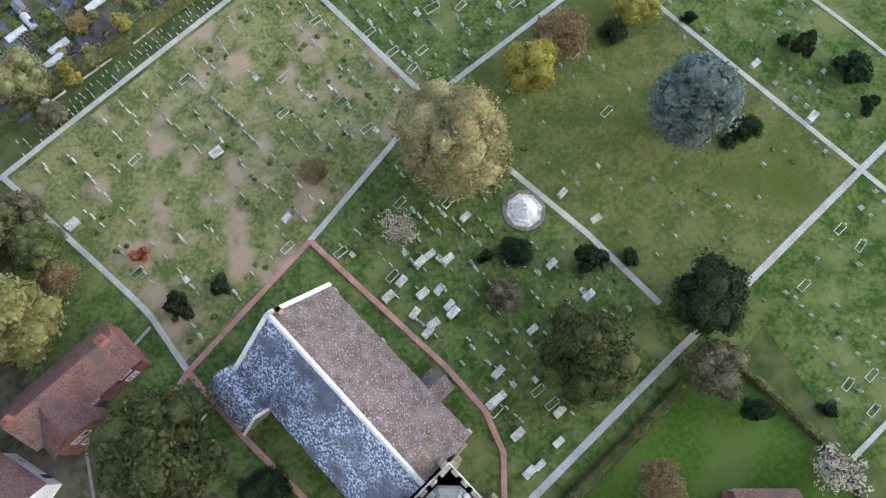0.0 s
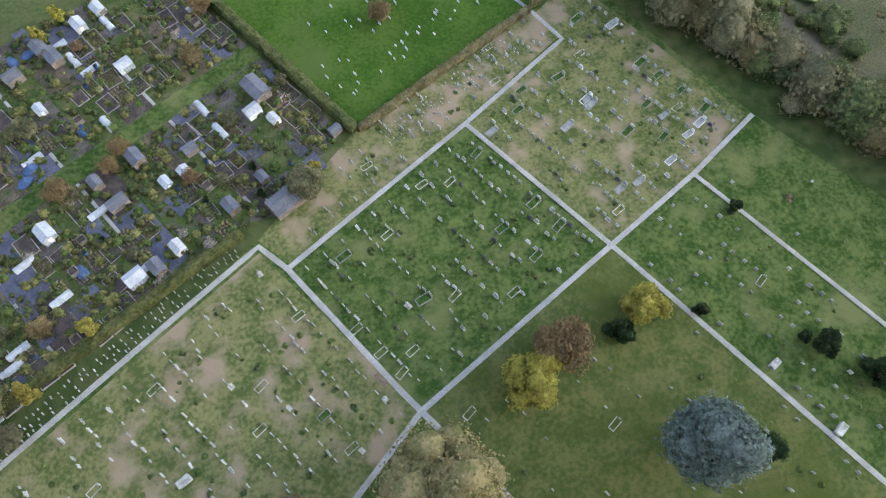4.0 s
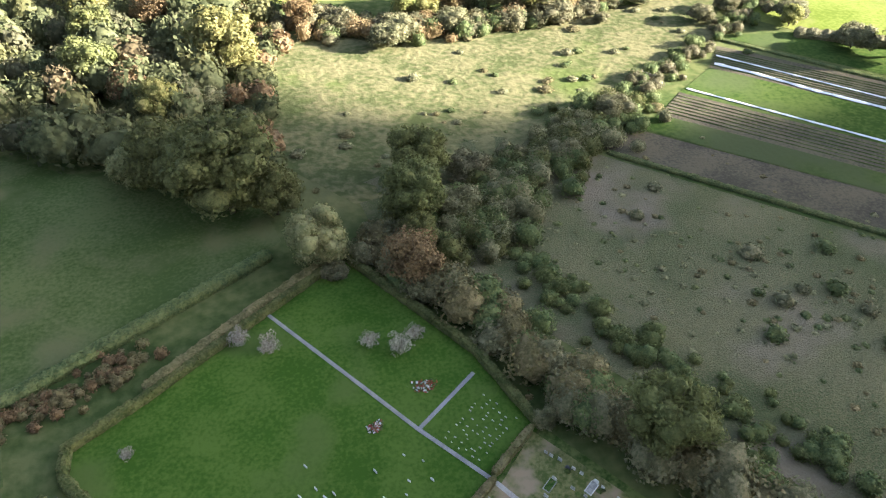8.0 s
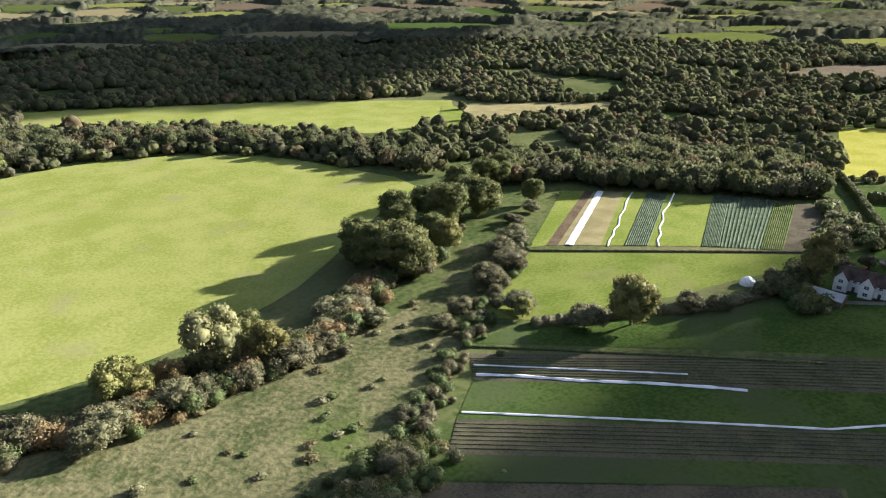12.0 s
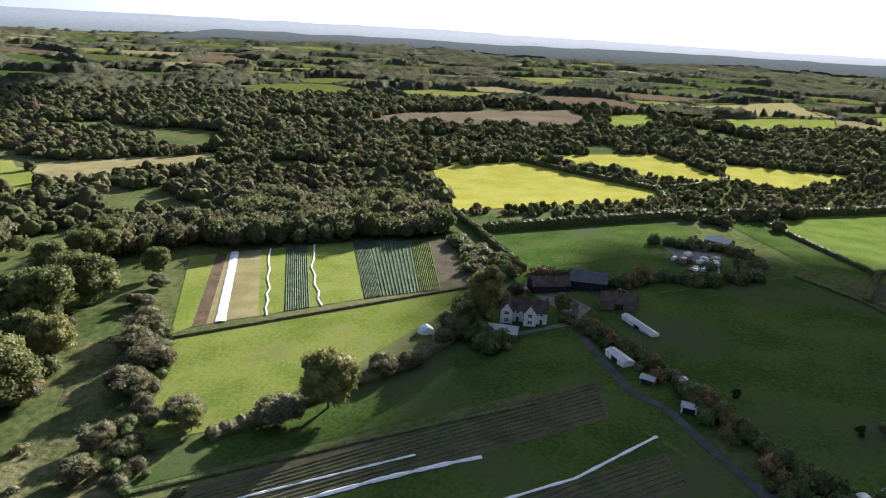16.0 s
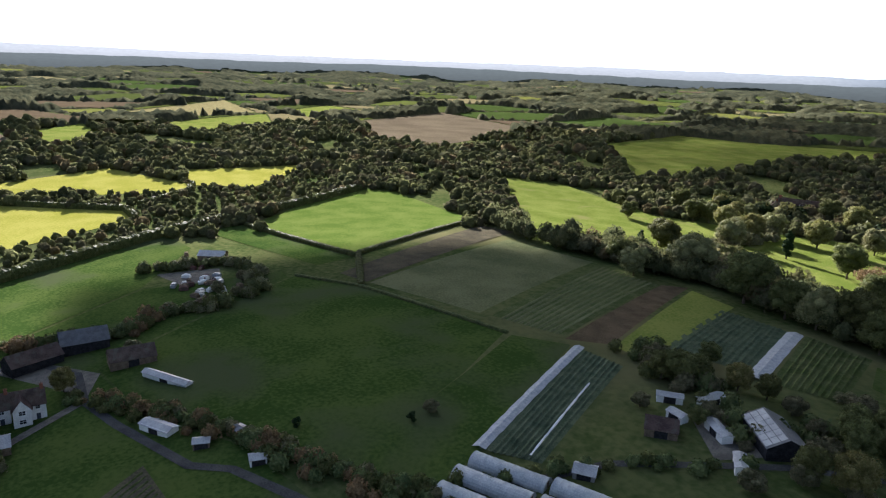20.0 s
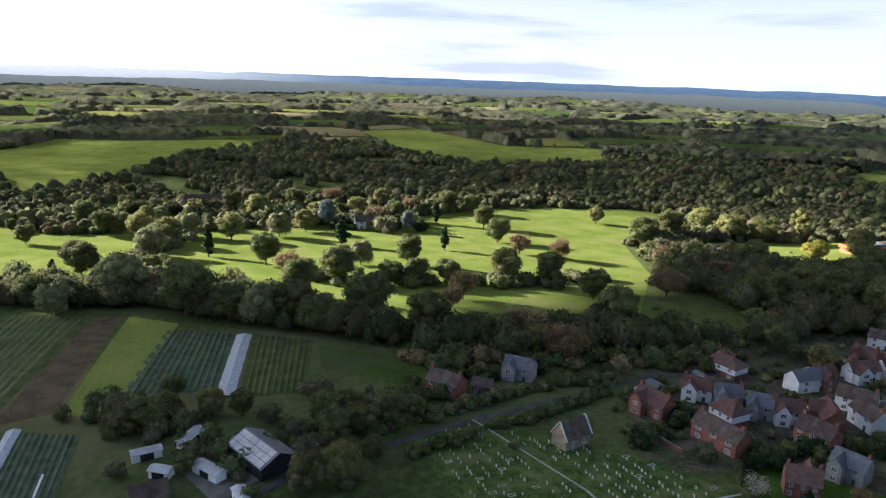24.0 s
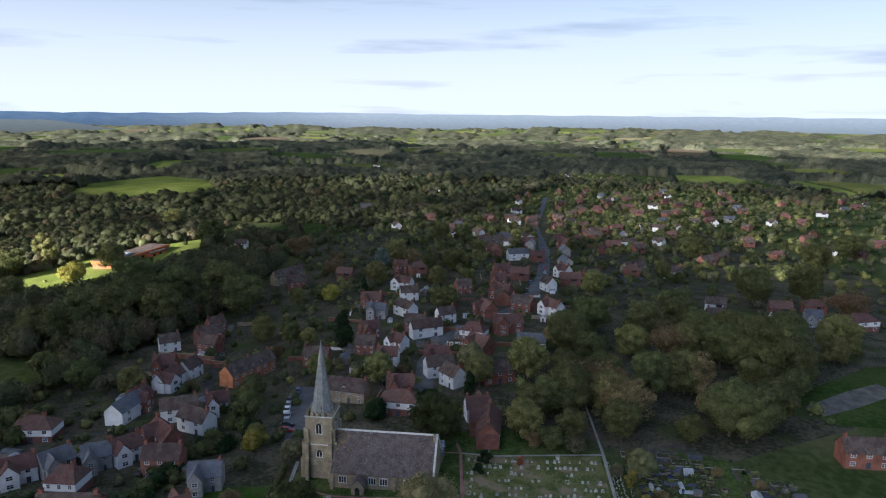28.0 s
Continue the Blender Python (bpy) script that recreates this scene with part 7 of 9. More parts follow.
grow("o -158 3 9 o -155 26 9 a -92 38 9 a -82 51 9 o -68 28 7 o -133 75 12 y -182 90 9 a -99 71 6.4 o -255 42 11 o -278 61 11 a -254 84 11 y -83 -2 6 c -85 -70 5 e -199 -155 5.5 Y -9 -27 4 o -106 -181 14 o -94 -204 14 o -69 -210 14 a -174 -171 6 Y -136 -133 5.5 y -173 -135 7 y -220 -164 7.5 o -222 -119 8 a -201 -233 11 y -260 -485 13 o -196 -328 12 l -111 -415 6 y -44 -290 9 o -313 -178 8 o -300 -189 8 o -22 -47 5.5 o -91 -245 13 a -142 41 9 o -155 59 10 o -140 83 9.6 a -116 59 7.9 o -84 30 5.5 y -119 -326 10 o -98 -155 12 o -44 -200 13 o -22 -190 13 o -63 -166 12 o -145 -2 6.5 a -220 -149 6 o -214 -131 6 y -217 -25 7 o -410 -36 10 o -278 -12 6 o -537 46 13 o -411 43 12")
for i in range(34):
    x, y = r.uniform(-205, -62), r.uniform(-2, 95)
    if inside(x, y, [(-142, -6), (-197, 13), (-201, 71), (-109, 92), (-72, 75), (-62, 58), (-62, 30), (-90, 5)]) and all(math.dist((x, y), q[:2]) > q[2] for q in TOWN):
        put(("oak", "olive", "oak_b", "oak")[i % 4], x, y, r.uniform(0.9, 1.35))

# shrubs and small trees that fill the gardens
gx, gy = [], []
while len(gx) < 4600:
    t = r.random() ** 0.75
    x, y = 55 - 1150 * t + r.normal(0, 25), -55 - 250 * t + r.normal(0, 50 + 230 * t)
    if math.hypot(x + 20, y - 12) < 34 or (x > -60 and y > -18) or abs((y + 69) - (x + 242) * 0.57) < 6 or any((x - a) ** 2 + (y - b) ** 2 < c * c * 0.9 for a, b, c in TOWN):
        continue
    gx.append(x), gy.append(y)
gx, gy = np.array(gx), np.array(gy)
for k, mt in enumerate(("hedge", "bramble", "scrub", "oak", "olive")):
    s = np.arange(len(gx)) % 5 == k
    far = np.clip((50 - gx[s]) / 500, 0, 1.2)
    clumps("garden_shrubs", gx[s], gy[s], (1.0 + 0.9 * far) * r.uniform(0.7, 1.9, s.sum()), mt, "shrubs and small trees crowding village gardens", 1.0, seed=60 + k, sprays=34, size=0.2, category="shrubs")

# hedges and shrubs along the lane and round the cemetery houses
thicket("lane_hedge", [(60, -78), (84, -62), (104, -44), (118, -30), (134, -16)], 3, 80, 1.1, 2.2, ("hedge", "bramble", "hedge_dry"), "hedge along the cemetery lane", 71)
thicket("lane_hedge", [(66, -60), (82, -44), (104, -24), (120, -8)], 2.5, 60, 1.0, 2.0, ("hedge", "bramble"), "hedge along the cemetery edge", 72)
thicket("garden_hedge", [(128, -72), (104, -82), (72, -88), (45, -98), (15, -112)], 10, 110, 1.5, 4.0, ("hedge", "oak", "autumn", "bramble"), "garden trees and hedge behind the houses", 73)
thicket("garden_hedge", [(122, -44), (128, -56), (118, -62), (106, -66), (84, -76)], 5, 50, 1.0, 2.4, ("hedge", "bramble", "yew"), "shrubs round brick houses", 74)
thicket("garden_hedge", [(60, -28), (50, -38), (46, -50), (58, -58), (40, -48)], 5, 50, 1.0, 2.6, ("hedge", "yew", "bramble"), "shrubs between village gardens", 75)
thicket("garden_hedge", [(32, -24), (16, -32), (0, -38), (-14, -44), (-30, -62)], 6, 70, 1.0, 2.6, ("hedge", "yew", "oak"), "dark garden shrubs beside the churchyard", 76)

# streets
ribbon("road", [(-754, -359), (-506, -230), (-316, -109), (-242, -69), (-182, -44), (-147, -46), (-120, -45), (-94, -34), (-71, -17), (-60, 0)], 7, "asphalt", "asphalt village high street", 6, 0.18, 0.02, category="road")
ribbon("road", [(-94, -163), (-60, -120), (-47, -103), (-24, -75), (0, -71), (25, -91), (43, -85), (64, -69), (78, -55), (104, -33), (116, -23), (130, -9), (145, 5), (170, 40), (185, 98)], 2.6, "lane_asphalt", "narrow asphalt lane past the cemetery", 5, 0.2, 0.03, category="road")
field("car_park", [(-18, -25), (-36, -47), (-51, -55), (-56, -44), (-27, -17)], "asphalt", "worn asphalt car park beside the church", 4, lift=0.16, keep_clear=False, category="car park")
field("forecourt", [(109, -37), (97, -46), (98, -58), (113, -46)], "asphalt", "asphalt forecourt between houses", 4, lift=0.16, keep_clear=False, category="car park")
field("car_park", [(-270, -52), (-285, -25), (-262, -20), (-250, -32)], "asphalt", "asphalt car park by the chapel", 5, lift=0.16, keep_clear=False, category="car park")


def build_chapel():
    root = new("cemetery_chapel")
    root.matrix_world = pose(78, -25, hz(78, -25) - 0.1, 0, 0, -48)
    bm = bmesh.new()
    gable_walls(bm, -2.7, 2.7, -4.5, 4.5, 3.4, 7.2)
    part("wall", bm, "stone", root)
    bm = bmesh.new()
    for s in (-1, 1):
        slope(bm, s * 3.1, 3.0, 0, 7.3, -4.4, 4.4, 0.16)
    part("roof", bm, "brown_roof", root)
    bm = bmesh.new()
    for s in (-1, 1):
        for y in (-4.75, 4.35):
            slope(bm, s * 3.1, 3.2, 0, 7.6, y, y + 0.4, 0.2)
    part("gable_coping", bm, "coping", root)
    for s in (-1, 1):
        for y in (-2.2, 1.8):
            lancets(root, s * 2.7, y, 1.2, 0.9, 1.4, 2, s)
    return tagged(root, "small stone cemetery chapel with steep dark roof", "chapel")


build_chapel()


M["orange_render"] = material("bright_orange_cladding", (0.62, 0.16, 0.05), (0.74, 0.22, 0.08), 0.4, 4.0, bump=0.2)


def build_school():
    root = new("school")
    root.matrix_world = pose(-150, -356, hz(-150, -356), 0, 0, 207)
    part("wall", boxes((-34, 32, -8, 8, -1, 4.2)), "orange_brick", root)
    part("wing", boxes((-34, -16, -15, -8.02, -1, 4.0)), "orange_render", root, "bright orange clad wing")
    part("wing", boxes((2, 20, -13, -8.02, -1, 3.6)), "orange_render", root, "bright orange clad wing")
    part("roof", boxes((-34.6, 32.6, -7.9, 8.6, 4.21, 4.7), (-34.5, -15.5, -15.4, -7.95, 4.05, 4.5), (1.5, 20.5, -13.4, -7.95, 3.65, 4.05)), "brown_roof", root)
    part("fascia", boxes((-34.8, 32.8, -8.3, -8.05, 3.7, 5.0), (-34.9, -34.65, -15.6, 8.6, 2.6, 5.0)), "orange_render", root, "bright orange fascia")
    part("roof_light", boxes((-20, -6, -3, 3, 4.72, 5.7)), "tin_roof", root)
    for k in range(9):
        x = -31 + k * 7.0
        y = -15.0 if x < -18 else -13.0 if 2 < x < 17 else -8.0
        part("window", boxes((x, x + 3, y - 0.1, y - 0.02, 1.0, 2.8)), "glass", root)
    return tagged(root, "long low orange school building among trees", "school")


build_school()

# ---------------------------------------------------------------- cars
M["tyre"] = material("tyre_rubber", (0.02, 0.02, 0.02), (0.035, 0.035, 0.035), 2, 9, bump=0.2)
CARPAINT = {}
for nm, c in (("white", (0.7, 0.7, 0.7)), ("silver", (0.38, 0.39, 0.4)), ("black", (0.025, 0.025, 0.03)), ("blue", (0.03, 0.07, 0.2)), ("red", (0.28, 0.03, 0.03))):
    CARPAINT[nm] = material(nm + "_car_paint", c, tuple(min(1, q * 1.1) for q in c), 0.5, 3.0, rough=0.3, bump=0.0, spec=0.5)


def car(colour, van=False):
    root = new("van" if van else "car")
    bm = bmesh.new()
    if van:
        prism(bm, [(-2.5, 0.35), (2.5, 0.35), (2.5, 1.1), (1.9, 1.35), (1.3, 2.2), (-2.5, 2.2)], -0.95, 0.95)
    else:
        prism(bm, [(-2.1, 0.3), (2.1, 0.3), (2.15, 0.75), (1.1, 0.95), (-2.1, 0.95)], -0.87, 0.87)
    bmesh.ops.bevel(bm, geom=list(bm.edges), offset=0.07, segments=1, affect="EDGES")
    part("body", bm, CARPAINT[colour], root)
    bm = bmesh.new()
    if van:
        prism(bm, [(1.3, 1.4), (1.95, 1.4), (1.4, 2.1), (1.3, 2.1)], -0.97, 0.97)
    else:
        prism(bm, [(-1.9, 0.95), (1.05, 0.95), (0.35, 1.42), (-1.5, 1.42)], -0.78, 0.78)
    part("windows", bm, "glass", root)
    if not van:
        part("roof", boxes((-1.45, 0.3, -0.72, 0.72, 1.41, 1.46), bevel=0.02), CARPAINT[colour], root)
    for x in (-1.35, 1.35):
        for y in (-0.85, 0.85):
            bm = bmesh.new()
            tube(bm, (x, y - 0.1, 0.32), (x, y + 0.1, 0.32), 0.32, 0.32, 12)
            part("wheel", bm, "tyre", root)
    return tagged(root, colour + (" panel van" if van else " family car") + " parked on asphalt", "van" if van else "car", group="parked cars")


CAR = {c: car(c) for c in CARPAINT}
CAR["van"] = car("white", True)
CUSED = set()


def park_car(c, x, y, a):
    ob = CAR[c]
    if c in CUSED:
        ob = copy_thing(ob, Matrix())
    CUSED.add(c)
    ob.matrix_basis = pose(x, y, hz(x, y) + 0.2, 0, 0, a)


for i, (x, y, a) in enumerate([(-33, -42, 40), (-36, -45, 40), (-39, -48, 40), (-46, -52, 40), (-30, -38, 40), (-23, -30, 130), (-26, -33, 130), (-49, -43, 30), (103, -46, 20), (107, -42, 60), (106, -50, 60), (128, -13, 30), (4, -66, 10), (12, -40, 30),
                               (16, -42, 30), (-150, -40, 20), (-125, -42, 10), (-190, -52, 30), (-205, -57, 30), (-222, -65, 30), (-250, -72, 33), (-262, -79, 33), (-275, -90, 35), (-290, -97, 35), (-300, -104, 35), (-266, -40, 60), (-270, -34, 60), (-274, -28, 60), (-44, -92, 60),
                               (-50, -100, 60), (-57, -112, 60), (-20, -346, 20), (-26, -349, 20), (-32, -352, 20), (-38, -355, 20), (-44, -357, 20)]):
    park_car(("white", "silver", "black", "blue", "silver", "red", "black", "van")[i % 8], x, y, a)

# ---------------------------------------------------------------- graves
M["granite"] = material("polished_dark_granite", (0.05, 0.05, 0.055), (0.10, 0.10, 0.11), 2.0, 12.0, rough=0.3, bump=0.05, spec=0.4)
M["kerbstone"] = material("mossy_kerb_stone", (0.13, 0.135, 0.11), (0.27, 0.265, 0.23), 1.0, 6.0, bump=0.4, vary=0.2)
M["gravel"] = material("grave_gravel", (0.20, 0.205, 0.195), (0.32, 0.32, 0.30), 2.0, 12.0, bump=0.8)
M["tuft"] = leaves("long_grass_tufts", (0.075, 0.115, 0.03), (0.145, 0.175, 0.055))
M["plants"] = material("grave_plants", (0.03, 0.07, 0.015), (0.07, 0.12, 0.03), 1.5, 8.0, bump=0.8, spot=(0.25, 0.10, 0.12), spot_scale=3.0, spot_size=0.62)


def stone_outline(w, h, shape):
    if shape == "round":
        return [(-w / 2, 0), (w / 2, 0), (w / 2, h * 0.7)] + [(w / 2 * math.cos(a), h * 0.7 + h * 0.3 * math.sin(a)) for a in np.linspace(0.35, math.pi - 0.35, 6)] + [(-w / 2, h * 0.7)]
    if shape == "point":
        return [(-w / 2, 0), (w / 2, 0), (w / 2, h * 0.75), (0, h), (-w / 2, h * 0.75)]
    return [(-w / 2, 0), (w / 2, 0), (w / 2, h), (-w / 2, h)]


def headstone(mat, w, h, shape, label):
    root = new("headstone")
    bm = prism(bmesh.new(), [(x, z - 0.1) for x, z in stone_outline(w, h, shape)], -0.06, 0.06)
    part("slab", bm, mat, root)
    part("base", boxes((-w / 2 - 0.1, w / 2 + 0.1, -0.14, 0.14, -0.3, 0.1)), mat, root)
    return tagged(root, label, "headstone", group="headstones in the churchyard")


def kerb_grave(fill, mat, label):
    root = new("grave")
    part("kerb", boxes((-0.55, -0.43, -1.9, 0, -0.3, 0.2), (0.43, 0.55, -1.9, 0, -0.3, 0.2), (-0.55, 0.55, -2.0, -1.88, -0.3, 0.2)), "kerbstone" if mat == "headstone" else mat, root)
    part("infill", boxes((-0.44, 0.44, -1.9, 0, -0.3, 0.13)), fill, root)
    bm = prism(bmesh.new(), [(x, z - 0.1) for x, z in stone_outline(0.75, 0.95, "round")], 0, 0.12)
    part("headstone", bm, mat, root)
    return tagged(root, label, "grave", group="kerbed graves")


def chest_tomb():
    root = new("chest_tomb")
    part("chest", boxes((-0.45, 0.45, -0.95, 0.95, -0.3, 0.75)), "headstone", root)
    part("lid", boxes((-0.6, 0.6, -1.1, 1.1, 0.75, 0.9), bevel=0.03), "headstone", root, "flat weathered stone lid")
    part("plinth", boxes((-0.58, 0.58, -1.08, 1.08, -0.3, 0.12)), "headstone", root)
    return tagged(root, "weathered stone chest tomb with a flat lid", "tomb", group="chest tombs")


def cross():
    root = new("grave_cross")
    part("cross", boxes((-0.09, 0.09, -0.07, 0.07, 0.2, 1.4), (-0.38, 0.38, -0.06, 0.06, 0.9, 1.08), bevel=0.01), "headstone", root)
    part("steps", boxes((-0.45, 0.45, -0.35, 0.35, -0.3, 0.12), (-0.3, 0.3, -0.22, 0.22, 0.12, 0.26)), "headstone", root)
    return tagged(root, "grey stone cross on a stepped base", "grave cross", group="stone crosses")


GRAVE = {
    "a": headstone("headstone", 0.75, 1.1, "round", "weathered grey round-topped headstone"), "b": headstone("headstone", 0.65, 0.9, "flat", "small squared lichen-grey headstone"),
    "c": headstone("marble", 0.7, 0.85, "round", "pale upright marble headstone"), "d": headstone("granite", 0.75, 0.9, "point", "dark polished granite headstone"),
    "k": kerb_grave("gravel", "headstone", "kerbed grave filled with pale gravel"), "g": kerb_grave("plants", "headstone", "kerbed grave with green planting"),
    "m": kerb_grave("gravel", "marble", "pale marble kerbed gravel grave"), "t": chest_tomb(), "x": cross()}
GUSED = set()
E1, E2 = Vector((0.853, 0.522)), Vector((0.54, -0.842))
ROWS = math.degrees(math.atan2(E1.y, E1.x)) - 90


def grave(kind, x, y, turn=0.0, s=1.0):
    ob = GRAVE[kind]
    if kind in GUSED:
        ob = copy_thing(ob, Matrix())
    GUSED.add(kind)
    ob.matrix_basis = Matrix.LocRotScale((x, y, hz(x, y) + 0.14), Euler((radians(rng.normal(0, 2.5)), radians(rng.normal(0, 2)), radians(ROWS + turn + rng.normal(0, 4)))), (s, s, s))


PATH_LINES = [densify(p, 1.0) for p, w, m in PATHS]
PP = np.array([q for p in PATH_LINES for q in p])


def off_path(x, y, d=1.5):
    return ((PP[:, 0] - x) ** 2 + (PP[:, 1] - y) ** 2).min() > d * d


rest = []
SECTIONS = (
    ([(-58, 53), (-20, 78), (-4, 53), (-23, 37), (-40, 24), (-46, 34)], "aaabbcxabg", 3.3, 1.4, 0.66, True),
    ([(-15, 76), (14, 94), (29, 71), (-1, 54)], "abbcagabxd", 3.2, 1.25, 0.72, True),
    ([(15, 95), (34, 107), (40, 119), (58, 88), (46, 80), (31, 72)], "akgmbkdcag", 3.1, 1.2, 0.74, True),
    ([(-20, 34), (-3, 50), (12, 30), (19, 17), (0, 0), (-4, 12)], "aaabbxb", 2.6, 1.2, 0.62, True),
    ([(-2, 51), (29, 69), (53, 31), (33, 18), (20, 19), (8, 40)], "aabbx", 4.2, 2.4, 0.34, False),
    ([(32, 70), (46, 78), (62, 52), (60, 33), (56, 32)], "abbcagx", 3.4, 1.8, 0.5, False),
    ([(48, 79), (60, 86), (74, 60), (66, 50)], "abg", 4.5, 3.0, 0.25, False),
    ([(-2, 97.5), (30, 115), (33, 110), (14, 97), (-15, 79)], "abbg", 2.0, 1.1, 0.55, False),
    ([(34, 14), (57, 27), (74, 0), (104, -30), (60, -20), (42, -6)], "aabbkgcx", 3.4, 1.5, 0.62, False),
    ([(60, 30), (80, 42), (118, -18), (106, -30), (77, 0)], "abbc", 3.6, 1.6, 0.55, False))
count = 0
for poly, kinds, pitch, gap, share, own in SECTIONS:
    xs, ys = [p[0] for p in poly], [p[1] for p in poly]
    c = Vector((sum(xs) / len(xs), sum(ys) / len(ys)))
    for i in range(-16, 17):
        for j in range(-44, 45):
            p = c + E1 * (i * pitch + rng.normal(0, 0.15)) + E2 * (j * gap + rng.normal(0, 0.18))
            if rng.random() > share or not inside(p.x, p.y, poly) or not off_path(p.x, p.y) or math.dist(p, (7, 33.6)) < 4 or noise.noise((p.x / 9, p.y / 9, 2)) < -0.38:
                continue
            if own and count < 250 and rng.random() < 0.4:
                grave(kinds[int(rng.integers(len(kinds)))], p.x, p.y, 0, rng.uniform(0.85, 1.15))
                count += 1
            else:
                rest.append((p.x, p.y, rng.random()))
# chest tombs near the church
for x, y in ((-7.1, 30.2), (-8.5, 29.5), (-4.8, 29.1), (-11.6, 27.4), (-9.2, 25.1), (-6.9, 25.2), (-13.7, 25.7), (-10.8, 22.8), (-6.1, 22.9), (-5.8, 21.8), (-8.7, 20.9), (-9.6, 20.0), (-1.2, 34.4), (-1.9, 12.9), (-2.4, 9.8), (-3.5, 9.3), (-1.3, 4.8), (3.5, 2.8), (-1.0, 0.1), (0.5, 0.6), (8.7, 25.4), (3.9, 17.3), (8.9, 19.3), (7.7, 18.7),
             (12.4, 20.1), (4.6, 6.4), (16.4, 30.3), (-39.9, 15.7), (-53.2, 44.6), (12.8, 34.9), (51.6, 38.5), (46.5, 48.6), (-33.0, 51.0), (-25.0, 39.4)):
    grave("t", x, y, 0, rng.uniform(0.65, 0.85))


def small_stones(name, spots, mat, label, w=0.6, h=0.7, kerbs=0.0):
    """Stones too many to pick apart, joined."""
    v, f = [], []
    for x, y, q in spots:
        z = hz(x, y) + 0.1
        k = 0.7 + 0.6 * q
        a = radians(ROWS) + rng.normal(0, 0.06)
        ca, sa = math.cos(a), math.sin(a)
        blocks = [(-w / 2 * k, w / 2 * k, -0.06, 0.06, -0.2, h * k)]
        if q < kerbs:
            blocks += [(-0.5, -0.4, -1.8, 0, -0.2, 0.16), (0.4, 0.5, -1.8, 0, -0.2, 0.16), (-0.5, 0.5, -1.9, -1.8, -0.2, 0.16)]
        for x0, x1, y0, y1, z0, z1 in blocks:
            n = len(v)
            for cx, cy, cz in ((x0, y0, z0), (x1, y0, z0), (x1, y1, z0), (x0, y1, z0), (x0 * 0.9, y0, z1), (x1 * 0.9, y0, z1), (x1 * 0.9, y1, z1), (x0 * 0.9, y1, z1)):
                v.append((x + cx * ca - cy * sa, y + cx * sa + cy * ca, z + cz))
            f += [tuple(n + i for i in g) for g in ((4, 5, 6, 7), (0, 1, 5, 4), (1, 2, 6, 5), (2, 3, 7, 6), (3, 0, 4, 7))]
    return tagged(mesh_ob(name, v, f, mat), label, "headstones", kind="stuff")


small_stones("headstones", rest, "headstone", "scattered rows of small grey headstones", kerbs=0.05)


# grass tufts and plants left standing on and between the graves
tx, ty = [], []
for k, (poly, kinds, pitch, gap, share, own) in enumerate(SECTIONS):
    xs, ys = [p[0] for p in poly], [p[1] for p in poly]
    c = Vector((sum(xs) / len(xs), sum(ys) / len(ys)))
    for i in range(-16, 17):
        for j in range(-44, 45):
            p = c + E1 * (i * pitch + rng.normal(-0.6, 0.9)) + E2 * (j * gap + rng.normal(0, 0.6))
            if rng.random() < (0.75 if own else 0.3) and inside(p.x, p.y, poly) and off_path(p.x, p.y, 1.6) and noise.noise((p.x / 6, p.y / 6, 5)) > -0.12:
                tx.append(p.x), ty.append(p.y)
tx, ty = np.array(tx), np.array(ty)
for k, mt in enumerate(("bramble", "tuft", "tuft")):
    q = np.arange(len(tx)) % 3 == k
    clumps("grave_plants", tx[q], ty[q], np.random.default_rng(70 + k).uniform(0.14, 0.48, q.sum()), mt, "grass tufts and small plants on graves", 0.5, seed=80 + k, sprays=26, size=0.3, category="plants")


def along(a, b, gap, off, jitter=0.15, miss=0.2):
    a, b = Vector(a), Vector(b)
    n = (b - a).normalized()
    m = Vector((-n.y, n.x))
    out = []
    for k in range(int((b - a).length / gap)):
        if rng.random() > miss:
            p = a + n * (k * gap + rng.normal(0, jitter)) + m * (off + rng.normal(0, jitter))
            out.append((p.x, p.y, rng.random()))
    return out


tiny = []
for o in (1.4, 2.3, 3.2):
    tiny += along((-58, 55.5), (-21, 80), 1.0, o)
for o in (1.6, 2.6, 3.6, 4.6):
    tiny += along((4, 91), (29, 106.5), 1.1, o + 1.6)
for o in np.arange(1.5, 9, 1.3):
    tiny += along((26, 127), (36, 133), 0.9, -o)
small_stones("memorial_stones", tiny, "headstone", "tiny pale memorial tablets in rows", 0.38, 0.2)
LAWN_GRAVES = [(-12, 118), (7, 129), (23, 123), (25, 116), (13, 106), (-2, 101), (-9, 110)]
lawn_stones = []
for i in range(24):
    for j in range(14):
        p = Vector((-10, 100)) + Vector((0.53, -0.85)) * -(j * 2.6) + Vector((0.853, 0.522)) * (i * 1.7)
        if inside(p.x, p.y, LAWN_GRAVES) and rng.random() < 0.42 and noise.noise((p.x / 7, p.y / 7, 4)) > -0.25:
            lawn_stones.append((p.x + rng.normal(0, 0.5), p.y + rng.normal(0, 0.5), rng.random()))
small_stones("memorial_stones", lawn_stones, "marble", "white memorial stones set in the lawn", 0.6, 0.45)


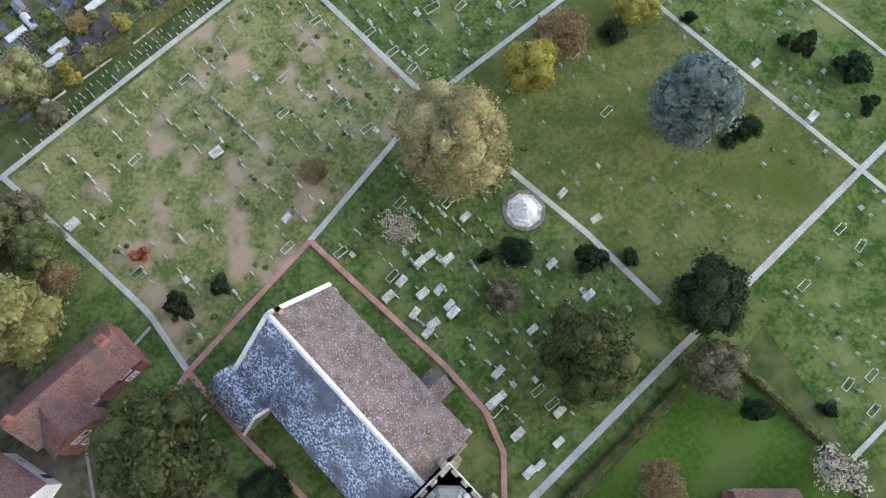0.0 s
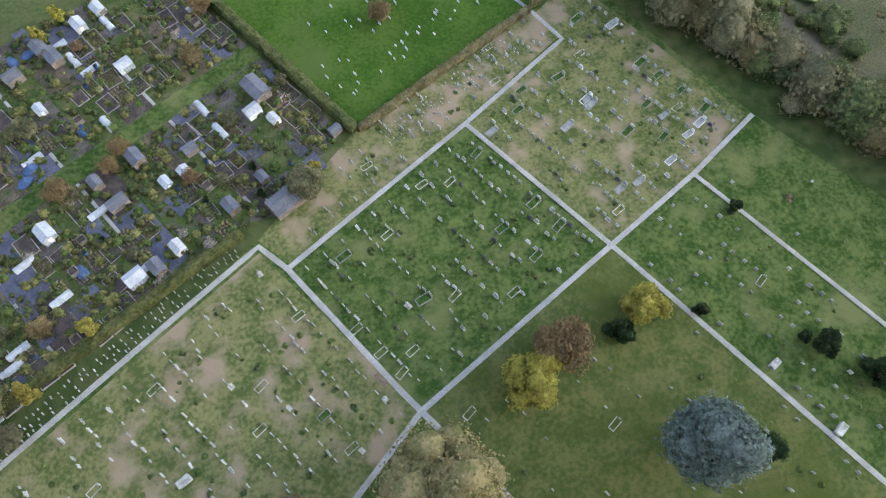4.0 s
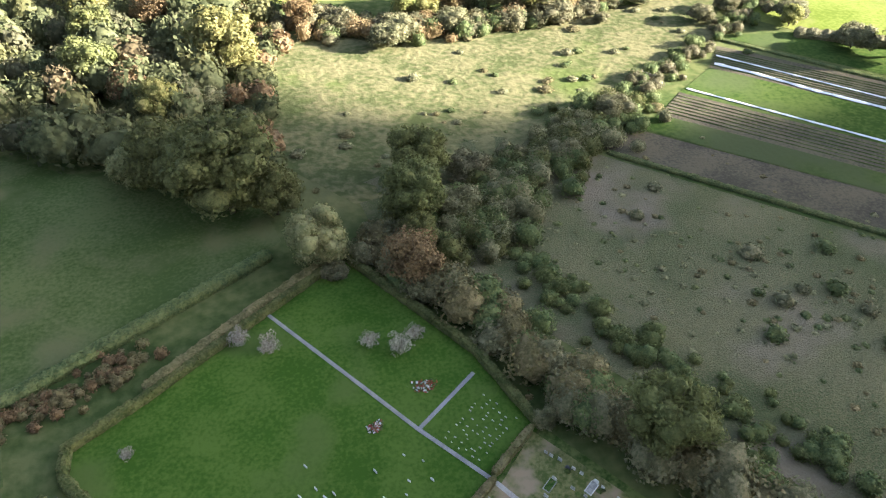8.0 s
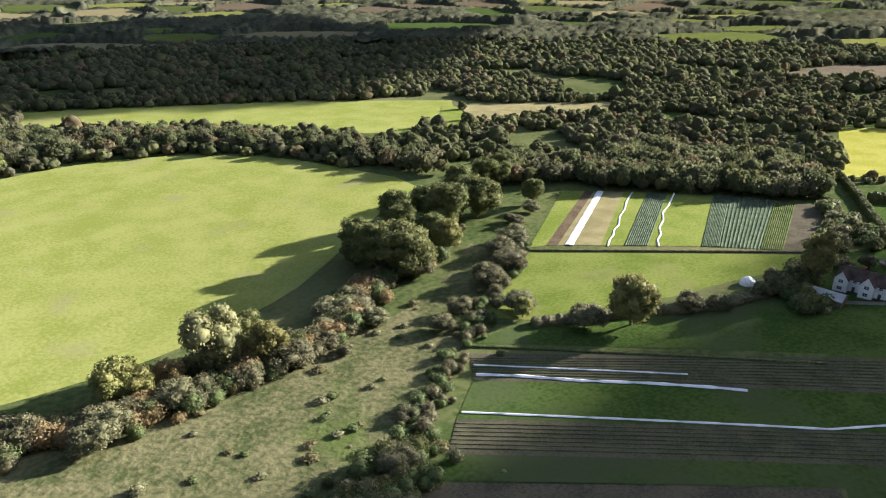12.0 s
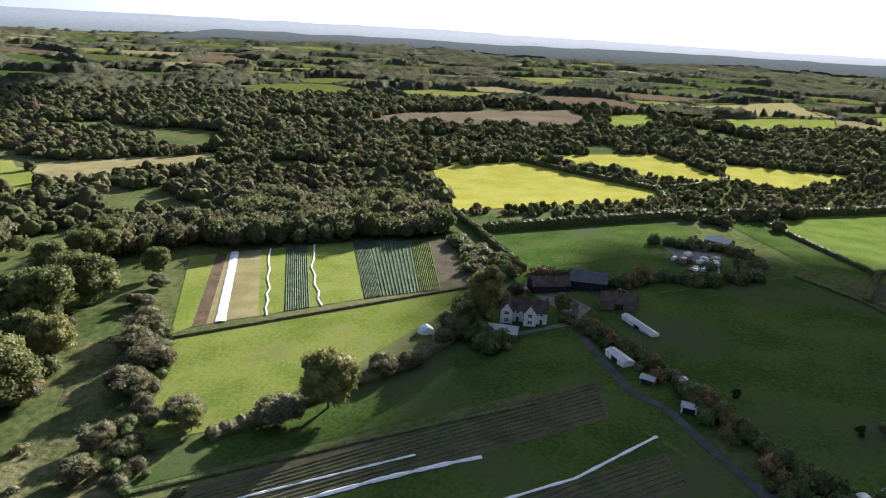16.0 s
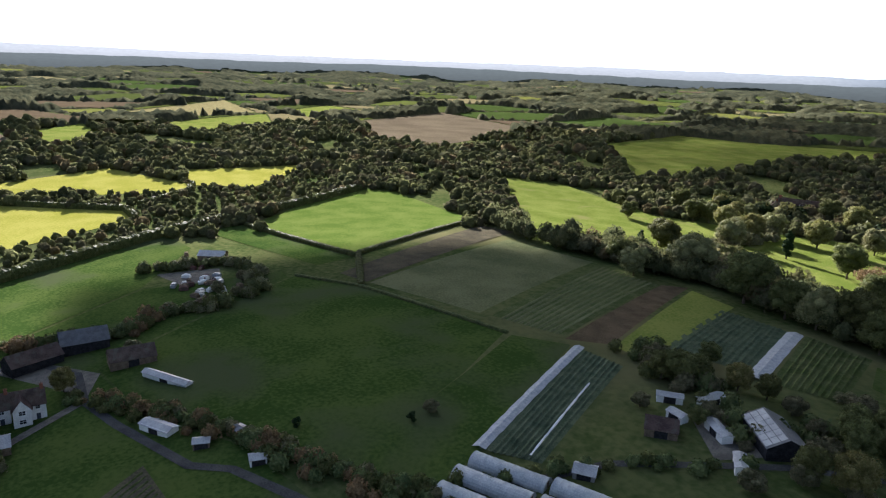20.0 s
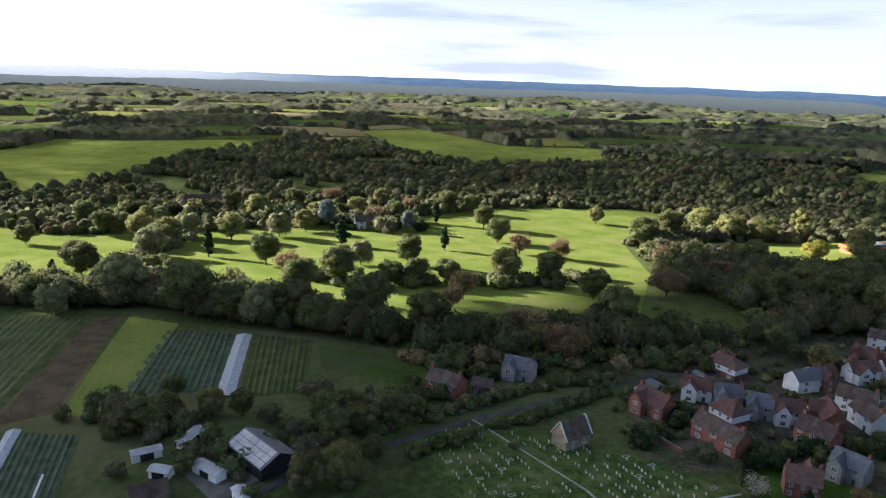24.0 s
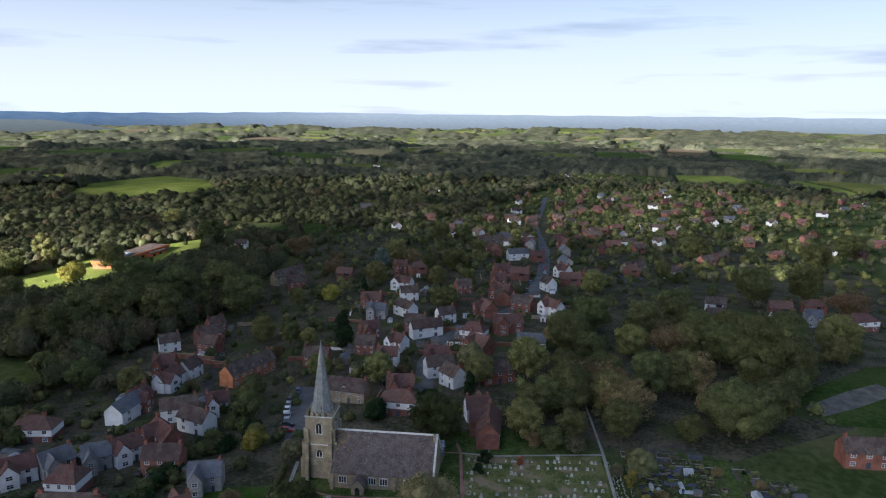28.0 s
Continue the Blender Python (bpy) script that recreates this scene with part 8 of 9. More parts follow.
def bench():
    root = new("bench")
    part("seat", boxes((-0.8, 0.8, -0.22, -0.08, 0.42, 0.46), (-0.8, 0.8, -0.05, 0.09, 0.42, 0.46), (-0.8, 0.8, 0.12, 0.24, 0.42, 0.46)), "timber", root)
    part("backrest", boxes((-0.8, 0.8, 0.24, 0.28, 0.55, 0.65), (-0.8, 0.8, 0.26, 0.3, 0.72, 0.85)), "timber", root)
    for x in (-0.7, 0.7):
        for y in (-0.18, 0.24):
            part("leg", boxes((x - 0.03, x + 0.03, y - 0.03, y + 0.03, -0.1, 0.43 if y < 0 else 0.85)), "timber", root)
    return tagged(root, "pale wooden bench beside the path", "bench", group="benches")


b0 = bench()
for i, (x, y, a) in enumerate(((-6.3, 58.2, 122), (-15.5, 107.5, 210), (-13.5, 104.5, 210), (6.5, 162.5, 30))):
    ob = b0 if i == 0 else copy_thing(b0, Matrix())
    ob.matrix_basis = Matrix.LocRotScale((x, y, hz(x, y) + 0.15), Euler((0, 0, radians(a))), (1.3, 1.3, 1.3))


def flower_heap(x, y, wide):
    root = new("flower_heap")
    root.matrix_world = pose(x, y, hz(x, y) + 0.12)
    r = np.random.default_rng(int(abs(x)))
    for nm, mt, n in (("wreath", "marble", 60), ("red_bloom", "red", 90), ("greenery", "bramble", 90)):
        c = np.c_[r.normal(0, wide, n), r.normal(0, wide * 0.7, n), r.uniform(0.1, 0.5, n)]
        v, f = quads(c, np.tile((0, 0, 1.0), (n, 1)) + r.normal(size=(n, 3)) * 0.5, 0.22, r)
        raw_mesh(nm, v, f, mt, root)
    return tagged(root, "heap of red and white memorial flowers on lawn", "flowers")


flower_heap(27, 136, 0.8)
flower_heap(17, 131, 0.5)
flower_heap(-13, 106, 0.5)

# ---------------------------------------------------------------- allotments
M["darksoil"] = material("dark_allotment_soil", (0.05, 0.043, 0.04), (0.105, 0.085, 0.075), 0.8, 6.0, bump=0.8)
M["membrane"] = material("dark_weed_membrane", (0.05, 0.055, 0.08), (0.10, 0.105, 0.14), 0.6, 4.0, rough=0.5, bump=0.5, spec=0.3)
M["polythene"] = material("milky_polythene", (0.30, 0.33, 0.35), (0.45, 0.47, 0.48), 0.5, 3.0, rough=0.35, bump=0.3, spec=0.4)
M["blue_sheet"] = material("blue_tarpaulin", (0.05, 0.085, 0.16), (0.08, 0.13, 0.22), 0.8, 5.0, rough=0.5, bump=0.3)
M["shed_wood"] = material("grey_shed_boards", (0.14, 0.12, 0.10), (0.25, 0.22, 0.19), 1.0, 9.0, bump=0.6)
M["plotmix"] = material("dug_plot_ground", (0.06, 0.054, 0.05), (0.125, 0.11, 0.095), 0.5, 3.0, bump=0.8, spot=(0.06, 0.095, 0.022), spot_scale=0.28, spot_size=0.5)
ALLOT = [(-78, 84), (-68, 118), (-56, 126), (-34, 137), (-29, 136), (-5, 98), (-17, 85.5), (-22, 85), (-66, 58.5), (-80, 66)]
field("allotment_ground", ALLOT, "plotmix", "dug soil and weeds between allotment plots", 5, lift=0.12)
A1, A2 = Vector((0.853, 0.522)), Vector((-0.522, 0.853))
AROT = math.degrees(math.atan2(A1.y, A1.x))


M["edging"] = material("silvered_boards", (0.24, 0.22, 0.19), (0.38, 0.35, 0.31), 0.8, 8.0, bump=0.5)
M["plotgreen"] = material("weedy_plot", (0.04, 0.065, 0.02), (0.10, 0.115, 0.04), 0.5, 3.0, bump=0.9, relief=0.15, spot=(0.13, 0.12, 0.06), spot_scale=0.35, spot_size=0.56)
M["plotbrown"] = material("dead_growth_plot", (0.07, 0.06, 0.04), (0.15, 0.12, 0.085), 0.6, 4.0, bump=0.9, relief=0.15, spot=(0.05, 0.08, 0.025), spot_scale=0.4, spot_size=0.55)
AXIS = Vector((-46, 98.5))
for side in (1, -1):
    for i in range(-8, 9):
        a = AXIS + A1 * (i * 5.5 + 0.35)
        b = AXIS + A1 * (i * 5.5 + 5.15)
        deep = 2.0
        while deep < 26 and all(inside(*(q + A2 * side * (deep + 1.2)), ALLOT) for q in (a, b)):
            deep += 0.6
        if deep < 5:
            continue
        cut = deep * rng.uniform(0.4, 0.65)
        for n, (v0, v1) in enumerate(((1.9, cut), (cut + 0.3, deep))):
            quad = [a + A2 * side * v0, b + A2 * side * v0, b + A2 * side * v1, a + A2 * side * v1]
            field("allotment_plot", [tuple(q) for q in quad], ("plotgreen", "plotmix", "membrane", "plotbrown", "plotgreen", "darksoil")[(i * 5 + n * 3 + side) % 6],
                  ("weedy green allotment plot", "dug allotment plot with weeds", "allotment plot under dark membrane", "allotment plot of dead brown growth", "weedy green allotment plot", "bare dark allotment plot")[(i * 5 + n * 3 + side) % 6], 3, lift=0.16, keep_clear=False, category="plot")
        ribbon("plot_edge", [tuple(a - A1 * 0.35 + A2 * side * 2), tuple(a - A1 * 0.35 + A2 * side * deep)], 0.5, "turf" if i % 3 else "path", "narrow path between allotment plots", 3, 0.19, 0.12)


for a, b, w in (((-78, 79), (-14, 118), 3.4), ((-33, 105), (-21, 86), 1.6), ((-48, 97), (-36, 78), 1.2), ((-64, 88), (-54, 70), 1.2), ((-30, 134), (-18, 115), 1.0), ((-46, 130), (-35, 109), 1.0), ((-60, 122), (-50, 99), 1.0)):
    ribbon("grass_track", [a, b], w, "turf", "mown grass track between plots", 3, 0.2, 0.15)


def bed(fill, crop, label, wood=True):
    root = new("raised_bed")
    w, d = 1.1, 2.2
    if wood:
        part("edging", boxes((-w - 0.1, -w, -d, d, -0.2, 0.28), (w, w + 0.1, -d, d, -0.2, 0.28), (-w - 0.1, w + 0.1, -d - 0.06, -d, -0.2, 0.28), (-w - 0.1, w + 0.1, d, d + 0.06, -0.2, 0.28)), "edging", root)
    part("soil", boxes((-w, w, -d, d, -0.2, 0.2)), fill, root)
    if crop:
        r = np.random.default_rng(len(label))
        n = 110
        c = np.c_[r.integers(0, 4, n) * 0.55 - 0.82 + r.normal(0, 0.08, n), r.uniform(-d + 0.1, d - 0.1, n), r.uniform(0.22, 0.5, n)]
        v, f = quads(c, np.tile((0, 0, 1.0), (n, 1)) + r.normal(size=(n, 3)) * 0.5, 0.16, r)
        raw_mesh("crop", v, f, crop, root)
    return tagged(root, label, "vegetable bed", group="allotment beds")


BEDS = [bed("darksoil", None, "dark bare soil bed edged with timber"), bed("darksoil", "bramble", "leafy green crop in a timber-edged bed"), bed("membrane", None, "bed covered with dark weed membrane", False),
        bed("darksoil", "olive", "yellowing crop in a soil bed", False), bed("soil", "hedge", "brown soil bed with rows of greens"), bed("membrane", "scrub", "untidy bed with dead stems", False)]


def shed(kind):
    root = new("greenhouse" if kind == "glass" else "garden_shed")
    w, d, h = (1.2, 1.6, 1.8) if kind != "big" else (1.6, 2.6, 2.0)
    wall = {"wood": "shed_wood", "glass": "polythene", "white": "white_paint", "big": "shed_wood"}[kind]
    roof = {"wood": "slate_roof", "glass": "polythene", "white": "tin_roof", "big": "slate_roof"}[kind]
    part("wall", gable_walls(bmesh.new(), -w, w, -d, d, h, h + 0.55), wall, root)
    bm = bmesh.new()
    for s in (-1, 1):
        slope(bm, s * (w + 0.12), h - 0.06, 0, h + 0.58, -d - 0.1, d + 0.1, 0.05)
    part("roof", bm, roof, root)
    part("door", boxes((-0.38, 0.38, -d - 0.04, -d, 0.0, 1.7)), "timber" if kind != "glass" else "white_paint", root)
    if kind == "glass":
        bm = bmesh.new()
        for k in range(6):
            y = -d + k * 2 * d / 5
            box(bm, w, w + 0.03, y - 0.03, y + 0.03, 0, h)
            box(bm, -w - 0.03, -w, y - 0.03, y + 0.03, 0, h)
        part("glazing_bar", bm, "white_paint", root)
    return tagged(root, {"wood": "small grey timber shed with felt roof", "glass": "milky small greenhouse with pale frame", "white": "small white shed with metal roof", "big": "long timber shed with dark roof"}[kind], "greenhouse" if kind == "glass" else "shed", group="allotment sheds")


SHEDS = {k: shed(k) for k in ("wood", "glass", "white", "big")}
SUSED = set()


def put_shed(kind, x, y, turn, s=1.0):
    ob = SHEDS[kind]
    if kind in SUSED:
        ob = copy_thing(ob, Matrix())
    SUSED.add(kind)
    ob.matrix_basis = Matrix.LocRotScale((x, y, hz(x, y) + 0.12), Euler((0, 0, radians(turn))), (s, s, s))


SPOTS = [(-31, 134), (-41, 130), (-27, 132), (-54, 118), (-50, 111), (-48, 121), (-18, 104), (-36, 99), (-32, 94), (-28, 99), (-23, 88), (-49, 89), (-39, 92), (-31, 83), (-34, 80.5), (-37, 79.5), (-18, 92), (-42, 96), (-37, 117), (-17, 108),
         (-15, 102), (-24, 128), (-44, 127), (-50, 123), (-6, 98), (-29, 95), (-60, 100), (-64, 92), (-58, 80), (-66, 75), (-62, 112), (-70, 100)]
put_shed("big", -15, 87, AROT + 90, 0.95)
for i, (x, y) in enumerate(SPOTS):
    put_shed(("wood", "glass", "wood", "wood", "glass", "big", "white")[i % 7], x, y, AROT + (0 if i % 3 else 90), 0.58 + 0.09 * (i % 4))
k = 0
for i in range(-16, 17):
    for j in range(-13, 14):
        p = Vector((-40, 100)) + A1 * (i * 2.75 + rng.normal(0, 0.15)) + A2 * (j * 4.3 + rng.normal(0, 0.25))
        if not inside(p.x, p.y, ALLOT) or abs((p - Vector((-55, 93))).dot(A2)) < 3.0 or i % 7 == 0 or rng.random() < 0.1:
            continue
        if any(math.dist(p, q) < 2.6 for q in SPOTS):
            continue
        src = BEDS[int(rng.integers(6))]
        ob = copy_thing(src, Matrix()) if k >= 6 else BEDS[k]
        k += 1
        sx = rng.uniform(0.8, 1.15)
        ob.matrix_basis = Matrix.LocRotScale((p.x, p.y, hz(p.x, p.y) + 0.1), Euler((0, 0, radians(AROT + rng.normal(0, 3)))), (sx, rng.uniform(0.6, 0.92), 1))
for i in range(110):
    p = Vector((-40, 100)) + A1 * rng.uniform(-38, 38) + A2 * rng.uniform(-45, 42)
    if inside(p.x, p.y, ALLOT) and abs((p - Vector((-55, 93))).dot(A2)) > 2.6:
        put(("bush", "scrub", "autumn", "pale", "bush")[int(rng.integers(5))], p.x, p.y, rng.uniform(0.25, 0.5))


vx, vy = [], []
while len(vx) < 1300:
    p = Vector((-40, 100)) + A1 * rng.uniform(-40, 40) + A2 * rng.uniform(-46, 42)
    if inside(p.x, p.y, ALLOT) and abs((p - Vector((-55, 93))).dot(A2)) > 2.2:
        vx.append(p.x), vy.append(p.y)
vx, vy = np.array(vx), np.array(vy)
for k, mt in enumerate(("bramble", "oak", "olive", "tuft")):
    s = np.arange(len(vx)) % 4 == k
    clumps("vegetable_plants", vx[s], vy[s], rng.uniform(0.25, 0.75, s.sum()), mt, "leafy vegetables and weeds on allotment plots", 0.8, seed=80 + k, sprays=36, size=0.3, category="plants")


# sheds, glasshouses and walls in the village gardens
r = np.random.default_rng(31)
made = tries = 0
while made < 46 and tries < 4000:
    tries += 1
    x, y = r.uniform(-210, 60), r.uniform(-150, -20)
    d = min(((x - a) ** 2 + (y - b) ** 2) ** 0.5 - c for a, b, c in TOWN)
    if not 0.5 < d < 9 or math.hypot(x + 20, y - 12) < 34 or (x > -30 and y > -30):
        continue
    put_shed(("wood", "white", "glass", "wood", "big")[made % 5], x, y, r.choice((35, 125)) + r.normal(0, 6), r.uniform(0.8, 1.2))
    made += 1


def garden_wall(x, y, turn, long, tall, mat, label):
    root = new("garden_wall")
    root.matrix_world = pose(x, y, hz(x, y) - 0.15, 0, 0, turn)
    part("wall", boxes((-long / 2, long / 2, -0.14, 0.14, -0.6, tall)), mat, root)
    part("coping", boxes((-long / 2 - 0.05, long / 2 + 0.05, -0.2, 0.2, tall, tall + 0.1), bevel=0.02), "stone", root)
    for x in (-long / 2 + 0.2, long / 2 - 0.2):
        part("pier", boxes((x - 0.26, x + 0.26, -0.26, 0.26, -0.6, tall + 0.25)), mat, root)
    return tagged(root, label, "wall")


made = tries = 0
while made < 36 and tries < 4000:
    tries += 1
    x, y = r.uniform(-220, 60), r.uniform(-150, -20)
    d = min(((x - a) ** 2 + (y - b) ** 2) ** 0.5 - c for a, b, c in TOWN)
    if not 1.0 < d < 10 or math.hypot(x + 20, y - 12) < 36 or (x > -30 and y > -30):
        continue
    garden_wall(x, y, r.choice((35, 125)) + r.normal(0, 6), r.uniform(8, 18), r.uniform(1.1, 1.9), ("brick", "stone", "brick", "render")[made % 4], ("old brick garden wall with stone coping", "low stone garden wall", "old brick garden wall with stone coping", "white rendered garden wall")[made % 4])
    made += 1


def clutter_piece(kind):
    root = new({"butt": "water_butt", "heap": "compost_bin", "tarp": "tarpaulin", "cloche": "cloche"}[kind])
    if kind == "butt":
        bm = bmesh.new()
        bmesh.ops.create_cone(bm, cap_ends=True, segments=12, radius1=0.3, radius2=0.34, depth=0.95, matrix=Matrix.Translation((0, 0, 0.47)))
        part("barrel", bm, "blue_sheet", root)
        part("lid", boxes((-0.3, 0.3, -0.3, 0.3, 0.94, 0.99), bevel=0.02), "black_board", root)
    elif kind == "heap":
        part("slats", boxes((-0.6, 0.6, -0.6, -0.54, 0, 0.9), (-0.6, 0.6, 0.54, 0.6, 0, 0.9), (-0.6, -0.54, -0.6, 0.6, 0, 0.9), (0.54, 0.6, -0.6, 0.6, 0, 0.9)), "shed_wood", root)
        part("compost", boxes((-0.54, 0.54, -0.54, 0.54, 0, 0.7)), "darksoil", root)
    elif kind == "tarp":
        v, f = ball(4, 2, 0.3)
        mesh_ob("sheet", [(a * 1.3, b * 0.9, max(c, -0.05) * 0.45) for a, b, c in v], f, "blue_sheet", root)
    else:
        bm = bmesh.new()
        n = 8
        prism(bm, [(0.6 * math.cos(a), 0.55 * math.sin(a)) for a in np.linspace(0, math.pi, n)], -1.6, 1.6)
        part("film", bm, "polythene", root)
        part("hoop", boxes((-0.62, 0.62, -1.62, -1.58, 0, 0.05), (-0.62, 0.62, 1.58, 1.62, 0, 0.05)), "iron", root)
    return tagged(root, {"butt": "blue plastic water butt on a plot", "heap": "square slatted compost bin", "tarp": "crumpled blue tarpaulin over a heap", "cloche": "low polythene cloche over a bed"}[kind], {"butt": "water butt", "heap": "compost bin", "tarp": "tarpaulin", "cloche": "cloche"}[kind], group="allotment clutter")


for kind, n in (("butt", 16), ("heap", 14), ("tarp", 8), ("cloche", 22)):
    src = clutter_piece(kind)
    for i in range(n):
        for _ in range(40):
            p = Vector((-40, 100)) + A1 * rng.uniform(-36, 34) + A2 * rng.uniform(-42, 38)
            if inside(p.x, p.y, ALLOT) and abs((p - Vector((-55, 93))).dot(A2)) > 2.6:
                break
        ob = src if i == 0 else copy_thing(src, Matrix())
        ob.matrix_basis = pose(p.x, p.y, hz(p.x, p.y) + 0.3, 0, 0, AROT + 90 * (i % 2))

# ---------------------------------------------------------------- farm
def barn(name, label, x, y, turn, long, deep, eave, rise, wall, roof, solar=False):
    root = new(name)
    root.matrix_world = pose(x, y, hz(x, y) - 0.1, 0, 0, turn)
    bm = gable_walls(bmesh.new(), -deep / 2, deep / 2, -long / 2, long / 2, eave, eave + rise)
    bm.transform(Matrix.Rotation(radians(-90), 4, "Z"))
    part("wall", bm, wall, root)
    bm = bmesh.new()
    for s in (-1, 1):
        slope(bm, s * (deep / 2 + 0.3), eave - 0.2, 0, eave + rise, -long / 2 - 0.25, long / 2 + 0.25, 0.1, 1)
    bm.transform(Matrix.Rotation(radians(-90), 4, "Z"))
    part("roof", bm, roof, root)
    part("door", boxes((-1.6, 1.6, -deep / 2 - 0.06, -deep / 2, 0, min(eave - 0.3, 3.2))), "black_board", root)
    if solar:
        for i in range(6):
            for j in range(3):
                bm = bmesh.new()
                a, b = j / 3.2 + 0.03, (j + 0.9) / 3.2 + 0.03
                d = deep / 2 + 0.3
                slope(bm, d * (1 - a), eave - 0.2 + (rise + 0.2) * a + 0.2, d * (1 - b), eave - 0.2 + (rise + 0.2) * b + 0.2, -long / 2 + 0.4 + i * (long - 0.8) / 6, -long / 2 + 0.25 + (i + 1) * (long - 0.8) / 6, 0.05)
                bm.transform(Matrix.Rotation(radians(-90), 4, "Z"))
                part("roof_panel", bm, "tin_roof", root)
    return tagged(root, label, "barn")


barn("farm_barn", "dark tiled barn in the farmyard", 320, 147, -70, 16, 8, 3.5, 3, "black_board", "brown_roof")
barn("farm_barn", "long dark barn beside the farmyard", 327, 131, -90, 15, 9, 4, 3.5, "black_board", "slate_roof")
barn("farm_barn", "old barn with mossy roof", 303, 120, -91, 14, 8, 3, 3, "timber", "brown_roof")
barn("dutch_barn", "pale metal-roofed open barn", 419, 60, -123, 13, 9, 4, 1.6, "timber", "tin_roof")
barn("farm_shed", "grey metal-roofed shed by the lane", 266, 161, -92, 10, 7, 3, 1.4, "timber", "tin_roof")
barn("field_shelter", "long low pale shelter in the pasture", 281, 114, -150, 18, 3, 1.6, 0.6, "white_paint", "tin_roof")
barn("field_shelter", "low white animal shelter by the lane", 251, 123, -150, 10, 4, 2, 0.5, "white_paint", "tin_roof")
barn("small_shed", "tiny pale shed in scrub", 236, 116, -110, 4, 3, 2, 0.5, "timber", "tin_roof")
barn("small_shed", "tiny dark shed in scrub", 235, 106, -161, 5, 3, 2, 0.5, "black_board", "slate_roof")
barn("small_shed", "pale shed beside the hedge", 220, 107, -104, 4, 3, 2, 0.5, "white_paint", "tin_roof")
barn("yard_barn", "barn with translucent panels in its dark roof", 154, -1, 143, 16, 10, 3.6, 2.4, "black_board", "slate_roof", True)
barn("mobile_home", "long white mobile home in the yard", 164, 7, 153, 9, 3, 2.4, 0.4, "white_paint", "tin_roof")
barn("mobile_home", "white cabin among shrubs", 176, -7, -96, 8, 3, 2.3, 0.4, "white_paint", "tin_roof")
barn("mobile_home", "white cabin among shrubs", 183, 2, -141, 7, 3, 2.3, 0.4, "white_paint", "tin_roof")
barn("small_shed", "pale blue shed by the field", 175, 9, 176, 5, 3, 2.2, 0.5, "white_paint", "tin_roof")
barn("caravan", "white caravan parked in the yard", 152, 16, 127, 7, 2.6, 2.3, 0.3, "white_paint", "tin_roof")
barn("yard_hut", "low hut with dark hipped roof", 173, 18, -142, 8, 7, 2.4, 2.0, "timber", "brown_roof")
barn("field_hut", "small grey hut beside the crop rows", 170, 48, -144, 5, 4.5, 1.8, 1.0, "greywall", "tin_roof")
barn("small_shed", "small white shed among trees", 191, -15, -140, 4, 3, 2, 0.6, "white_paint", "tin_roof")
put_house("farm", 284, 159, -92, 8, 1.0)
put_house("farm", 282, 150.5, -92, 8, 1.0)
field("farm_yard", [(175, 4), (165, -10), (149, 2), (157, 18)], "track", "bare earth and gravel yard", 4, lift=0.16, keep_clear=False, category="yard")
field("farm_yard", [(325, 160), (318, 142), (300, 130), (284, 136), (300, 145)], "track", "gravel farmyard between barns", 4, lift=0.16, keep_clear=False, category="yard")
field("scrap_yard", [(410, 90), (402, 62), (385, 66), (380, 84)], "track", "rough yard strewn with machinery", 6, lift=0.16, keep_clear=False, category="yard")
thicket("yard_scrub", [(418, 96), (408, 56), (380, 52), (350, 62), (338, 82), (345, 98)], 4, 90, 1.6, 3.4, ("hedge", "bramble", "scrub"), "dark scrub hedge round the farm scrap yard", 61)
thicket("yard_scrub", [(345, 98), (330, 118), (335, 140), (345, 158)], 5, 60, 1.6, 3.2, ("hedge", "bramble", "autumn"), "dark hedge beside the barns", 62)
thicket("yard_scrub", [(250, 160), (268, 172), (290, 178), (310, 172)], 7, 70, 1.4, 3.6, ("hedge", "bramble", "scrub"), "tangled garden scrub behind the farmhouse", 63)
field("works_yard", [(474, 345), (524, 312), (566, 253), (520, 240), (485, 288)], "track", "bare tan works yard among woods", 12, lift=0.3, category="yard")
M["concrete"] = material("stained_concrete", (0.22, 0.215, 0.20), (0.36, 0.35, 0.33), 0.3, 3.0, bump=0.3)


def settling_tank(x, y, rad, label):
    """A round concrete tank with a walkway over it."""
    root = new("settling_tank")
    root.location = (x, y, hz(x, y) + 0.25)
    v, f, n = [], [], 32
    for k in range(n):
        a = k * math.tau / n
        for q, z in ((rad, 0), (rad, 1.5), (rad - 0.5, 1.5), (rad - 0.5, 0.6)):
            v.append((q * math.cos(a), q * math.sin(a), z))
    for k in range(n):
        o, p = 4 * k, 4 * ((k + 1) % n)
        f += [(o, p, p + 1, o + 1), (o + 1, p + 1, p + 2, o + 2), (o + 2, p + 2, p + 3, o + 3)]
    mesh_ob("rim", v, f, "concrete", root)
    mesh_ob("water", [((rad - 0.4) * math.cos(k * math.tau / n), (rad - 0.4) * math.sin(k * math.tau / n), 0.9) for k in range(n)], [tuple(range(n))], "water", root)
    part("walkway", boxes((-rad, rad, -0.5, 0.5, 1.5, 1.7), (-rad, rad, -0.5, -0.44, 1.7, 2.6), (-rad, rad, 0.44, 0.5, 1.7, 2.6)), "tin_roof", root)
    return tagged(root, label, "tank")


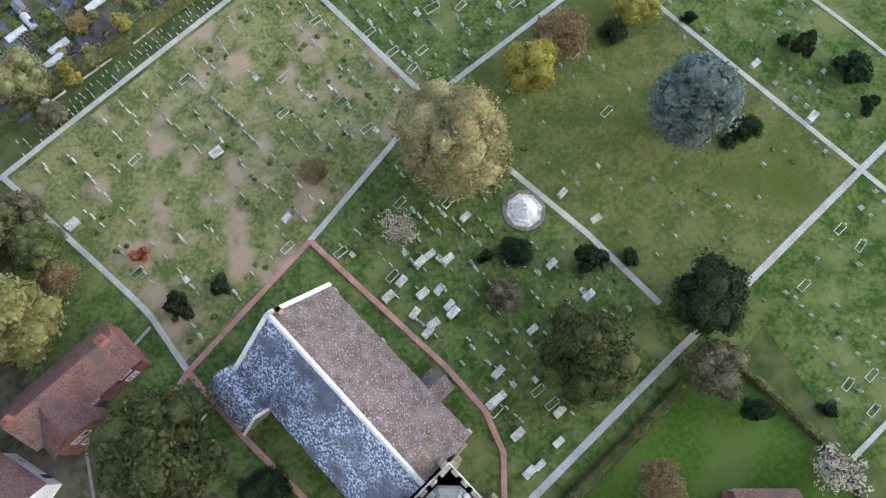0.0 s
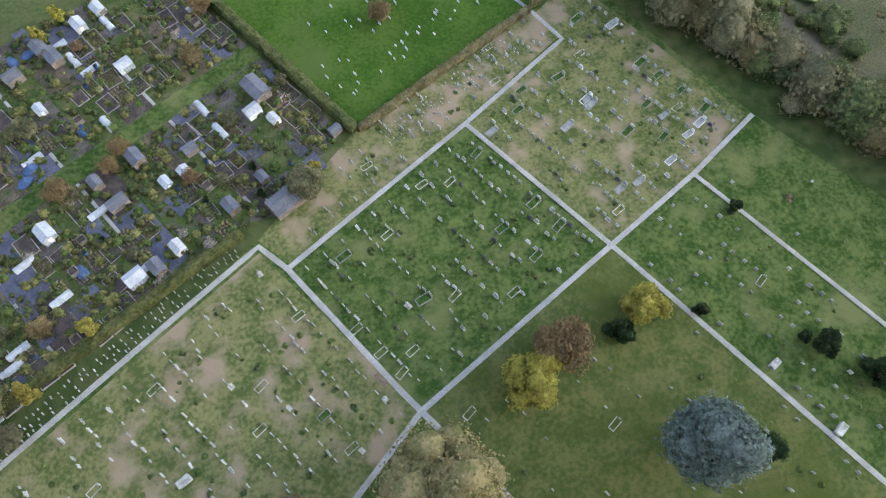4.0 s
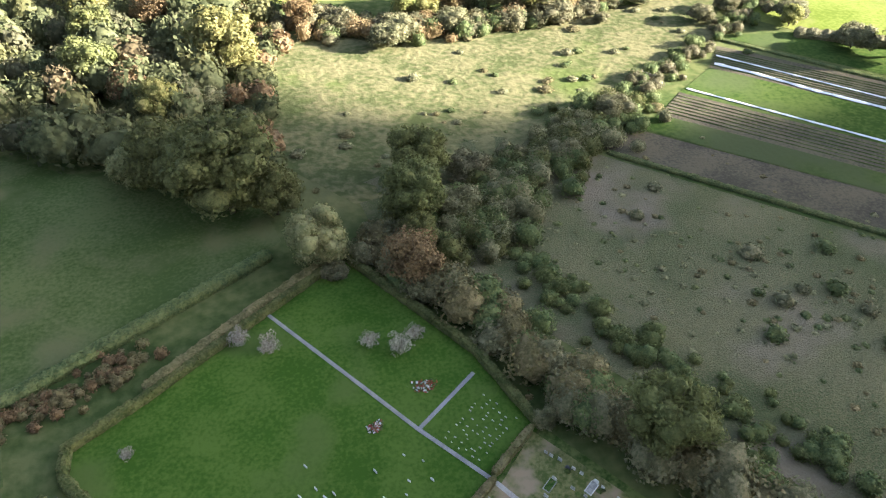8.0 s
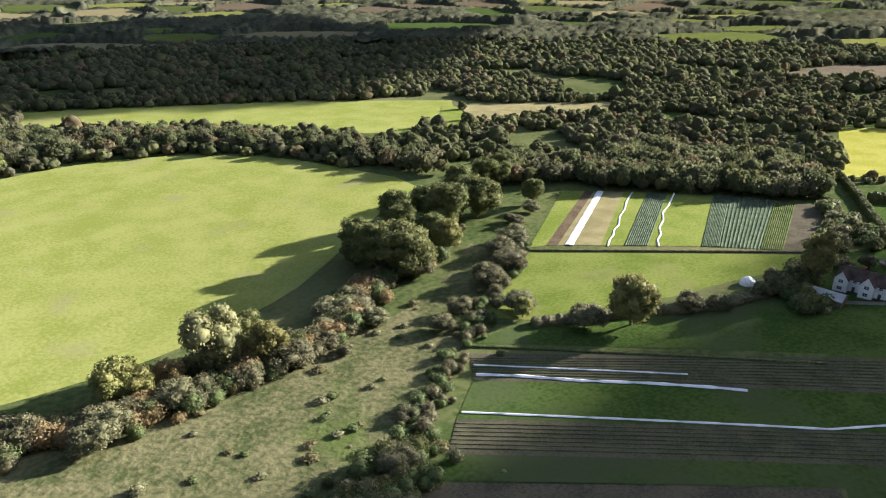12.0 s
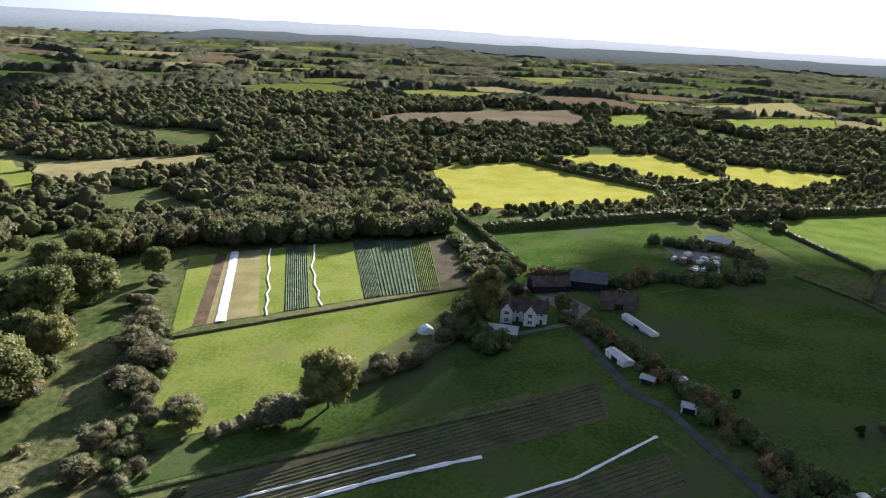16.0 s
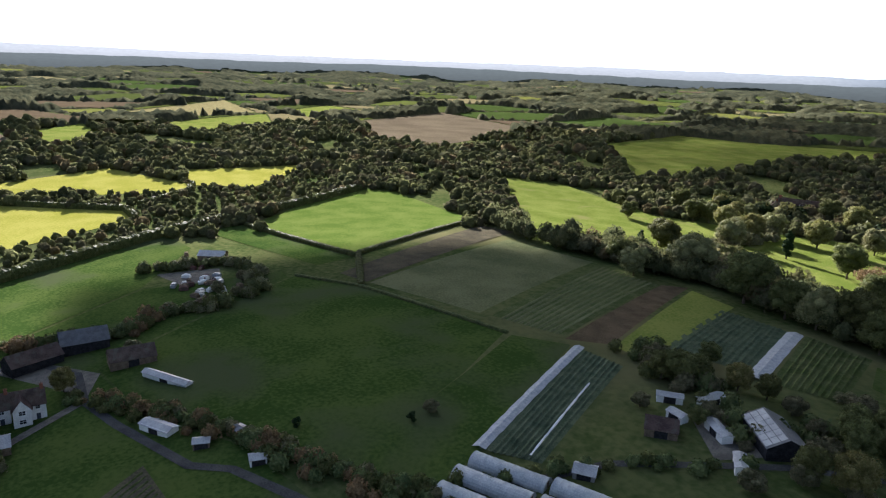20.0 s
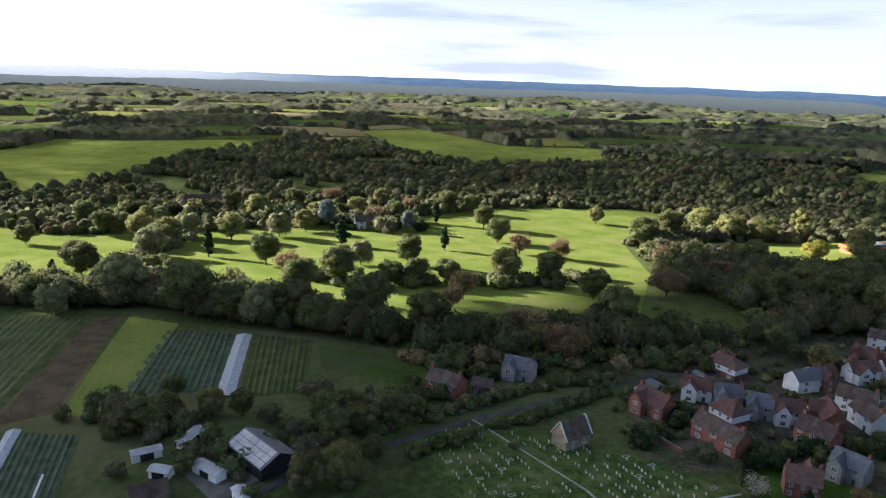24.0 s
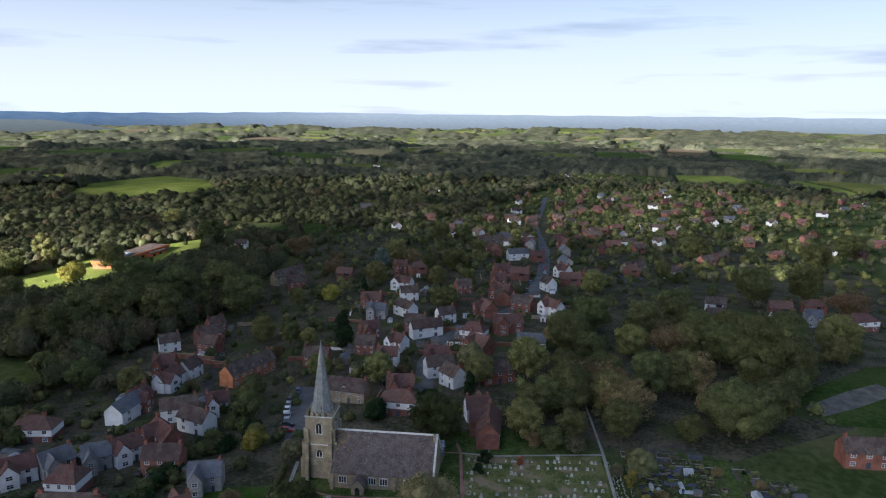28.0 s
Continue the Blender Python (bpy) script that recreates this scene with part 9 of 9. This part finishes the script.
settling_tank(531, 289, 11, "round concrete settling tank with a walkway")
settling_tank(508, 297, 5, "small round concrete tank in the works yard")
barn("works_shed", "grey flat shed beside the works yard", 556, 316, 30, 14, 7, 3.5, 0.8, "greywall", "tin_roof")
barn("works_shed", "low brick pump house in the works yard", 541, 266, 120, 9, 6, 3.0, 1.2, "brick", "slate_roof")
field("works_apron", [(492, 318), (528, 302), (556, 258), (524, 246), (496, 280)], "concrete", "pale concrete apron round the tanks", 8, lift=0.4, keep_clear=False, category="yard")
field("pool", [(-8, 280), (-9, 287), (-3, 292), (3, 289), (2, 281), (-3, 277)], "water", "small pool among alders", 3, lift=0.12, round_off=1, category="pond")


def sump():
    """A sunk concrete pit with a low wall and a rail."""
    root = new("concrete_pit")
    root.matrix_world = pose(127, 220, hz(127, 220), 0, 0, 38)
    part("wall", boxes((-4, 4, -3, -2.7, -0.3, 0.9), (-4, 4, 2.7, 3, -0.3, 0.9), (-4, -3.7, -2.7, 2.7, -0.3, 0.9), (3.7, 4, -2.7, 2.7, -0.3, 0.9), bevel=0.03), "concrete", root)
    part("floor", boxes((-3.7, 3.7, -2.7, 2.7, -0.2, 0.3)), "soil", root)
    for x in (-3.8, 0, 3.8):
        part("post", boxes((x - 0.05, x + 0.05, 2.8, 2.9, 0.9, 2.0)), "timber", root)
    part("rail", boxes((-3.9, 3.9, 2.78, 2.82, 1.8, 1.9)), "timber", root)
    return tagged(root, "square concrete pit with a low wall beside the meadow", "pit")


sump()
put_house("stone", 374, -412, 25, 24, 1.5, "large gabled stone manor among park trees")
put_house("stone", 388, -400, 115, 16, 1.4, "gabled wing of a stone manor")
put_house("white", 222, -370, 30, 14, 1.2, "white house among park trees")
ribbon("lane", [(325, 158), (318, 144), (304, 136), (282, 137), (262, 132), (229, 121), (221, 113), (199, 104), (185, 98), (165, 85)], 2.7, "lane_asphalt", "narrow dark farm lane between hedges", 4, 0.2, category="road")
ribbon("lane", [(268, 157), (282, 137)], 3.0, "track", "short gravel drive", 3, 0.22, category="road")
put("poplar", 277, 168, 1.2)
put("poplar", 281, 172, 1.0)
put("olive", 293, 141, 0.7)
for x, y, s in ((262, 176, 1.1), (256, 180, 0.9), (300, 165, 0.8), (310, 160, 0.9), (270, 180, 1.0), (310, 118, 0.8), (160, -20, 0.9), (150, -14, 0.8), (140, 10, 0.8), (200, -10, 0.8), (205, -18, 0.8), (185, 12, 0.7), (145, 22, 0.8), (360, 75, 0.8), (350, 70, 0.7), (372, 60, 0.8)):
    put("scrub", x, y, s)


def tunnel(x, y, turn, long):
    """A polytunnel: film over hoops, with end frames."""
    root = new("polytunnel")
    root.matrix_world = pose(x, y, hz(x, y), 0, 0, turn)
    w, h, n = 2.7, 2.5, 12
    prof = [(-w * math.cos(a), h * math.sin(a) ** 0.8 if 0 < a < math.pi else 0) for a in np.linspace(0, math.pi, n)]
    ribs = int(long / 1.6)
    v, f = [], []
    for i in range(2 * ribs + 1):
        s = 1.0 if i % 2 == 0 else 0.975
        for a, b in prof:
            v.append((-long / 2 + i * long / (2 * ribs), a * s, b * s))
    for i in range(2 * ribs):
        for j in range(n - 1):
            f.append((i * n + j, (i + 1) * n + j, (i + 1) * n + j + 1, i * n + j + 1))
    f += [tuple(range(n)), tuple(range(2 * ribs * n, (2 * ribs + 1) * n))]
    mesh_ob("film", v, f, "polythene", root)
    for i in range(ribs + 1):
        bm = bmesh.new()
        xx = -long / 2 + i * long / ribs
        for a, b in zip(prof, prof[1:]):
            tube(bm, (xx, a[0] * 1.01, a[1] * 1.01), (xx, b[0] * 1.01, b[1] * 1.01), 0.035, 0.035, 4)
        part("hoop", bm, "tin_roof", root)
    part("door_frame", boxes((-long / 2 - 0.05, -long / 2, -0.6, 0.6, 0, 2.0)), "timber", root)
    return tagged(root, "ribbed milky polytunnel beside the crop beds", "polytunnel", group="polytunnels")


for x, y, a in ((180, 62, 24), (178, 68.5, 24), (175, 75, 24), (161, 54, 22), (158, 60.5, 22)):
    tunnel(x, y, a, 19)


def dome():
    root = new("garden_dome")
    root.location = (266, 188, hz(266, 188))
    bm = bmesh.new()
    bmesh.ops.create_icosphere(bm, subdivisions=2, radius=3.0)
    bmesh.ops.bisect_plane(bm, geom=list(bm.verts) + list(bm.edges) + list(bm.faces), plane_co=(0, 0, -0.2), plane_no=(0, 0, -1), clear_outer=True)
    me_edges = [(tuple(e.verts[0].co), tuple(e.verts[1].co)) for e in bm.edges]
    part("cover", bm, "white_paint", root)
    bm = bmesh.new()
    for a, b in me_edges[::2]:
        tube(bm, a, b, 0.04, 0.04, 4)
    part("strut", bm, "tin_roof", root)
    return tagged(root, "white domed tent among shrubs", "dome")


dome()




# machinery and stacks strewn in the far yard
r = np.random.default_rng(77)
src = []
for nm, mt in (("skip", "tin_roof"), ("pallet_stack", "timber"), ("machine", "red_roof"), ("container", "white_paint")):
    root = new(nm)
    part("body", boxes((-2, 2, -1, 1, 0, 1.3), bevel=0.08), mt, root)
    part("top", boxes((-1.6, 1.0, -0.8, 0.8, 1.3, 1.8), bevel=0.05), mt, root)
    src.append(tagged(root, {"skip": "grey metal skip in a yard", "pallet_stack": "stack of timber pallets", "machine": "rusty red old farm machine", "container": "pale metal storage container"}[nm], nm.replace("_", " "), group="yard clutter"))
for i in range(44):
    x, y = (380 + r.normal(0, 16), 74 + r.normal(0, 11)) if i < 30 else (520 + r.normal(0, 22), 285 + r.normal(0, 22))
    ob = src[i] if i < 4 else copy_thing(src[i % 4], Matrix())
    ob.matrix_basis = pose(x, y, hz(x, y) + 0.2, 0, 0, r.uniform(0, 180))
